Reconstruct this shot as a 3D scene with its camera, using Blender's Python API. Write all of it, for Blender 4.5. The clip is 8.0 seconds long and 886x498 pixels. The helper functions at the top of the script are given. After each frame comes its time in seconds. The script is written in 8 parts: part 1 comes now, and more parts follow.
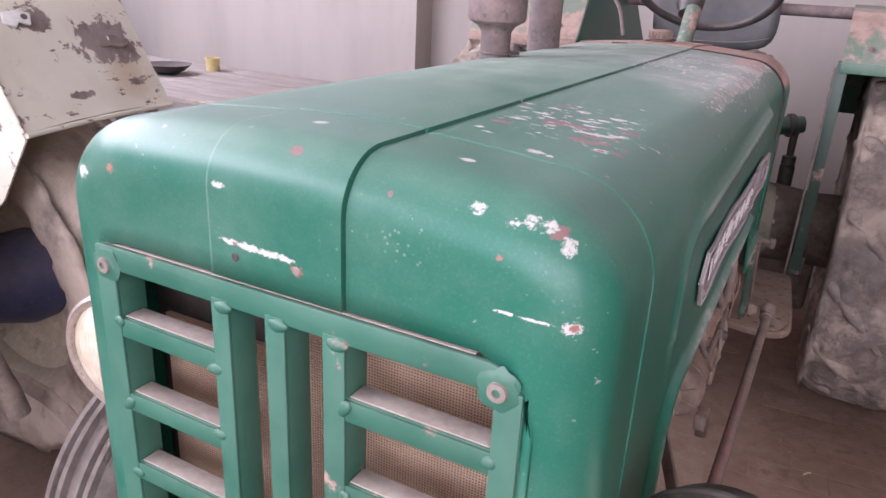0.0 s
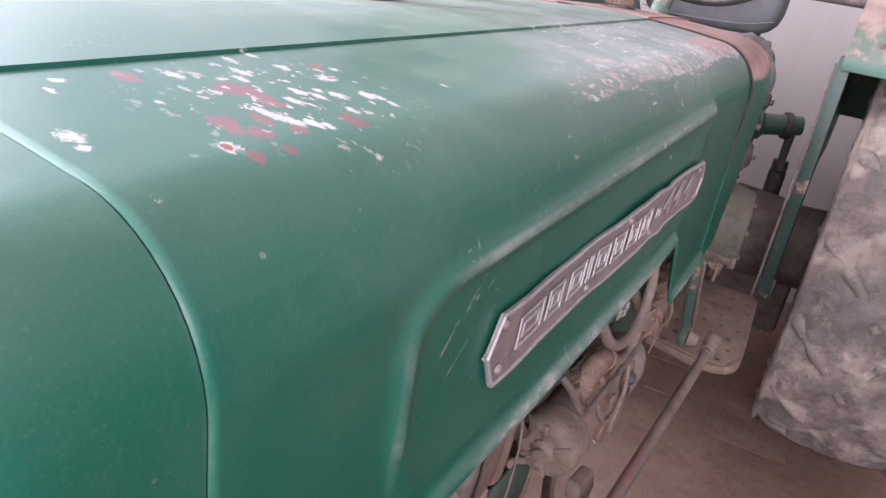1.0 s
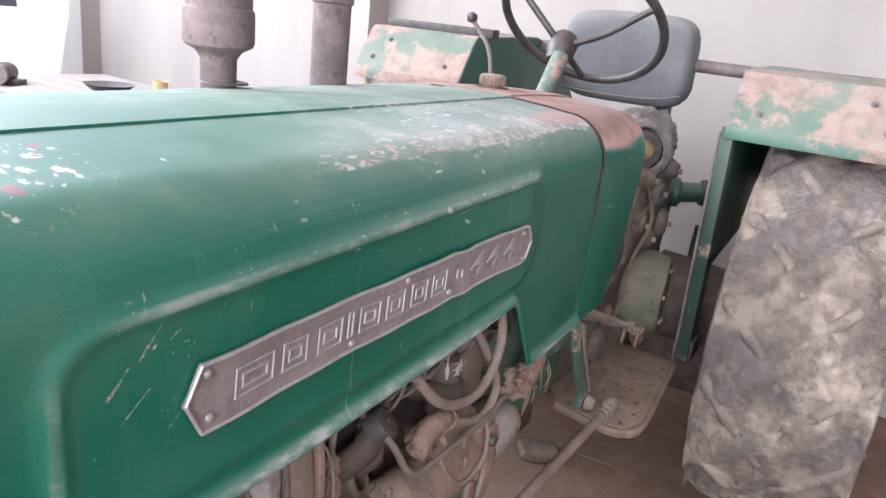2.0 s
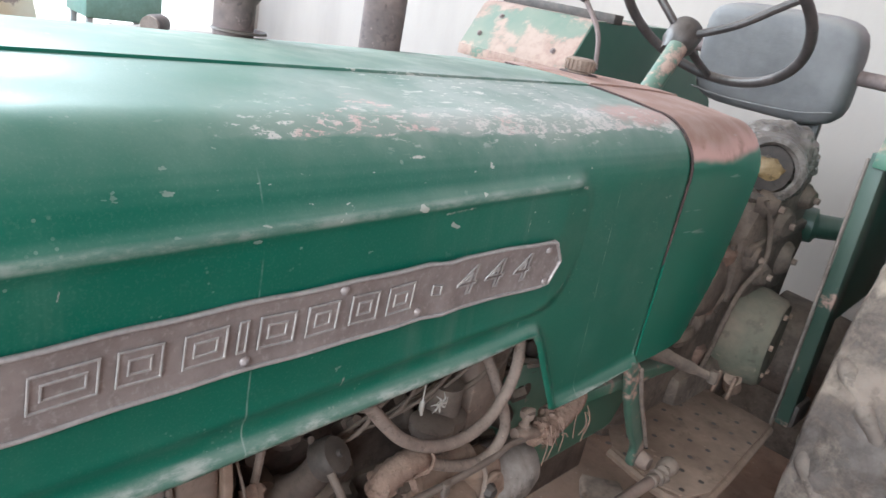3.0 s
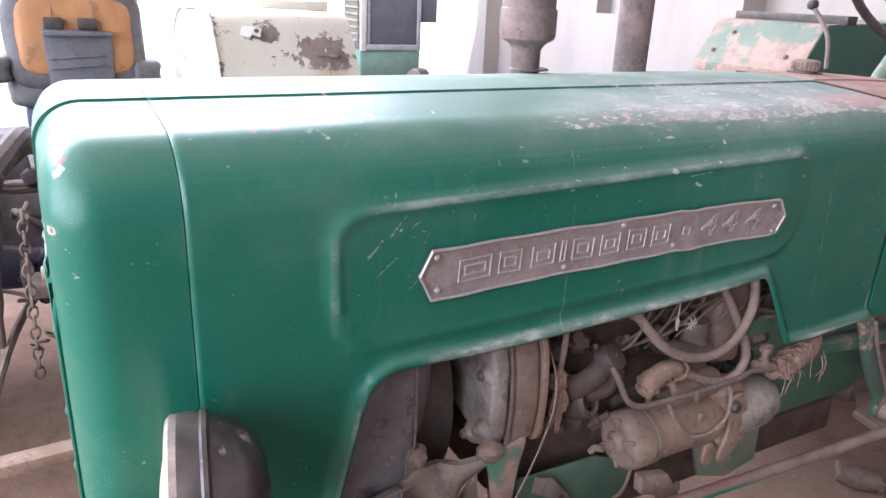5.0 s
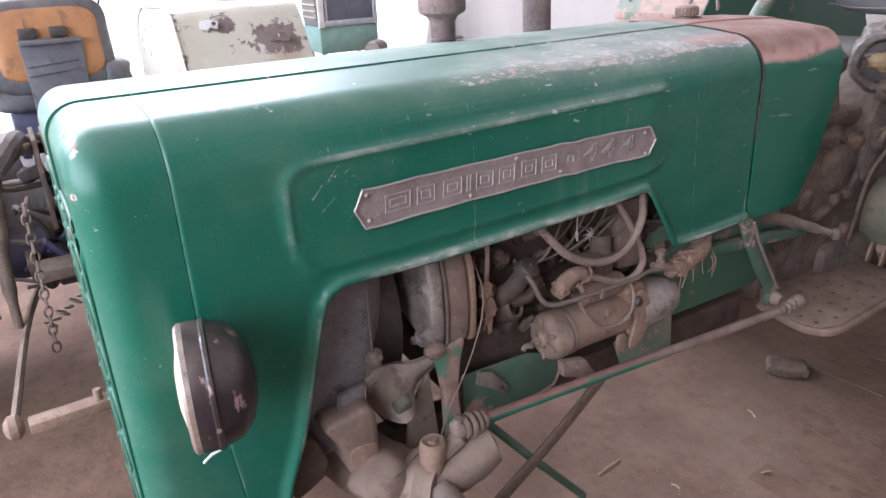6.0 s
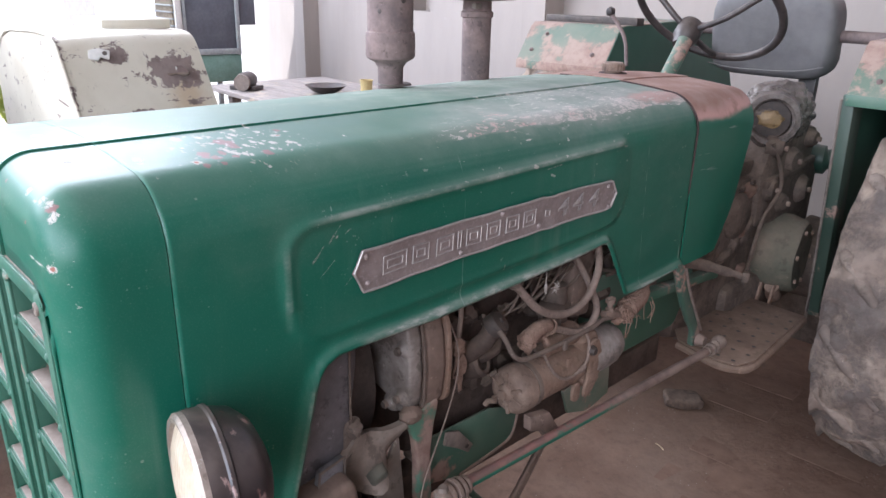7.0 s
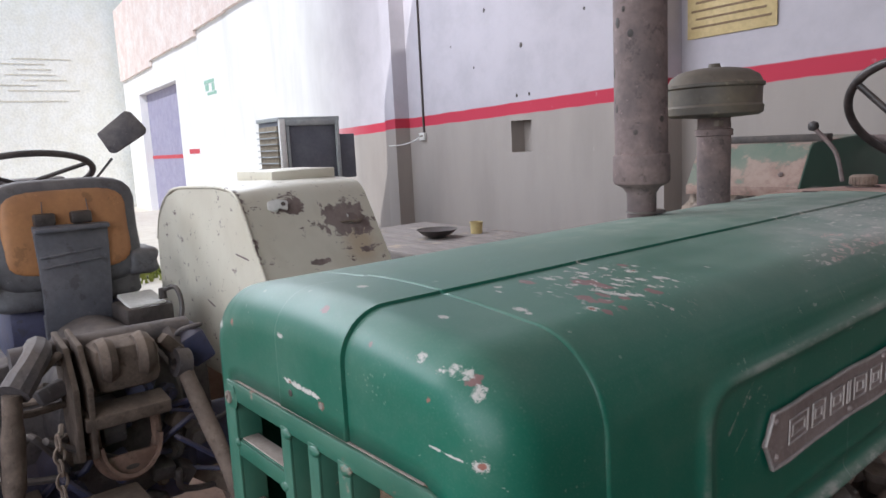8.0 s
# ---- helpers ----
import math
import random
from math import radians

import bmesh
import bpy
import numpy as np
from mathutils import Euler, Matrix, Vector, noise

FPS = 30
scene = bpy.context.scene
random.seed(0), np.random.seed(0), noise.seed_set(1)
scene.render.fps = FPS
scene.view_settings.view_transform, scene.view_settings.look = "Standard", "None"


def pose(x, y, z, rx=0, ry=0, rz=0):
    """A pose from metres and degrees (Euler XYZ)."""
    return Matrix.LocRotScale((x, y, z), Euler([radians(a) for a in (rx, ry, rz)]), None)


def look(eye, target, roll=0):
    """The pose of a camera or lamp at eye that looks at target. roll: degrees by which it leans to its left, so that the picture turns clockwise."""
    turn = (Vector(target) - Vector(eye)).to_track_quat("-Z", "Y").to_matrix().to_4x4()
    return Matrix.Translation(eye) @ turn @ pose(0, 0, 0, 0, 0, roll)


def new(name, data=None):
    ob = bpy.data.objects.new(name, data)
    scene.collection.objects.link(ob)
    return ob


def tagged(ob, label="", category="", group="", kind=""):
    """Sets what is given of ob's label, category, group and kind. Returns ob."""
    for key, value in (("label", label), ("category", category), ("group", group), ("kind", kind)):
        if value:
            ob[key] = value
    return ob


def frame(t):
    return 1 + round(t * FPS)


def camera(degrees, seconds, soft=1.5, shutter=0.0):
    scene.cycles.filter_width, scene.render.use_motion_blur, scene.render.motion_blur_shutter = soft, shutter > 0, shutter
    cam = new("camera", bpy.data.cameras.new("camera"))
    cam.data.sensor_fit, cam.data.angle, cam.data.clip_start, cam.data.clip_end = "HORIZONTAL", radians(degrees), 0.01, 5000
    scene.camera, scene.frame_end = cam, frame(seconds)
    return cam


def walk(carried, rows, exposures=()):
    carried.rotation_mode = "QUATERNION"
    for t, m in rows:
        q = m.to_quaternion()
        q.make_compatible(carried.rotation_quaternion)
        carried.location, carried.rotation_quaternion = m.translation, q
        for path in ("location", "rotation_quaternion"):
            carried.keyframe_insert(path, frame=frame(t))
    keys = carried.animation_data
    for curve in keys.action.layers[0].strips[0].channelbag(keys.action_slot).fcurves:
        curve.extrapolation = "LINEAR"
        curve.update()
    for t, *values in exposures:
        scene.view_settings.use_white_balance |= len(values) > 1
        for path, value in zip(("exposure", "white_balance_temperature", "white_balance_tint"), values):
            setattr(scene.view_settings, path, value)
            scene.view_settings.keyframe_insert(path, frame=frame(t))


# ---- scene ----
cam = camera(63.4, 8.0, 1.5, 0.05)
PATH = [
    (0, (0.383, -0.446, 1.336), (-0.482, 1.212, 0.627), 2.9),
    (0.5, (0.455, -0.21, 1.325), (-0.435, 1.406, 0.553), 6.7),
    (1, (0.473, -0.074, 1.313), (-0.397, 1.532, 0.498), 8.9),
    (1.5, (0.556, -0.054, 1.336), (-0.347, 1.581, 0.621), 9.0),
    (1.7, (0.634, -0.032, 1.347), (-0.298, 1.621, 0.714), 6.5),
    (2.8, (0.749, 0.194, 1.318), (-0.314, 1.778, 0.717), 10.0),
    (3, (0.73, 0.266, 1.322), (-0.505, 1.682, 0.636), 11.1),
    (3.5, (0.815, 0.316, 1.344), (-0.777, 1.27, 0.599), 5.0),
    (4, (0.968, 0.304, 1.354), (-0.752, 1.002, 0.61), -1.5),
    (4.5, (0.975, 0.142, 1.343), (-0.716, 0.916, 0.607), 2.5),
    (4.7, (0.952, 0.056, 1.334), (-0.709, 0.921, 0.632), 3.7),
    (5.8, (1.211, -0.054, 1.382), (-0.391, 0.932, 0.702), 0.4),
    (6, (1.25, -0.06, 1.383), (-0.351, 0.868, 0.625), -2.8),
    (6.5, (1.227, -0.107, 1.409), (-0.426, 0.813, 0.758), -2.5),
    (7, (1.056, -0.207, 1.407), (-0.309, 1.086, 0.726), 1.2),
    (7.5, (0.906, -0.328, 1.389), (-0.469, 1.008, 0.818), 0.7),
    (8, (0.648, -0.358, 1.365), (-0.895, 0.878, 1.066), -2.9),
]
EXPOSURES = [(0.0, 1.13, 6000, 26), (0.5, 1.22, 5900, 24), (1.0, 1.62, 5870, 23), (1.5, 1.85, 5800, 17), (3.0, 1.72, 5650, 1), (3.5, 1.75, 5660, 4), (4.0, 1.73, 5720, 12), (4.5, 1.8, 5700, 14), (6.0, 1.62, 5700, 14), (6.5, 1.5, 5650, 14), (7.0, 1.28, 5680, 12), (7.5, 1.22, 5700, 10), (8.0, 0.18, 5880, 9)]
walk(cam, [(t, look(eye, target, roll)) for t, eye, target, roll in PATH], EXPOSURES)

# ---- daylight ----
world = bpy.data.worlds.new("sky")
scene.world = world
world.use_nodes = True
wn = world.node_tree.nodes
sky = wn.new("ShaderNodeTexSky")
sky.sky_type = 'NISHITA'
sky.sun_disc = False
sky.sun_elevation = radians(45)
sky.sun_rotation = radians(154)
world.node_tree.links.new(sky.outputs[0], wn["Background"].inputs[0])
wn["Background"].inputs[1].default_value = 0.125
sun = new("sun", bpy.data.lights.new("sun", 'SUN'))
sun.data.energy, sun.data.angle, sun.data.color = 3.2, radians(0.6), (1.0, 0.95, 0.88)
sun.matrix_world = look((-2.7, -9, 10), (-7, 0, 0))


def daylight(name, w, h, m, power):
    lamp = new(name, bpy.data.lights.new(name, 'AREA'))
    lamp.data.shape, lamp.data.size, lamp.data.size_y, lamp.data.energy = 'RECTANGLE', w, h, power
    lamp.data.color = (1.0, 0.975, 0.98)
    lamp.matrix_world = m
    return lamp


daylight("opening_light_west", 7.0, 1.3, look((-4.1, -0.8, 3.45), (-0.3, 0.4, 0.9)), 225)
# added lamp for light from the unseen south side, placed by brightness
daylight("added_light_south", 5.5, 2.8, look((1.2, -3.45, 2.3), (0.5, -0.8, 0.4)), 128)


# ---- small builders ----
def mesh_from(bm, name):
    me = bpy.data.meshes.new(name)
    bm.normal_update()
    bm.to_mesh(me)
    bm.free()
    return me


def shade(me, angle=35):
    me.polygons.foreach_set("use_smooth", [True] * len(me.polygons))
    me.set_sharp_from_angle(angle=radians(angle))


def part(name, bm, material, parent=None, label="", angle=35):
    me = mesh_from(bm, name)
    shade(me, angle)
    ob = new(name, me)
    me.materials.append(material)
    if parent is not None:
        ob.parent = parent
    if label:
        ob["label"] = label
    return ob


def thing(name, label, category, group="", kind="", at=(0, 0, 0), rz=0):
    ob = new(name)
    ob.empty_display_size = 0.05
    ob.matrix_world = pose(*at, 0, 0, rz)
    return tagged(ob, label, category, group, kind)


def box(sx, sy, sz, c=(0, 0, 0), bevel=0.0, rot=(0, 0, 0), bm=None, seg=2):
    bm = bm or bmesh.new()
    b = bmesh.new()
    bmesh.ops.create_cube(b, size=1, matrix=Matrix.Diagonal((sx, sy, sz, 1)))
    if bevel:
        bmesh.ops.bevel(b, geom=b.edges[:], offset=bevel, segments=seg, affect='EDGES', profile=0.5)
    b.transform(pose(*c, *rot))
    return merge(bm, b)


def merge(bm, other):
    me = bpy.data.meshes.new("tmp")
    other.to_mesh(me)
    other.free()
    bm.from_mesh(me)
    bpy.data.meshes.remove(me)
    return bm


def lathe(profile, m=None, seg=32, bm=None, closed=False):
    """Turns (radius, height) pairs about z."""
    bm = bm or bmesh.new()
    b = bmesh.new()
    rings = []
    for r, h in profile:
        if r < 1e-5:
            rings.append([b.verts.new((0, 0, h))])
        else:
            rings.append([b.verts.new((r * math.cos(2 * math.pi * i / seg), r * math.sin(2 * math.pi * i / seg), h)) for i in range(seg)])
    pairs = list(zip(rings, rings[1:]))
    if closed:
        pairs.append((rings[-1], rings[0]))
    for a, c in pairs:
        for i in range(seg):
            j = (i + 1) % seg
            if len(a) == 1 and len(c) == 1:
                continue
            if len(a) == 1:
                b.faces.new((a[0], c[i], c[j]))
            elif len(c) == 1:
                b.faces.new((a[i], a[j], c[0]))
            else:
                b.faces.new((a[i], a[j], c[j], c[i]))
    bmesh.ops.recalc_face_normals(b, faces=b.faces[:])
    if m is not None:
        b.transform(m)
    return merge(bm, b)


def spline(points, n):
    """A smooth line of n points a span through the points."""
    p = [Vector(q) for q in points]
    p = [2 * p[0] - p[1]] + p + [2 * p[-1] - p[-2]]
    out = []
    for i in range(1, len(p) - 2):
        for k in range(n):
            t = k / n
            a, b, c, d = p[i - 1:i + 3]
            out.append(0.5 * (2 * b + (c - a) * t + (2 * a - 5 * b + 4 * c - d) * t * t + (3 * b - a - 3 * c + d) * t ** 3))
    return out + [p[-2]]


def tube(points, r, seg=12, n=6, bm=None, smooth=True, flat=1.0):
    """A round bar along points; r may be a number or one for each given point."""
    bm = bm or bmesh.new()
    b = bmesh.new()
    line = spline(points, n) if smooth and len(points) > 2 else [Vector(q) for q in points]
    rad = [r] * len(line) if isinstance(r, (int, float)) else [r[min(len(r) - 1, int(i * (len(r) - 1) / max(1, len(line) - 1) + 0.5))] for i in range(len(line))]
    up = Vector((0.13, 0.31, 0.94)).normalized()
    rings = []
    side = None
    for i, q in enumerate(line):
        d = (line[min(i + 1, len(line) - 1)] - line[max(i - 1, 0)]).normalized()
        side = d.cross(up).normalized() if side is None else (side - d * side.dot(d)).normalized()
        o = d.cross(side)
        rings.append([b.verts.new(q + rad[i] * (math.cos(2 * math.pi * k / seg) * side * flat + math.sin(2 * math.pi * k / seg) * o)) for k in range(seg)])
    for a, c in zip(rings, rings[1:]):
        for k in range(seg):
            b.faces.new((a[k], a[(k + 1) % seg], c[(k + 1) % seg], c[k]))
    b.faces.new(rings[0][::-1])
    b.faces.new(rings[-1])
    bmesh.ops.recalc_face_normals(b, faces=b.faces[:])
    return merge(bm, b)


def prism(outline, depth, m=None, bevel=0.0, bm=None):
    """A plate: the (x, y) outline, from z = 0 to depth."""
    bm = bm or bmesh.new()
    b = bmesh.new()
    f = b.faces.new([b.verts.new((x, y, 0)) for x, y in outline])
    top = bmesh.ops.extrude_face_region(b, geom=[f])
    bmesh.ops.translate(b, verts=[v for v in top["geom"] if isinstance(v, bmesh.types.BMVert)], vec=(0, 0, depth))
    bmesh.ops.recalc_face_normals(b, faces=b.faces[:])
    if bevel:
        bmesh.ops.bevel(b, geom=b.edges[:], offset=bevel, segments=2, affect='EDGES', profile=0.5)
    if m is not None:
        b.transform(m)
    return merge(bm, b)


def grid(rows, thick=0.0, bm=None):
    """A sheet through rows of points, thickened inwards."""
    bm = bm or bmesh.new()
    b = bmesh.new()
    vs = [[b.verts.new(p) for p in row] for row in rows]
    for a, c in zip(vs, vs[1:]):
        for i in range(len(a) - 1):
            b.faces.new((a[i], a[i + 1], c[i + 1], c[i]))
    bmesh.ops.recalc_face_normals(b, faces=b.faces[:])
    if thick:
        bmesh.ops.solidify(b, geom=b.faces[:], thickness=thick)
    return merge(bm, b)


ALONG_Y = pose(0, 0, 0, -90, 0, 0)
ALONG_X = pose(0, 0, 0, 0, 90, 0)


def at(x, y, z, m=None):
    return pose(x, y, z) @ m if m is not None else pose(x, y, z)


# ---- materials ----
class Net:
    """A material's node tree in short calls."""

    def __init__(self, name, rough=0.5, metal=0.0, spec=0.5):
        self.mat = bpy.data.materials.new(name)
        self.mat.use_nodes = True
        self.t = self.mat.node_tree
        self.b = self.t.nodes["Principled BSDF"]
        self.b.inputs["Roughness"].default_value = rough
        self.b.inputs["Metallic"].default_value = metal
        self.b.inputs["Specular IOR Level"].default_value = spec
        self.pos = self.t.nodes.new("ShaderNodeNewGeometry").outputs["Position"]

    def put(self, node, socket, v):
        if isinstance(v, bpy.types.NodeSocket):
            self.t.links.new(v, node.inputs[socket])
        elif v is not None:
            node.inputs[socket].default_value = v

    def noise(self, scale, detail=6, rough=0.6, vec=None, dist=0.0):
        n = self.t.nodes.new("ShaderNodeTexNoise")
        n.inputs["Scale"].default_value, n.inputs["Detail"].default_value = scale, detail
        n.inputs["Roughness"].default_value, n.inputs["Distortion"].default_value = rough, dist
        self.put(n, "Vector", vec or self.pos)
        return n.outputs["Fac"]

    def voro(self, scale, vec=None, feature='F1'):
        n = self.t.nodes.new("ShaderNodeTexVoronoi")
        n.feature = feature
        n.inputs["Scale"].default_value = scale
        self.put(n, "Vector", vec or self.pos)
        return n.outputs["Distance"]

    def scaled(self, sx, sy, sz, rot=(0, 0, 0), move=(0, 0, 0)):
        n = self.t.nodes.new("ShaderNodeMapping")
        self.put(n, "Vector", self.pos)
        n.inputs["Scale"].default_value = (sx, sy, sz)
        n.inputs["Rotation"].default_value = rot
        n.inputs["Location"].default_value = move
        return n.outputs[0]

    def math(self, op, a, b=None, c=None):
        n = self.t.nodes.new("ShaderNodeMath")
        n.operation = op
        for i, v in enumerate((a, b, c)):
            self.put(n, i, v)
        return n.outputs[0]

    def ramp(self, fac, lo, hi, a=0.0, b=1.0):
        n = self.t.nodes.new("ShaderNodeMapRange")
        n.interpolation_type = 'SMOOTHSTEP'
        for i, v in enumerate((fac, lo, hi, a, b)):
            self.put(n, i, v)
        return n.outputs[0]

    def mix(self, fac, a, b):
        n = self.t.nodes.new("ShaderNodeMix")
        n.data_type = 'RGBA'
        self.put(n, 0, fac)
        for i, v in ((6, a), (7, b)):
            self.put(n, i, (*v, 1) if isinstance(v, tuple) and len(v) == 3 else v)
        return n.outputs[2]

    def axis(self, k):
        n = self.t.nodes.new("ShaderNodeSeparateXYZ")
        self.put(n, 0, self.pos)
        return n.outputs[k]

    def normal(self, k):
        g = self.t.nodes.new("ShaderNodeNewGeometry")
        n = self.t.nodes.new("ShaderNodeSeparateXYZ")
        self.put(n, 0, g.outputs["Normal"])
        return n.outputs[k]

    def near(self, c, r, soft=0.4, jitter=None, stretch=(1, 1, 1)):
        """1 inside an uneven blob of radius r round c."""
        n = self.t.nodes.new("ShaderNodeVectorMath")
        n.operation = 'SUBTRACT'
        self.put(n, 0, self.pos)
        n.inputs[1].default_value = c
        s = self.t.nodes.new("ShaderNodeVectorMath")
        s.operation = 'MULTIPLY'
        self.put(s, 0, n.outputs[0])
        s.inputs[1].default_value = [1 / (r * k) for k in stretch]
        d = self.t.nodes.new("ShaderNodeVectorMath")
        d.operation = 'LENGTH'
        self.put(d, 0, s.outputs[0])
        v = d.outputs["Value"]
        if jitter is not None:
            v = self.math('ADD', v, jitter)
        return self.ramp(v, 1 + soft, 1 - soft)

    def bump(self, h, strength=0.3, dist=0.002):
        n = self.t.nodes.new("ShaderNodeBump")
        n.inputs["Strength"].default_value, n.inputs["Distance"].default_value = strength, dist
        self.put(n, "Height", h)
        self.put(self.b, "Normal", n.outputs[0])

    def out(self, colour=None, rough=None, metal=None):
        if colour is not None:
            self.put(self.b, "Base Color", (*colour, 1) if isinstance(colour, tuple) else colour)
        self.put(self.b, "Roughness", rough)
        self.put(self.b, "Metallic", metal)
        return self.mat


def simple(name, a, b, scale=30, rough=0.6, metal=0.0, dust=0.0, bump=0.25, spec=0.5, dist=0.002, dust_colour=(0.33, 0.25, 0.185)):
    """Two tones in patches and grain, with dust that lies on upward faces."""
    m = Net(name, rough, metal, spec)
    g = m.ramp(m.noise(scale, 8, 0.65), 0.35, 0.68)
    col = m.mix(g, a, b)
    col = m.mix(m.ramp(m.noise(scale * 6, 4), 0.3, 0.75, 0.0, 0.35), col, tuple(x * 0.55 for x in a))
    if dust:
        spot = m.ramp(m.noise(scale * 2.3, 6, 0.7), 0.56, 0.64, 0.0, 0.6)
        col = m.mix(spot, col, tuple(x * 0.4 for x in a))
        scuff = m.ramp(m.noise(scale * 4.1, 5, 0.72), 0.63, 0.68, 0.0, 0.5)
        col = m.mix(scuff, col, tuple(min(0.8, x * 1.7) for x in b))
        up = m.ramp(m.normal(2), -0.3, 0.9)
        d = m.math('MULTIPLY', m.math('MULTIPLY_ADD', up, 0.75, 0.25), m.ramp(m.noise(scale * 0.5, 7), 0.2, 0.7, 0.35, 1.0))
        d = m.math('MULTIPLY', d, dust)
        col = m.mix(d, col, dust_colour)
        m.put(m.b, "Roughness", m.ramp(d, 0.0, 0.6, rough, 0.92))
        if metal:
            m.put(m.b, "Metallic", m.ramp(d, 0.0, 0.5, metal, 0.0))
    m.bump(m.noise(scale * 3, 6), bump, dist)
    return m.out(col)


def green_paint():
    m = Net("green_hood_paint", 0.3, 0.0, 0.37)
    fine = m.noise(90, 6, 0.7)
    mid = m.noise(14, 7, 0.65)
    big = m.noise(2.4, 4, 0.5)
    x, y, z = m.axis(0), m.axis(1), m.axis(2)
    col = m.mix(m.ramp(big, 0.3, 0.7), (0.007, 0.108, 0.068), (0.014, 0.136, 0.087))
    col = m.mix(m.ramp(mid, 0.48, 0.8, 0, 0.26), col, (0.045, 0.19, 0.13))
    up = m.ramp(m.normal(2), 0.25, 0.98)
    # dust lies on the top, thicker towards the cab
    dust = m.math('MULTIPLY', up, m.ramp(mid, 0.3, 0.75, 0.4, 0.72))
    dust = m.math('MULTIPLY', dust, m.ramp(y, 0.05, 1.0, 0.4, 1.0))
    # far half: more dust, with glare put into the colour as well
    dust = m.math('MINIMUM', m.math('MULTIPLY', dust, m.ramp(x, 0.15, -0.1, 0.85, 1.45)), 0.86)
    drip = m.noise(26, 5, 0.6, m.scaled(1, 1, 0.05))
    side = m.math('MULTIPLY', m.math('MULTIPLY', m.ramp(drip, 0.5, 0.8), m.ramp(m.noise(3, 4), 0.4, 0.7)), 0.22)
    side = m.math('MAXIMUM', side, m.ramp(m.noise(4.5, 7, 0.68, m.scaled(1, 0.7, 1, (0, 0, 0), (2.1, 0.4, 0))), 0.46, 0.78, 0.0, 0.14))
    face = m.math('MULTIPLY', m.ramp(m.normal(1), -0.3, -0.9), m.ramp(m.noise(7, 6, 0.6), 0.35, 0.75, 0.0, 0.14))
    film = m.math('MAXIMUM', dust, m.math('MAXIMUM', side, face))
    col = m.mix(film, col, (0.35, 0.385, 0.325))
    # chalky haze over the rear of the top
    haze = m.near((0.17, 1.0, 1.2), 0.1, 0.5, m.math('MULTIPLY_ADD', m.noise(9, 6), 1.6, -0.8), (1.15, 2.9, 0.5))
    haze = m.math('MULTIPLY', haze, m.ramp(mid, 0.3, 0.6, 0.4, 0.75))
    pale = m.near((0.232, 0.81, 1.195), 0.022, 0.4, m.math('MULTIPLY_ADD', mid, 1.6, -0.8), (1.2, 3.0, 0.7))
    haze = m.math('MAXIMUM', haze, m.math('MULTIPLY', pale, 0.8))
    col = m.mix(haze, col, (0.4, 0.41, 0.375))
    # rubbed shoulder: white filler and pink primer in a broken lace, with dark specks
    lace = m.noise(105, 6, 0.72, m.scaled(1.0, 0.5, 1.2))
    speck = m.noise(230, 4, 0.7)
    low = m.math('MULTIPLY_ADD', m.noise(11, 5), 0.02, 1.172)
    over = m.math('SUBTRACT', z, low)
    band = m.math('MULTIPLY', m.ramp(over, 0.0, 0.003), m.ramp(x, 0.14, 0.225))
    run = m.math('MULTIPLY', m.ramp(y, 0.5, 0.62), m.ramp(y, 1.29, 1.28))
    patchy = m.ramp(m.noise(6.5, 4, 0.6, m.scaled(1, 1, 1, (0, 0, 0), (0.4, 0.1, 0))), 0.4, 0.6)
    film = m.math('MULTIPLY', m.math('MULTIPLY', band, run), m.ramp(patchy, 0.0, 1.0, 0.3, 0.75))
    col = m.mix(film, col, (0.43, 0.43, 0.39))
    thick = m.math('MULTIPLY', m.math('MULTIPLY', band, run), m.ramp(over, 0.002, 0.022, 1.05, 0.3))
    thick = m.math('MULTIPLY', thick, m.ramp(patchy, 0.0, 1.0, 0.35, 1.1))
    rub = m.ramp(m.math('MULTIPLY_ADD', thick, 0.2, lace), 0.6, 0.63)
    rub = m.math('MULTIPLY', m.math('MULTIPLY', rub, m.ramp(speck, 0.4, 0.47, 0.1, 1.0)), m.ramp(thick, 0.02, 0.2))
    col = m.mix(rub, col, m.mix(m.ramp(m.noise(6, 4), 0.47, 0.6), (0.58, 0.54, 0.5), (0.56, 0.38, 0.345)))
    flush = m.near((0.215, 1.215, 1.196), 0.02, 0.35, m.math('MULTIPLY_ADD', mid, 1.8, -0.9), (1.5, 4.2, 0.75))
    col = m.mix(m.math('MULTIPLY', flush, m.ramp(speck, 0.36, 0.5, 0.3, 0.85)), col, (0.5, 0.315, 0.275))
    # paint worn pale along the opening's rolled edge; bead's line also paints caught light
    breakup = m.noise(38, 7, 0.7, m.scaled(1.0, 0.4, 1.0))
    flank_side = m.ramp(x, 0.285, 0.289)
    for z0, k, half, y0, y1, amount in ((1.1100, 0.0236, 0.0065, 0.26, 1.0, 0.5), (0.9085, 0.024, 0.0105, 0.34, 0.975, 0.85), (0.803, 0.0, 0.006, 1.06, 1.275, 0.8)):
        off = m.math('ABSOLUTE', m.math('SUBTRACT', z, m.math('MULTIPLY_ADD', y, k, z0)))
        line = m.math('MULTIPLY', m.ramp(off, half, half * 0.3), m.math('MULTIPLY', m.ramp(y, y0, y0 + 0.05), m.ramp(y, y1, y1 - 0.02)))
        line = m.math('MULTIPLY', m.math('MULTIPLY', line, flank_side), m.ramp(breakup, 0.42, 0.62, 0.2, amount))
        col = m.mix(line, col, (0.46, 0.46, 0.42))
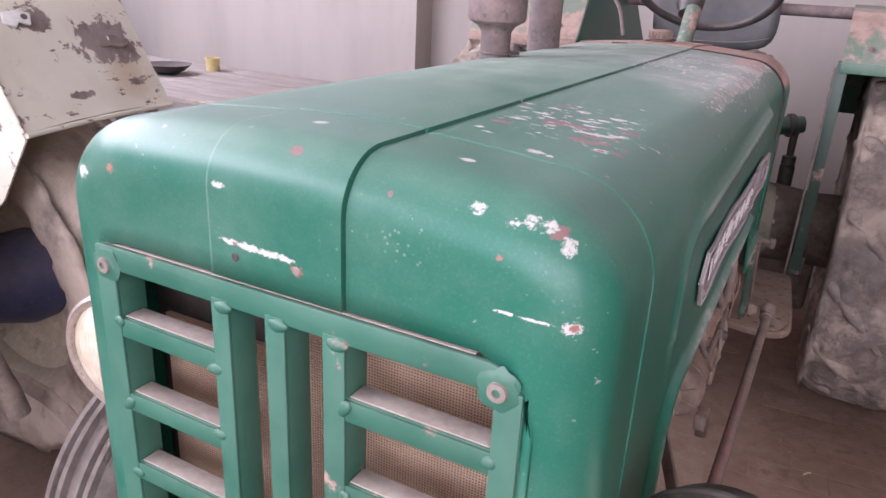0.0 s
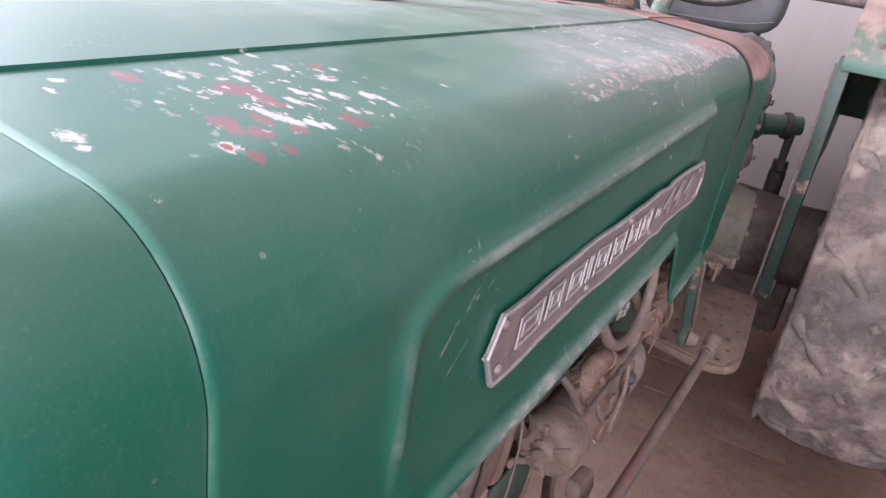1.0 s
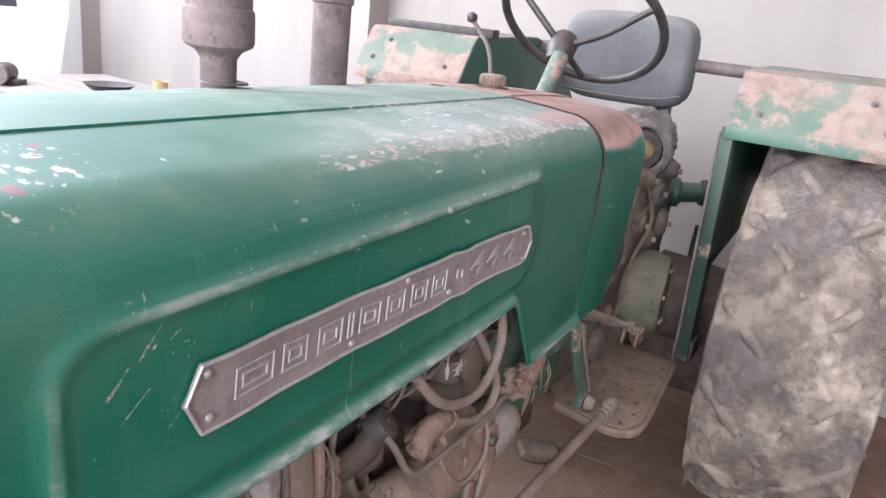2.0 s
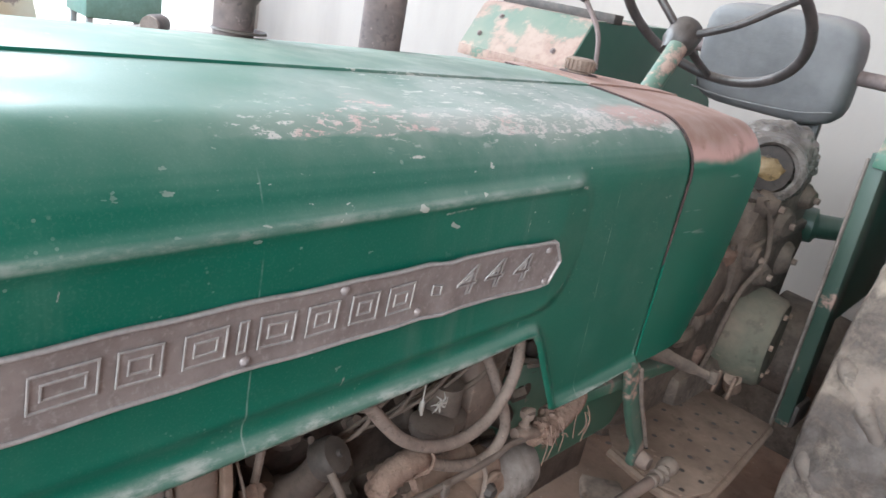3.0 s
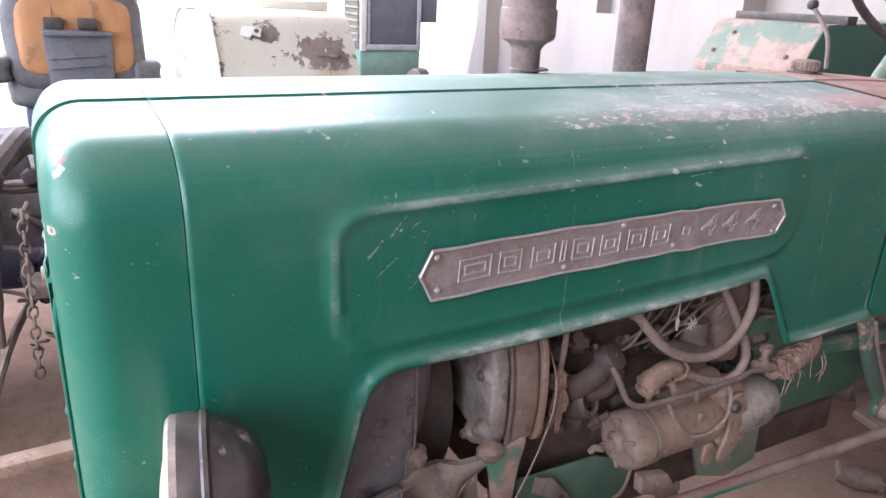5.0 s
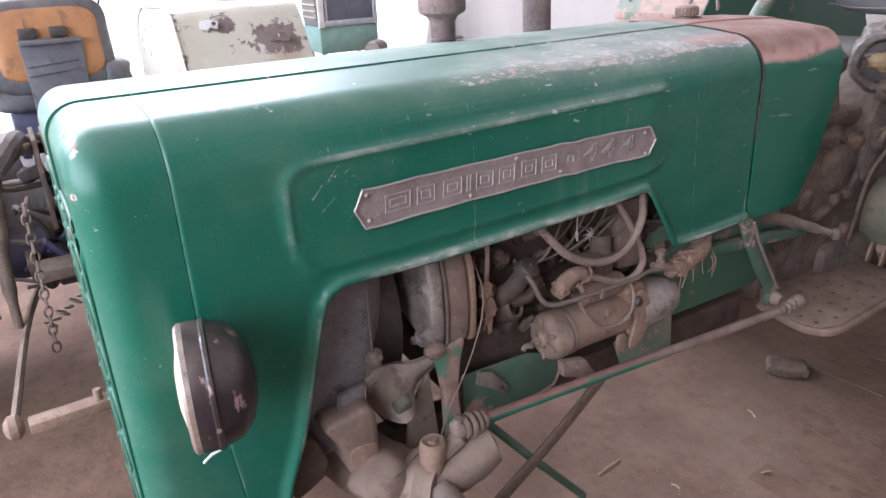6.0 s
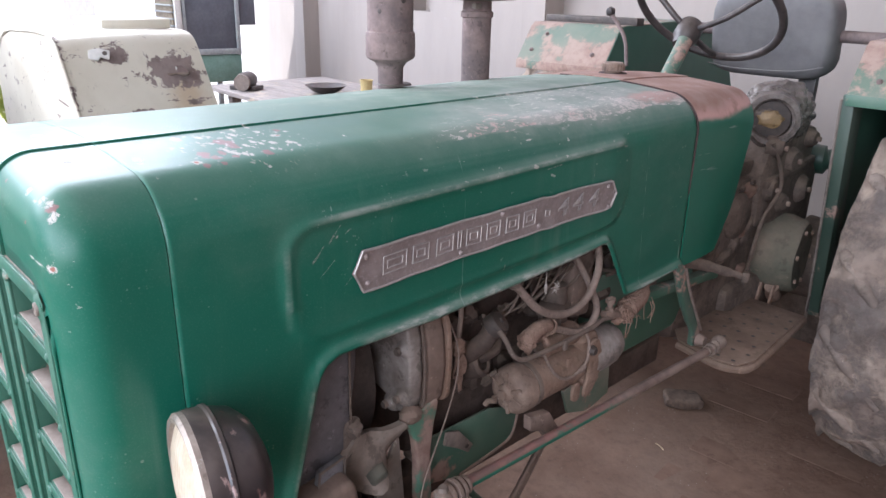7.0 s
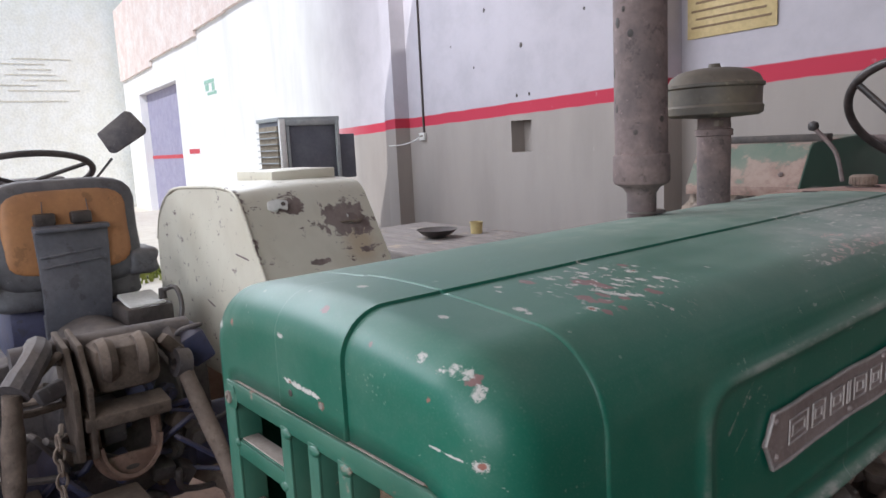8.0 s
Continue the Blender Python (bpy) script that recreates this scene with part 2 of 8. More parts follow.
    # upright lines: the bead's glossy highlight painted in, and the post's edge
    for y0, z0, z1, half, k in ((0.2395, 0.965, 1.1, 0.007, 0.0), (0.268, 0.6, 0.9, 0.007, 0.26)):
        off = m.math('ABSOLUTE', m.math('SUBTRACT', y, m.math('MULTIPLY_ADD', m.math('SUBTRACT', z, 0.866), k, y0)))
        line = m.math('MULTIPLY', m.ramp(off, half, half * 0.3), m.math('MULTIPLY', m.ramp(z, z0, z0 + 0.04), m.ramp(z, z1, z1 - 0.03)))
        line = m.math('MULTIPLY', m.math('MULTIPLY', line, flank_side), m.ramp(breakup, 0.4, 0.65, 0.1, 0.35))
        col = m.mix(line, col, (0.42, 0.43, 0.39))
    # a faint paler line along the seam behind the nose
    seam_y = m.math('MAXIMUM', m.math('MULTIPLY_ADD', z, -0.0719, 0.1566), 0.09)
    off = m.math('ABSOLUTE', m.math('SUBTRACT', y, seam_y))
    line = m.math('MULTIPLY', m.ramp(off, 0.0045, 0.0012), m.ramp(breakup, 0.42, 0.62, 0.0, 0.15))
    col = m.mix(line, col, (0.2, 0.28, 0.23))
    # the strip's other crease: its highlight over the nose, painted into the colour
    off = m.math('ABSOLUTE', m.math('SUBTRACT', x, -0.0575))
    line = m.math('MULTIPLY', m.math('MULTIPLY', m.ramp(off, 0.0032, 0.001), m.ramp(z, 1.085, 1.09)), m.math('MULTIPLY', m.ramp(y, 0.1, 0.085), m.ramp(breakup, 0.35, 0.6, 0.15, 0.5)))
    col = m.mix(line, col, (0.27, 0.36, 0.3))
    # short scratches over the rear half of the top
    scr = m.noise(120, 4, 0.6, m.scaled(1.0, 0.34, 1.0, (0, 0, 0.5)))
    zone = m.math('MULTIPLY', m.ramp(y, 0.6, 0.8), m.ramp(y, 1.29, 1.25))
    zone = m.math('MULTIPLY', zone, m.math('MULTIPLY', m.ramp(z, 1.165, 1.19), m.ramp(x, 0.06, 0.09)))
    zone = m.math('MULTIPLY', zone, m.ramp(m.noise(7, 3), 0.4, 0.5))
    scr = m.math('MULTIPLY', m.ramp(scr, 0.6, 0.625), zone)
    fleck = m.ramp(m.noise(120, 3, 0.5, m.scaled(1.0, 0.4, 0.6, (0.6, 0, 0))), 0.69, 0.705)
    spread = m.near((0.27, 0.82, 1.15), 0.1, 0.5, None, (1.2, 3.2, 0.6))
    scr = m.math('MAXIMUM', scr, m.math('MULTIPLY', m.math('MULTIPLY', fleck, spread), 0.75))
    col = m.mix(scr, col, (0.56, 0.54, 0.49))
    # flaked places near the nose: white filler, dark red primer
    jit = m.math('MULTIPLY_ADD', m.noise(170, 9, 0.85), 5.0, -2.4)
    soft_jit = m.math('MULTIPLY_ADD', m.noise(60, 4, 0.6), 3.0, -1.5)
    for group, tone, wobble in ((REDS, (0.225, 0.13, 0.122), soft_jit), (CHIPS, (0.51, 0.485, 0.445), jit), (RUSTS, (0.3, 0.13, 0.1), jit)):
        blot = None
        for c, r, s in group:
            k = m.near(c, r, 0.12, wobble, s)
            blot = k if blot is None else m.math('MAXIMUM', blot, k)
        if group is CHIPS:
            white = blot
        col = m.mix(blot, col, tone)
    spot = m.near((0.166, 0.265, 1.2), 0.075, 0.5, m.math('MULTIPLY_ADD', mid, 1.6, -0.8), (0.95, 1.05, 1.5))
    flake = m.math('MULTIPLY', spot, m.ramp(m.noise(75, 5, 0.6, m.scaled(1.0, 1.5, 1.0)), 0.605, 0.62))
    col = m.mix(flake, col, (0.52, 0.45, 0.42))
    tiny = m.ramp(m.voro(24), 0.06, 0.045)
    tiny = m.math('MULTIPLY', tiny, m.ramp(m.noise(6, 3), 0.5, 0.56))
    col = m.mix(m.math('MULTIPLY', tiny, 0.3), col, (0.45, 0.48, 0.42))
    # long fine scratches on the flank
    hair = m.noise(60, 2, 0.5, m.scaled(1, 1, 0.06, (0.25, 0, 0)))
    hair = m.math('MULTIPLY', m.ramp(hair, 0.72, 0.735), m.ramp(m.noise(4, 3), 0.5, 0.6))
    for yy, zz, tilt in ((1.1005, 0.97, -0.0533), (0.56, 0.98, 0.005)):
        off = m.math('ABSOLUTE', m.math('SUBTRACT', y, m.math('MULTIPLY_ADD', m.math('SUBTRACT', z, zz), tilt, yy)))
        hair = m.math('MAXIMUM', hair, m.math('MULTIPLY', m.ramp(off, 0.0011, 0.0005), m.ramp(m.noise(22, 5), 0.42, 0.6, 0.0, 0.8)))
    col = m.mix(m.math('MULTIPLY', m.math('MULTIPLY', hair, 0.5), m.ramp(x, 0.27, 0.285)), col, (0.4, 0.45, 0.4))
    # slanting scratches on the panel of the flank
    gouge = None
    tear = m.ramp(m.noise(190, 6, 0.8), 0.44, 0.58, 0.05, 0.8)
    for y0, z0, y1, z1, half in SCRATCHES:
        ln = math.hypot(y1 - y0, z1 - z0)
        cy, cz = (y1 - y0) / ln, (z1 - z0) / ln
        u = m.math('MULTIPLY_ADD', y, cy, m.math('MULTIPLY_ADD', z, cz, -y0 * cy - z0 * cz))
        v = m.math('ABSOLUTE', m.math('MULTIPLY_ADD', y, -cz, m.math('MULTIPLY_ADD', z, cy, y0 * cz - z0 * cy)))
        k = m.math('MULTIPLY', m.ramp(v, half, half * 0.5), m.math('MULTIPLY', m.ramp(u, -half, half), m.ramp(u, ln + half, ln - half)))
        gouge = k if gouge is None else m.math('MAXIMUM', gouge, k)
    col = m.mix(m.math('MULTIPLY', m.math('MULTIPLY', gouge, tear), flank_side), col, (0.52, 0.44, 0.41))
    grain = m.noise(420, 3, 0.6)
    col = m.mix(m.ramp(grain, 0.5, 0.75, 0.0, 0.1), col, (0.3, 0.34, 0.29))
    dots = m.math('MULTIPLY', m.ramp(m.voro(150), 0.22, 0.16), m.ramp(m.noise(16, 4), 0.58, 0.68, 0.0, 0.3))
    col = m.mix(dots, col, (0.4, 0.43, 0.37))
    nick = m.math('MULTIPLY', m.ramp(m.noise(95, 3, 0.6, m.scaled(1, 0.45, 1, (0.9, 0, 0))), 0.705, 0.72), m.ramp(m.noise(5, 3), 0.52, 0.64))
    col = m.mix(m.math('MULTIPLY', nick, 0.5), col, (0.45, 0.47, 0.41))
    bare = m.math('MAXIMUM', m.math('MAXIMUM', white, haze), m.math('MAXIMUM', rub, m.math('MULTIPLY', dust, 0.75)))
    m.bump(m.math('ADD', m.math('MULTIPLY', fine, 0.12), m.math('ADD', m.math('MULTIPLY', m.noise(4, 2, 0.4), 2.2), m.math('MULTIPLY', white, -0.6))), 0.12, 0.004)
    return m.out(col, m.ramp(bare, 0.0, 0.5, m.math('MULTIPLY_ADD', big, 0.12, 0.28), 0.72))


def cowl_paint():
    m = Net("rusted_cowl_paint", 0.35)
    y, z = m.axis(1), m.axis(2)
    n = m.noise(16, 7, 0.65)
    col = m.mix(m.ramp(m.noise(3.2, 5), 0.3, 0.7), (0.007, 0.108, 0.068), (0.014, 0.136, 0.087))
    lim = m.math('MULTIPLY_ADD', m.noise(6, 3, 0.45), -0.06, z)
    wave = m.math('SINE', m.math('MULTIPLY', y, 19.0))
    lim = m.math('MULTIPLY_ADD', wave, 0.012, lim)
    rust = m.ramp(lim, 1.108, 1.122)
    pale = m.math('MULTIPLY', rust, m.ramp(lim, 1.15, 1.118))
    col = m.mix(rust, col, m.mix(m.ramp(n, 0.4, 0.65), (0.3, 0.175, 0.135), (0.37, 0.25, 0.205)))
    col = m.mix(m.math('MULTIPLY', pale, m.ramp(n, 0.3, 0.5)), col, (0.55, 0.34, 0.3))
    side = m.math('MULTIPLY', m.ramp(m.noise(7, 8, 0.7), 0.55, 0.78), 0.12)
    col = m.mix(side, col, (0.36, 0.33, 0.29))
    hair = m.ramp(m.noise(60, 3, 0.5, m.scaled(1, 0.08, 1, (0.2, 0, 0))), 0.7, 0.715)
    col = m.mix(m.math('MULTIPLY', hair, m.ramp(m.noise(5, 3), 0.5, 0.6, 0.0, 0.5)), col, (0.42, 0.42, 0.38))
    m.bump(n, 0.08, 0.001)
    return m.out(col, m.ramp(rust, 0, 1, 0.3, 0.72))


def worn_green(name, rust=0.5, scale=12, dust=0.35, green=(0.03, 0.16, 0.1)):
    m = Net(name, 0.5)
    n = m.noise(scale, 8, 0.68)
    col = m.mix(m.ramp(m.noise(scale * 0.4, 4), 0.3, 0.7), green, tuple(1.35 * g for g in green))
    r = m.ramp(n, 0.66 - 0.3 * rust, 0.72 - 0.28 * rust)
    col = m.mix(r, col, m.mix(m.ramp(m.noise(scale * 4, 5), 0.35, 0.65), (0.22, 0.115, 0.092), (0.35, 0.235, 0.19)))
    d = m.math('MULTIPLY', m.ramp(m.normal(2), -0.4, 0.9, 0.3, 1.0), dust)
    d = m.math('MULTIPLY', d, m.ramp(m.noise(scale * 0.8, 6), 0.25, 0.7, 0.4, 1.0))
    col = m.mix(d, col, (0.34, 0.28, 0.23))
    m.bump(n, 0.3, 0.0015)
    return m.out(col, m.ramp(m.math('MAXIMUM', r, d), 0, 0.7, 0.4, 0.88))


def rod_paint():
    """Green towards the nose, bare brown towards the cab, red primer on top."""
    m = Net("worn_green_rod_paint", 0.55)
    y = m.math('MULTIPLY_ADD', m.noise(9, 6, 0.65), 0.5, m.axis(1))
    col = m.mix(m.ramp(m.noise(12, 5), 0.3, 0.7), (0.015, 0.12, 0.075), (0.03, 0.17, 0.11))
    red = m.math('MULTIPLY', m.ramp(m.normal(2), 0.2, 0.5), m.ramp(m.noise(16, 6), 0.34, 0.44))
    col = m.mix(red, col, m.mix(m.ramp(m.noise(30, 5), 0.4, 0.6), (0.19, 0.115, 0.095), (0.26, 0.135, 0.112)))
    col = m.mix(m.ramp(y, 1.12, 1.3), col, m.mix(m.ramp(m.noise(20, 6), 0.35, 0.65), (0.16, 0.11, 0.09), (0.26, 0.19, 0.155)))
    m.bump(m.noise(60, 5), 0.2, 0.001)
    return m.out(col)


def wall_paint(top, low):
    """Lime-washed plaster: pale above, greyish below, a red band between."""
    m = Net("limewashed_plaster", 0.9, 0.0, 0.25)
    z = m.axis(2)
    n = m.noise(2.2, 8, 0.65)
    streak = m.noise(2.6, 7, 0.62, m.scaled(1, 1, 0.25))
    wob = m.math('MULTIPLY_ADD', m.noise(2.5, 3), 0.02, m.math('MULTIPLY_ADD', m.math('ADD', m.axis(0), 1.85), -0.0235, z))
    a = m.mix(m.ramp(n, 0.35, 0.7), top, tuple(0.86 * c for c in top))
    b = m.mix(m.ramp(streak, 0.35, 0.75), low, tuple(0.86 * c for c in low))
    col = m.mix(m.ramp(wob, BAND_LOW + 0.004, BAND_LOW + 0.016), b, a)
    band = m.math('MULTIPLY', m.ramp(wob, BAND_LOW + 0.004, BAND_LOW + 0.014), m.ramp(wob, BAND_TOP + 0.018, BAND_TOP + 0.008))
    col = m.mix(m.math('MULTIPLY', band, m.ramp(m.noise(12, 5), 0.2, 0.36, 0.6, 1.0)), col, (0.46, 0.045, 0.075))
    # past the shed: no band, and a whiter colour stands in for full sun
    sunlit_white = m.ramp(m.math('MULTIPLY_ADD', n, 0.3, m.axis(0)), -5.6, -7.8)
    col = m.mix(sunlit_white, col, m.mix(m.ramp(streak, 0.35, 0.75), (0.8, 0.78, 0.77), (0.7, 0.68, 0.66)))
    chip = m.math('MULTIPLY', m.ramp(m.noise(9, 7, 0.7), 0.67, 0.7), m.ramp(m.noise(1.1, 2), 0.48, 0.6))
    col = m.mix(m.math('MULTIPLY', chip, 0.6), col, (0.42, 0.38, 0.34))
    m.bump(m.math('ADD', m.noise(40, 6), m.math('MULTIPLY', chip, -1.5)), 0.25, 0.004)
    return m.out(col)


def dusty_floor():
    m = Net("dusty_earth_floor", 0.95, 0.0, 0.2)
    n = m.noise(3.0, 8, 0.62)
    col = m.mix(m.ramp(n, 0.32, 0.7), (0.165, 0.101, 0.071), (0.24, 0.155, 0.112))
    col = m.mix(m.ramp(m.noise(26, 7, 0.7), 0.45, 0.75, 0, 0.5), col, (0.085, 0.058, 0.044))
    col = m.mix(m.ramp(m.noise(0.9, 3), 0.45, 0.68, 0, 0.5), col, (0.23, 0.17, 0.13))
    # yard side paled in colour so the ground reads as blown out by sun
    col = m.mix(m.ramp(m.axis(0), -5.2, -6.2), col, m.mix(m.ramp(n, 0.35, 0.7), (0.6, 0.54, 0.46), (0.68, 0.63, 0.55)))
    grit = m.ramp(m.voro(55), 0.16, 0.1)
    col = m.mix(m.math('MULTIPLY', grit, m.ramp(m.noise(9, 3), 0.5, 0.6)), col, (0.3, 0.24, 0.2))
    h = m.math('ADD', m.noise(11, 7, 0.65), m.math('MULTIPLY', m.noise(70, 5), 0.4))
    m.bump(h, 0.5, 0.012)
    return m.out(col)


def tyre_rubber(name, dust=0.7, mud_a=(0.31, 0.25, 0.215), mud_b=(0.47, 0.375, 0.3)):
    m = Net(name, 0.88, 0.0, 0.25)
    col = m.mix(m.ramp(m.noise(14, 8, 0.7), 0.3, 0.7), (0.135, 0.112, 0.1), (0.22, 0.184, 0.164))
    mud = m.ramp(m.noise(9, 9, 0.72), 0.66 - 0.3 * dust, 0.76 - 0.16 * dust)
    col = m.mix(m.math('MULTIPLY', mud, min(1.0, dust + 0.1)), col, m.mix(m.ramp(m.noise(5, 4), 0.45, 0.6), mud_a, mud_b))
    col = m.mix(m.ramp(m.noise(55, 7, 0.7), 0.5, 0.75, 0, 0.35), col, (0.26, 0.23, 0.21))
    m.bump(m.math('ADD', m.noise(30, 8, 0.7), m.math('MULTIPLY', mud, 1.4)), 0.75, 0.008)
    return m.out(col)


def chipped_cream():
    m = Net("chipped_cream_paint", 0.45)
    n = m.noise(10, 8, 0.66)
    col = m.mix(m.ramp(m.noise(2.5, 5), 0.3, 0.7), (0.58, 0.53, 0.42), (0.68, 0.64, 0.53))
    col = m.mix(m.ramp(m.noise(18, 6, 0.6, m.scaled(1, 1, 0.3)), 0.5, 0.8, 0, 0.3), col, (0.5, 0.45, 0.35))
    chip = m.ramp(m.noise(30, 9, 0.72, m.scaled(1, 0.5, 1.2)), 0.615, 0.628)
    ragged = m.math('MULTIPLY_ADD', m.noise(26, 8, 0.75), 3.2, -1.6)
    for c, r, s in ((PATCH_A, 0.06, (1.6, 1.6, 0.8)), (PATCH_B, 0.034, (1.6, 1.5, 0.7)), ((-1.1, 0.6, 1.05), 0.016, (2, 2.2, 0.6)), ((-1.12, 0.79, 1.06), 0.02, (2, 1.6, 0.5))):
        chip = m.math('MAXIMUM', chip, m.near(c, r, 0.06, ragged, s))
    # chipped to rust along the folded corner
    off = m.math('ABSOLUTE', m.math('SUBTRACT', m.axis(1), 0.424))
    edge = m.math('MULTIPLY', m.ramp(off, 0.016, 0.004), m.ramp(m.noise(34, 7, 0.7), 0.53, 0.56))
    edge = m.math('MULTIPLY', edge, m.ramp(m.normal(1), -0.8, -0.4))
    chip = m.math('MAXIMUM', chip, edge)
    stain = m.near((-1.13, 0.775, 1.085), 0.055, 0.6, m.math('MULTIPLY_ADD', n, 1.4, -0.7), (1.6, 1.1, 0.9))
    col = m.mix(m.math('MULTIPLY', stain, 0.65), col, (0.46, 0.33, 0.19))
    col = m.mix(chip, col, m.mix(m.ramp(n, 0.4, 0.6), (0.17, 0.125, 0.112), (0.27, 0.215, 0.195)))
    m.bump(m.math('ADD', n, m.math('MULTIPLY', chip, -2)), 0.25, 0.002)
    return m.out(col, m.ramp(chip, 0, 1, 0.42, 0.85))


def mesh_screen():
    m = Net("dusty_radiator_mesh", 0.85)
    w = m.t.nodes.new("ShaderNodeTexWave")
    w.wave_type, w.bands_direction = 'BANDS', 'Z'
    w.inputs["Scale"].default_value = 105.0
    m.put(w, "Vector", m.pos)
    v = m.t.nodes.new("ShaderNodeTexWave")
    v.wave_type, v.bands_direction = 'BANDS', 'X'
    v.inputs["Scale"].default_value = 105.0
    m.put(v, "Vector", m.pos)
    cell = m.math('MULTIPLY', w.outputs["Fac"], v.outputs["Fac"])
    col = m.mix(m.ramp(m.noise(9, 6), 0.3, 0.7), (0.25, 0.155, 0.1), (0.38, 0.26, 0.175))
    col = m.mix(m.ramp(cell, 0.28, 0.6), col, (0.07, 0.045, 0.032))
    m.bump(m.math('MULTIPLY', cell, -1), 0.6, 0.003)
    return m.out(col)


def plate_metal():
    m = Net("dull_pressed_aluminium", 0.5, 0.35)
    n = m.noise(25, 8, 0.65)
    col = m.mix(m.ramp(n, 0.3, 0.7), (0.25, 0.205, 0.195), (0.36, 0.305, 0.29))
    col = m.mix(m.ramp(m.noise(160, 4), 0.5, 0.75, 0, 0.5), col, (0.5, 0.46, 0.44))
    m.bump(m.noise(120, 5), 0.25, 0.0008)
    return m.out(col)


def vinyl():
    m = Net("dusty_grey_vinyl", 0.6)
    n = m.noise(6, 7, 0.6)
    col = m.mix(m.ramp(n, 0.3, 0.7), (0.085, 0.08, 0.08), (0.15, 0.142, 0.14))
    col = m.mix(m.math('MULTIPLY', m.ramp(m.normal(2), 0.1, 0.9), 0.5), col, (0.3, 0.27, 0.245))
    m.bump(m.math('ADD', m.noise(180, 3), m.math('MULTIPLY', m.noise(9, 3, 0.5, m.scaled(1, 1, 2.2)), 6.0)), 0.2, 0.002)
    return m.out(col)


def glass_lens():
    m = Net("dusty_headlamp_glass", 0.35)
    rib = m.t.nodes.new("ShaderNodeTexWave")
    rib.bands_direction = 'X'
    rib.inputs["Scale"].default_value = 40
    m.put(rib, "Vector", m.pos)
    col = m.mix(m.ramp(m.noise(30, 7), 0.35, 0.7), (0.66, 0.58, 0.46), (0.5, 0.4, 0.28))
    m.bump(m.math('ADD', rib.outputs["Fac"], m.noise(60, 5)), 0.4, 0.002)
    return m.out(col)


def cloth_wood():
    m = Net("weathered_boards", 0.85)
    g = m.noise(9, 8, 0.7, m.scaled(0.4, 6, 6))
    col = m.mix(m.ramp(g, 0.3, 0.7), (0.2, 0.17, 0.15), (0.33, 0.29, 0.26))
    col = m.mix(m.ramp(m.noise(5, 6), 0.55, 0.7), col, (0.42, 0.34, 0.25))
    m.bump(g, 0.4, 0.004)
    return m.out(col)


def lamp_paint():
    """Black gloss flaking to pinkish primer in streaks."""
    m = Net("chipped_black_headlamp_paint", 0.3)
    n = m.noise(24, 8, 0.7, m.scaled(1.0, 1.6, 0.8))
    col = m.mix(m.ramp(m.noise(6, 4), 0.35, 0.7), (0.012, 0.01, 0.012), (0.04, 0.03, 0.033))
    flake = m.ramp(n, 0.6, 0.62)
    col = m.mix(flake, col, m.mix(m.ramp(m.noise(60, 4), 0.4, 0.6), (0.2, 0.12, 0.11), (0.36, 0.26, 0.24)))
    film = m.math('MULTIPLY', m.ramp(m.normal(2), 0.2, 0.95), m.ramp(m.noise(12, 5), 0.3, 0.7, 0.1, 0.5))
    col = m.mix(film, col, (0.3, 0.24, 0.2))
    m.bump(m.math('ADD', m.noise(70, 5), m.math('MULTIPLY', flake, -2)), 0.2, 0.001)
    return m.out(col, m.ramp(m.math('MAXIMUM', flake, film), 0, 1, 0.28, 0.75))


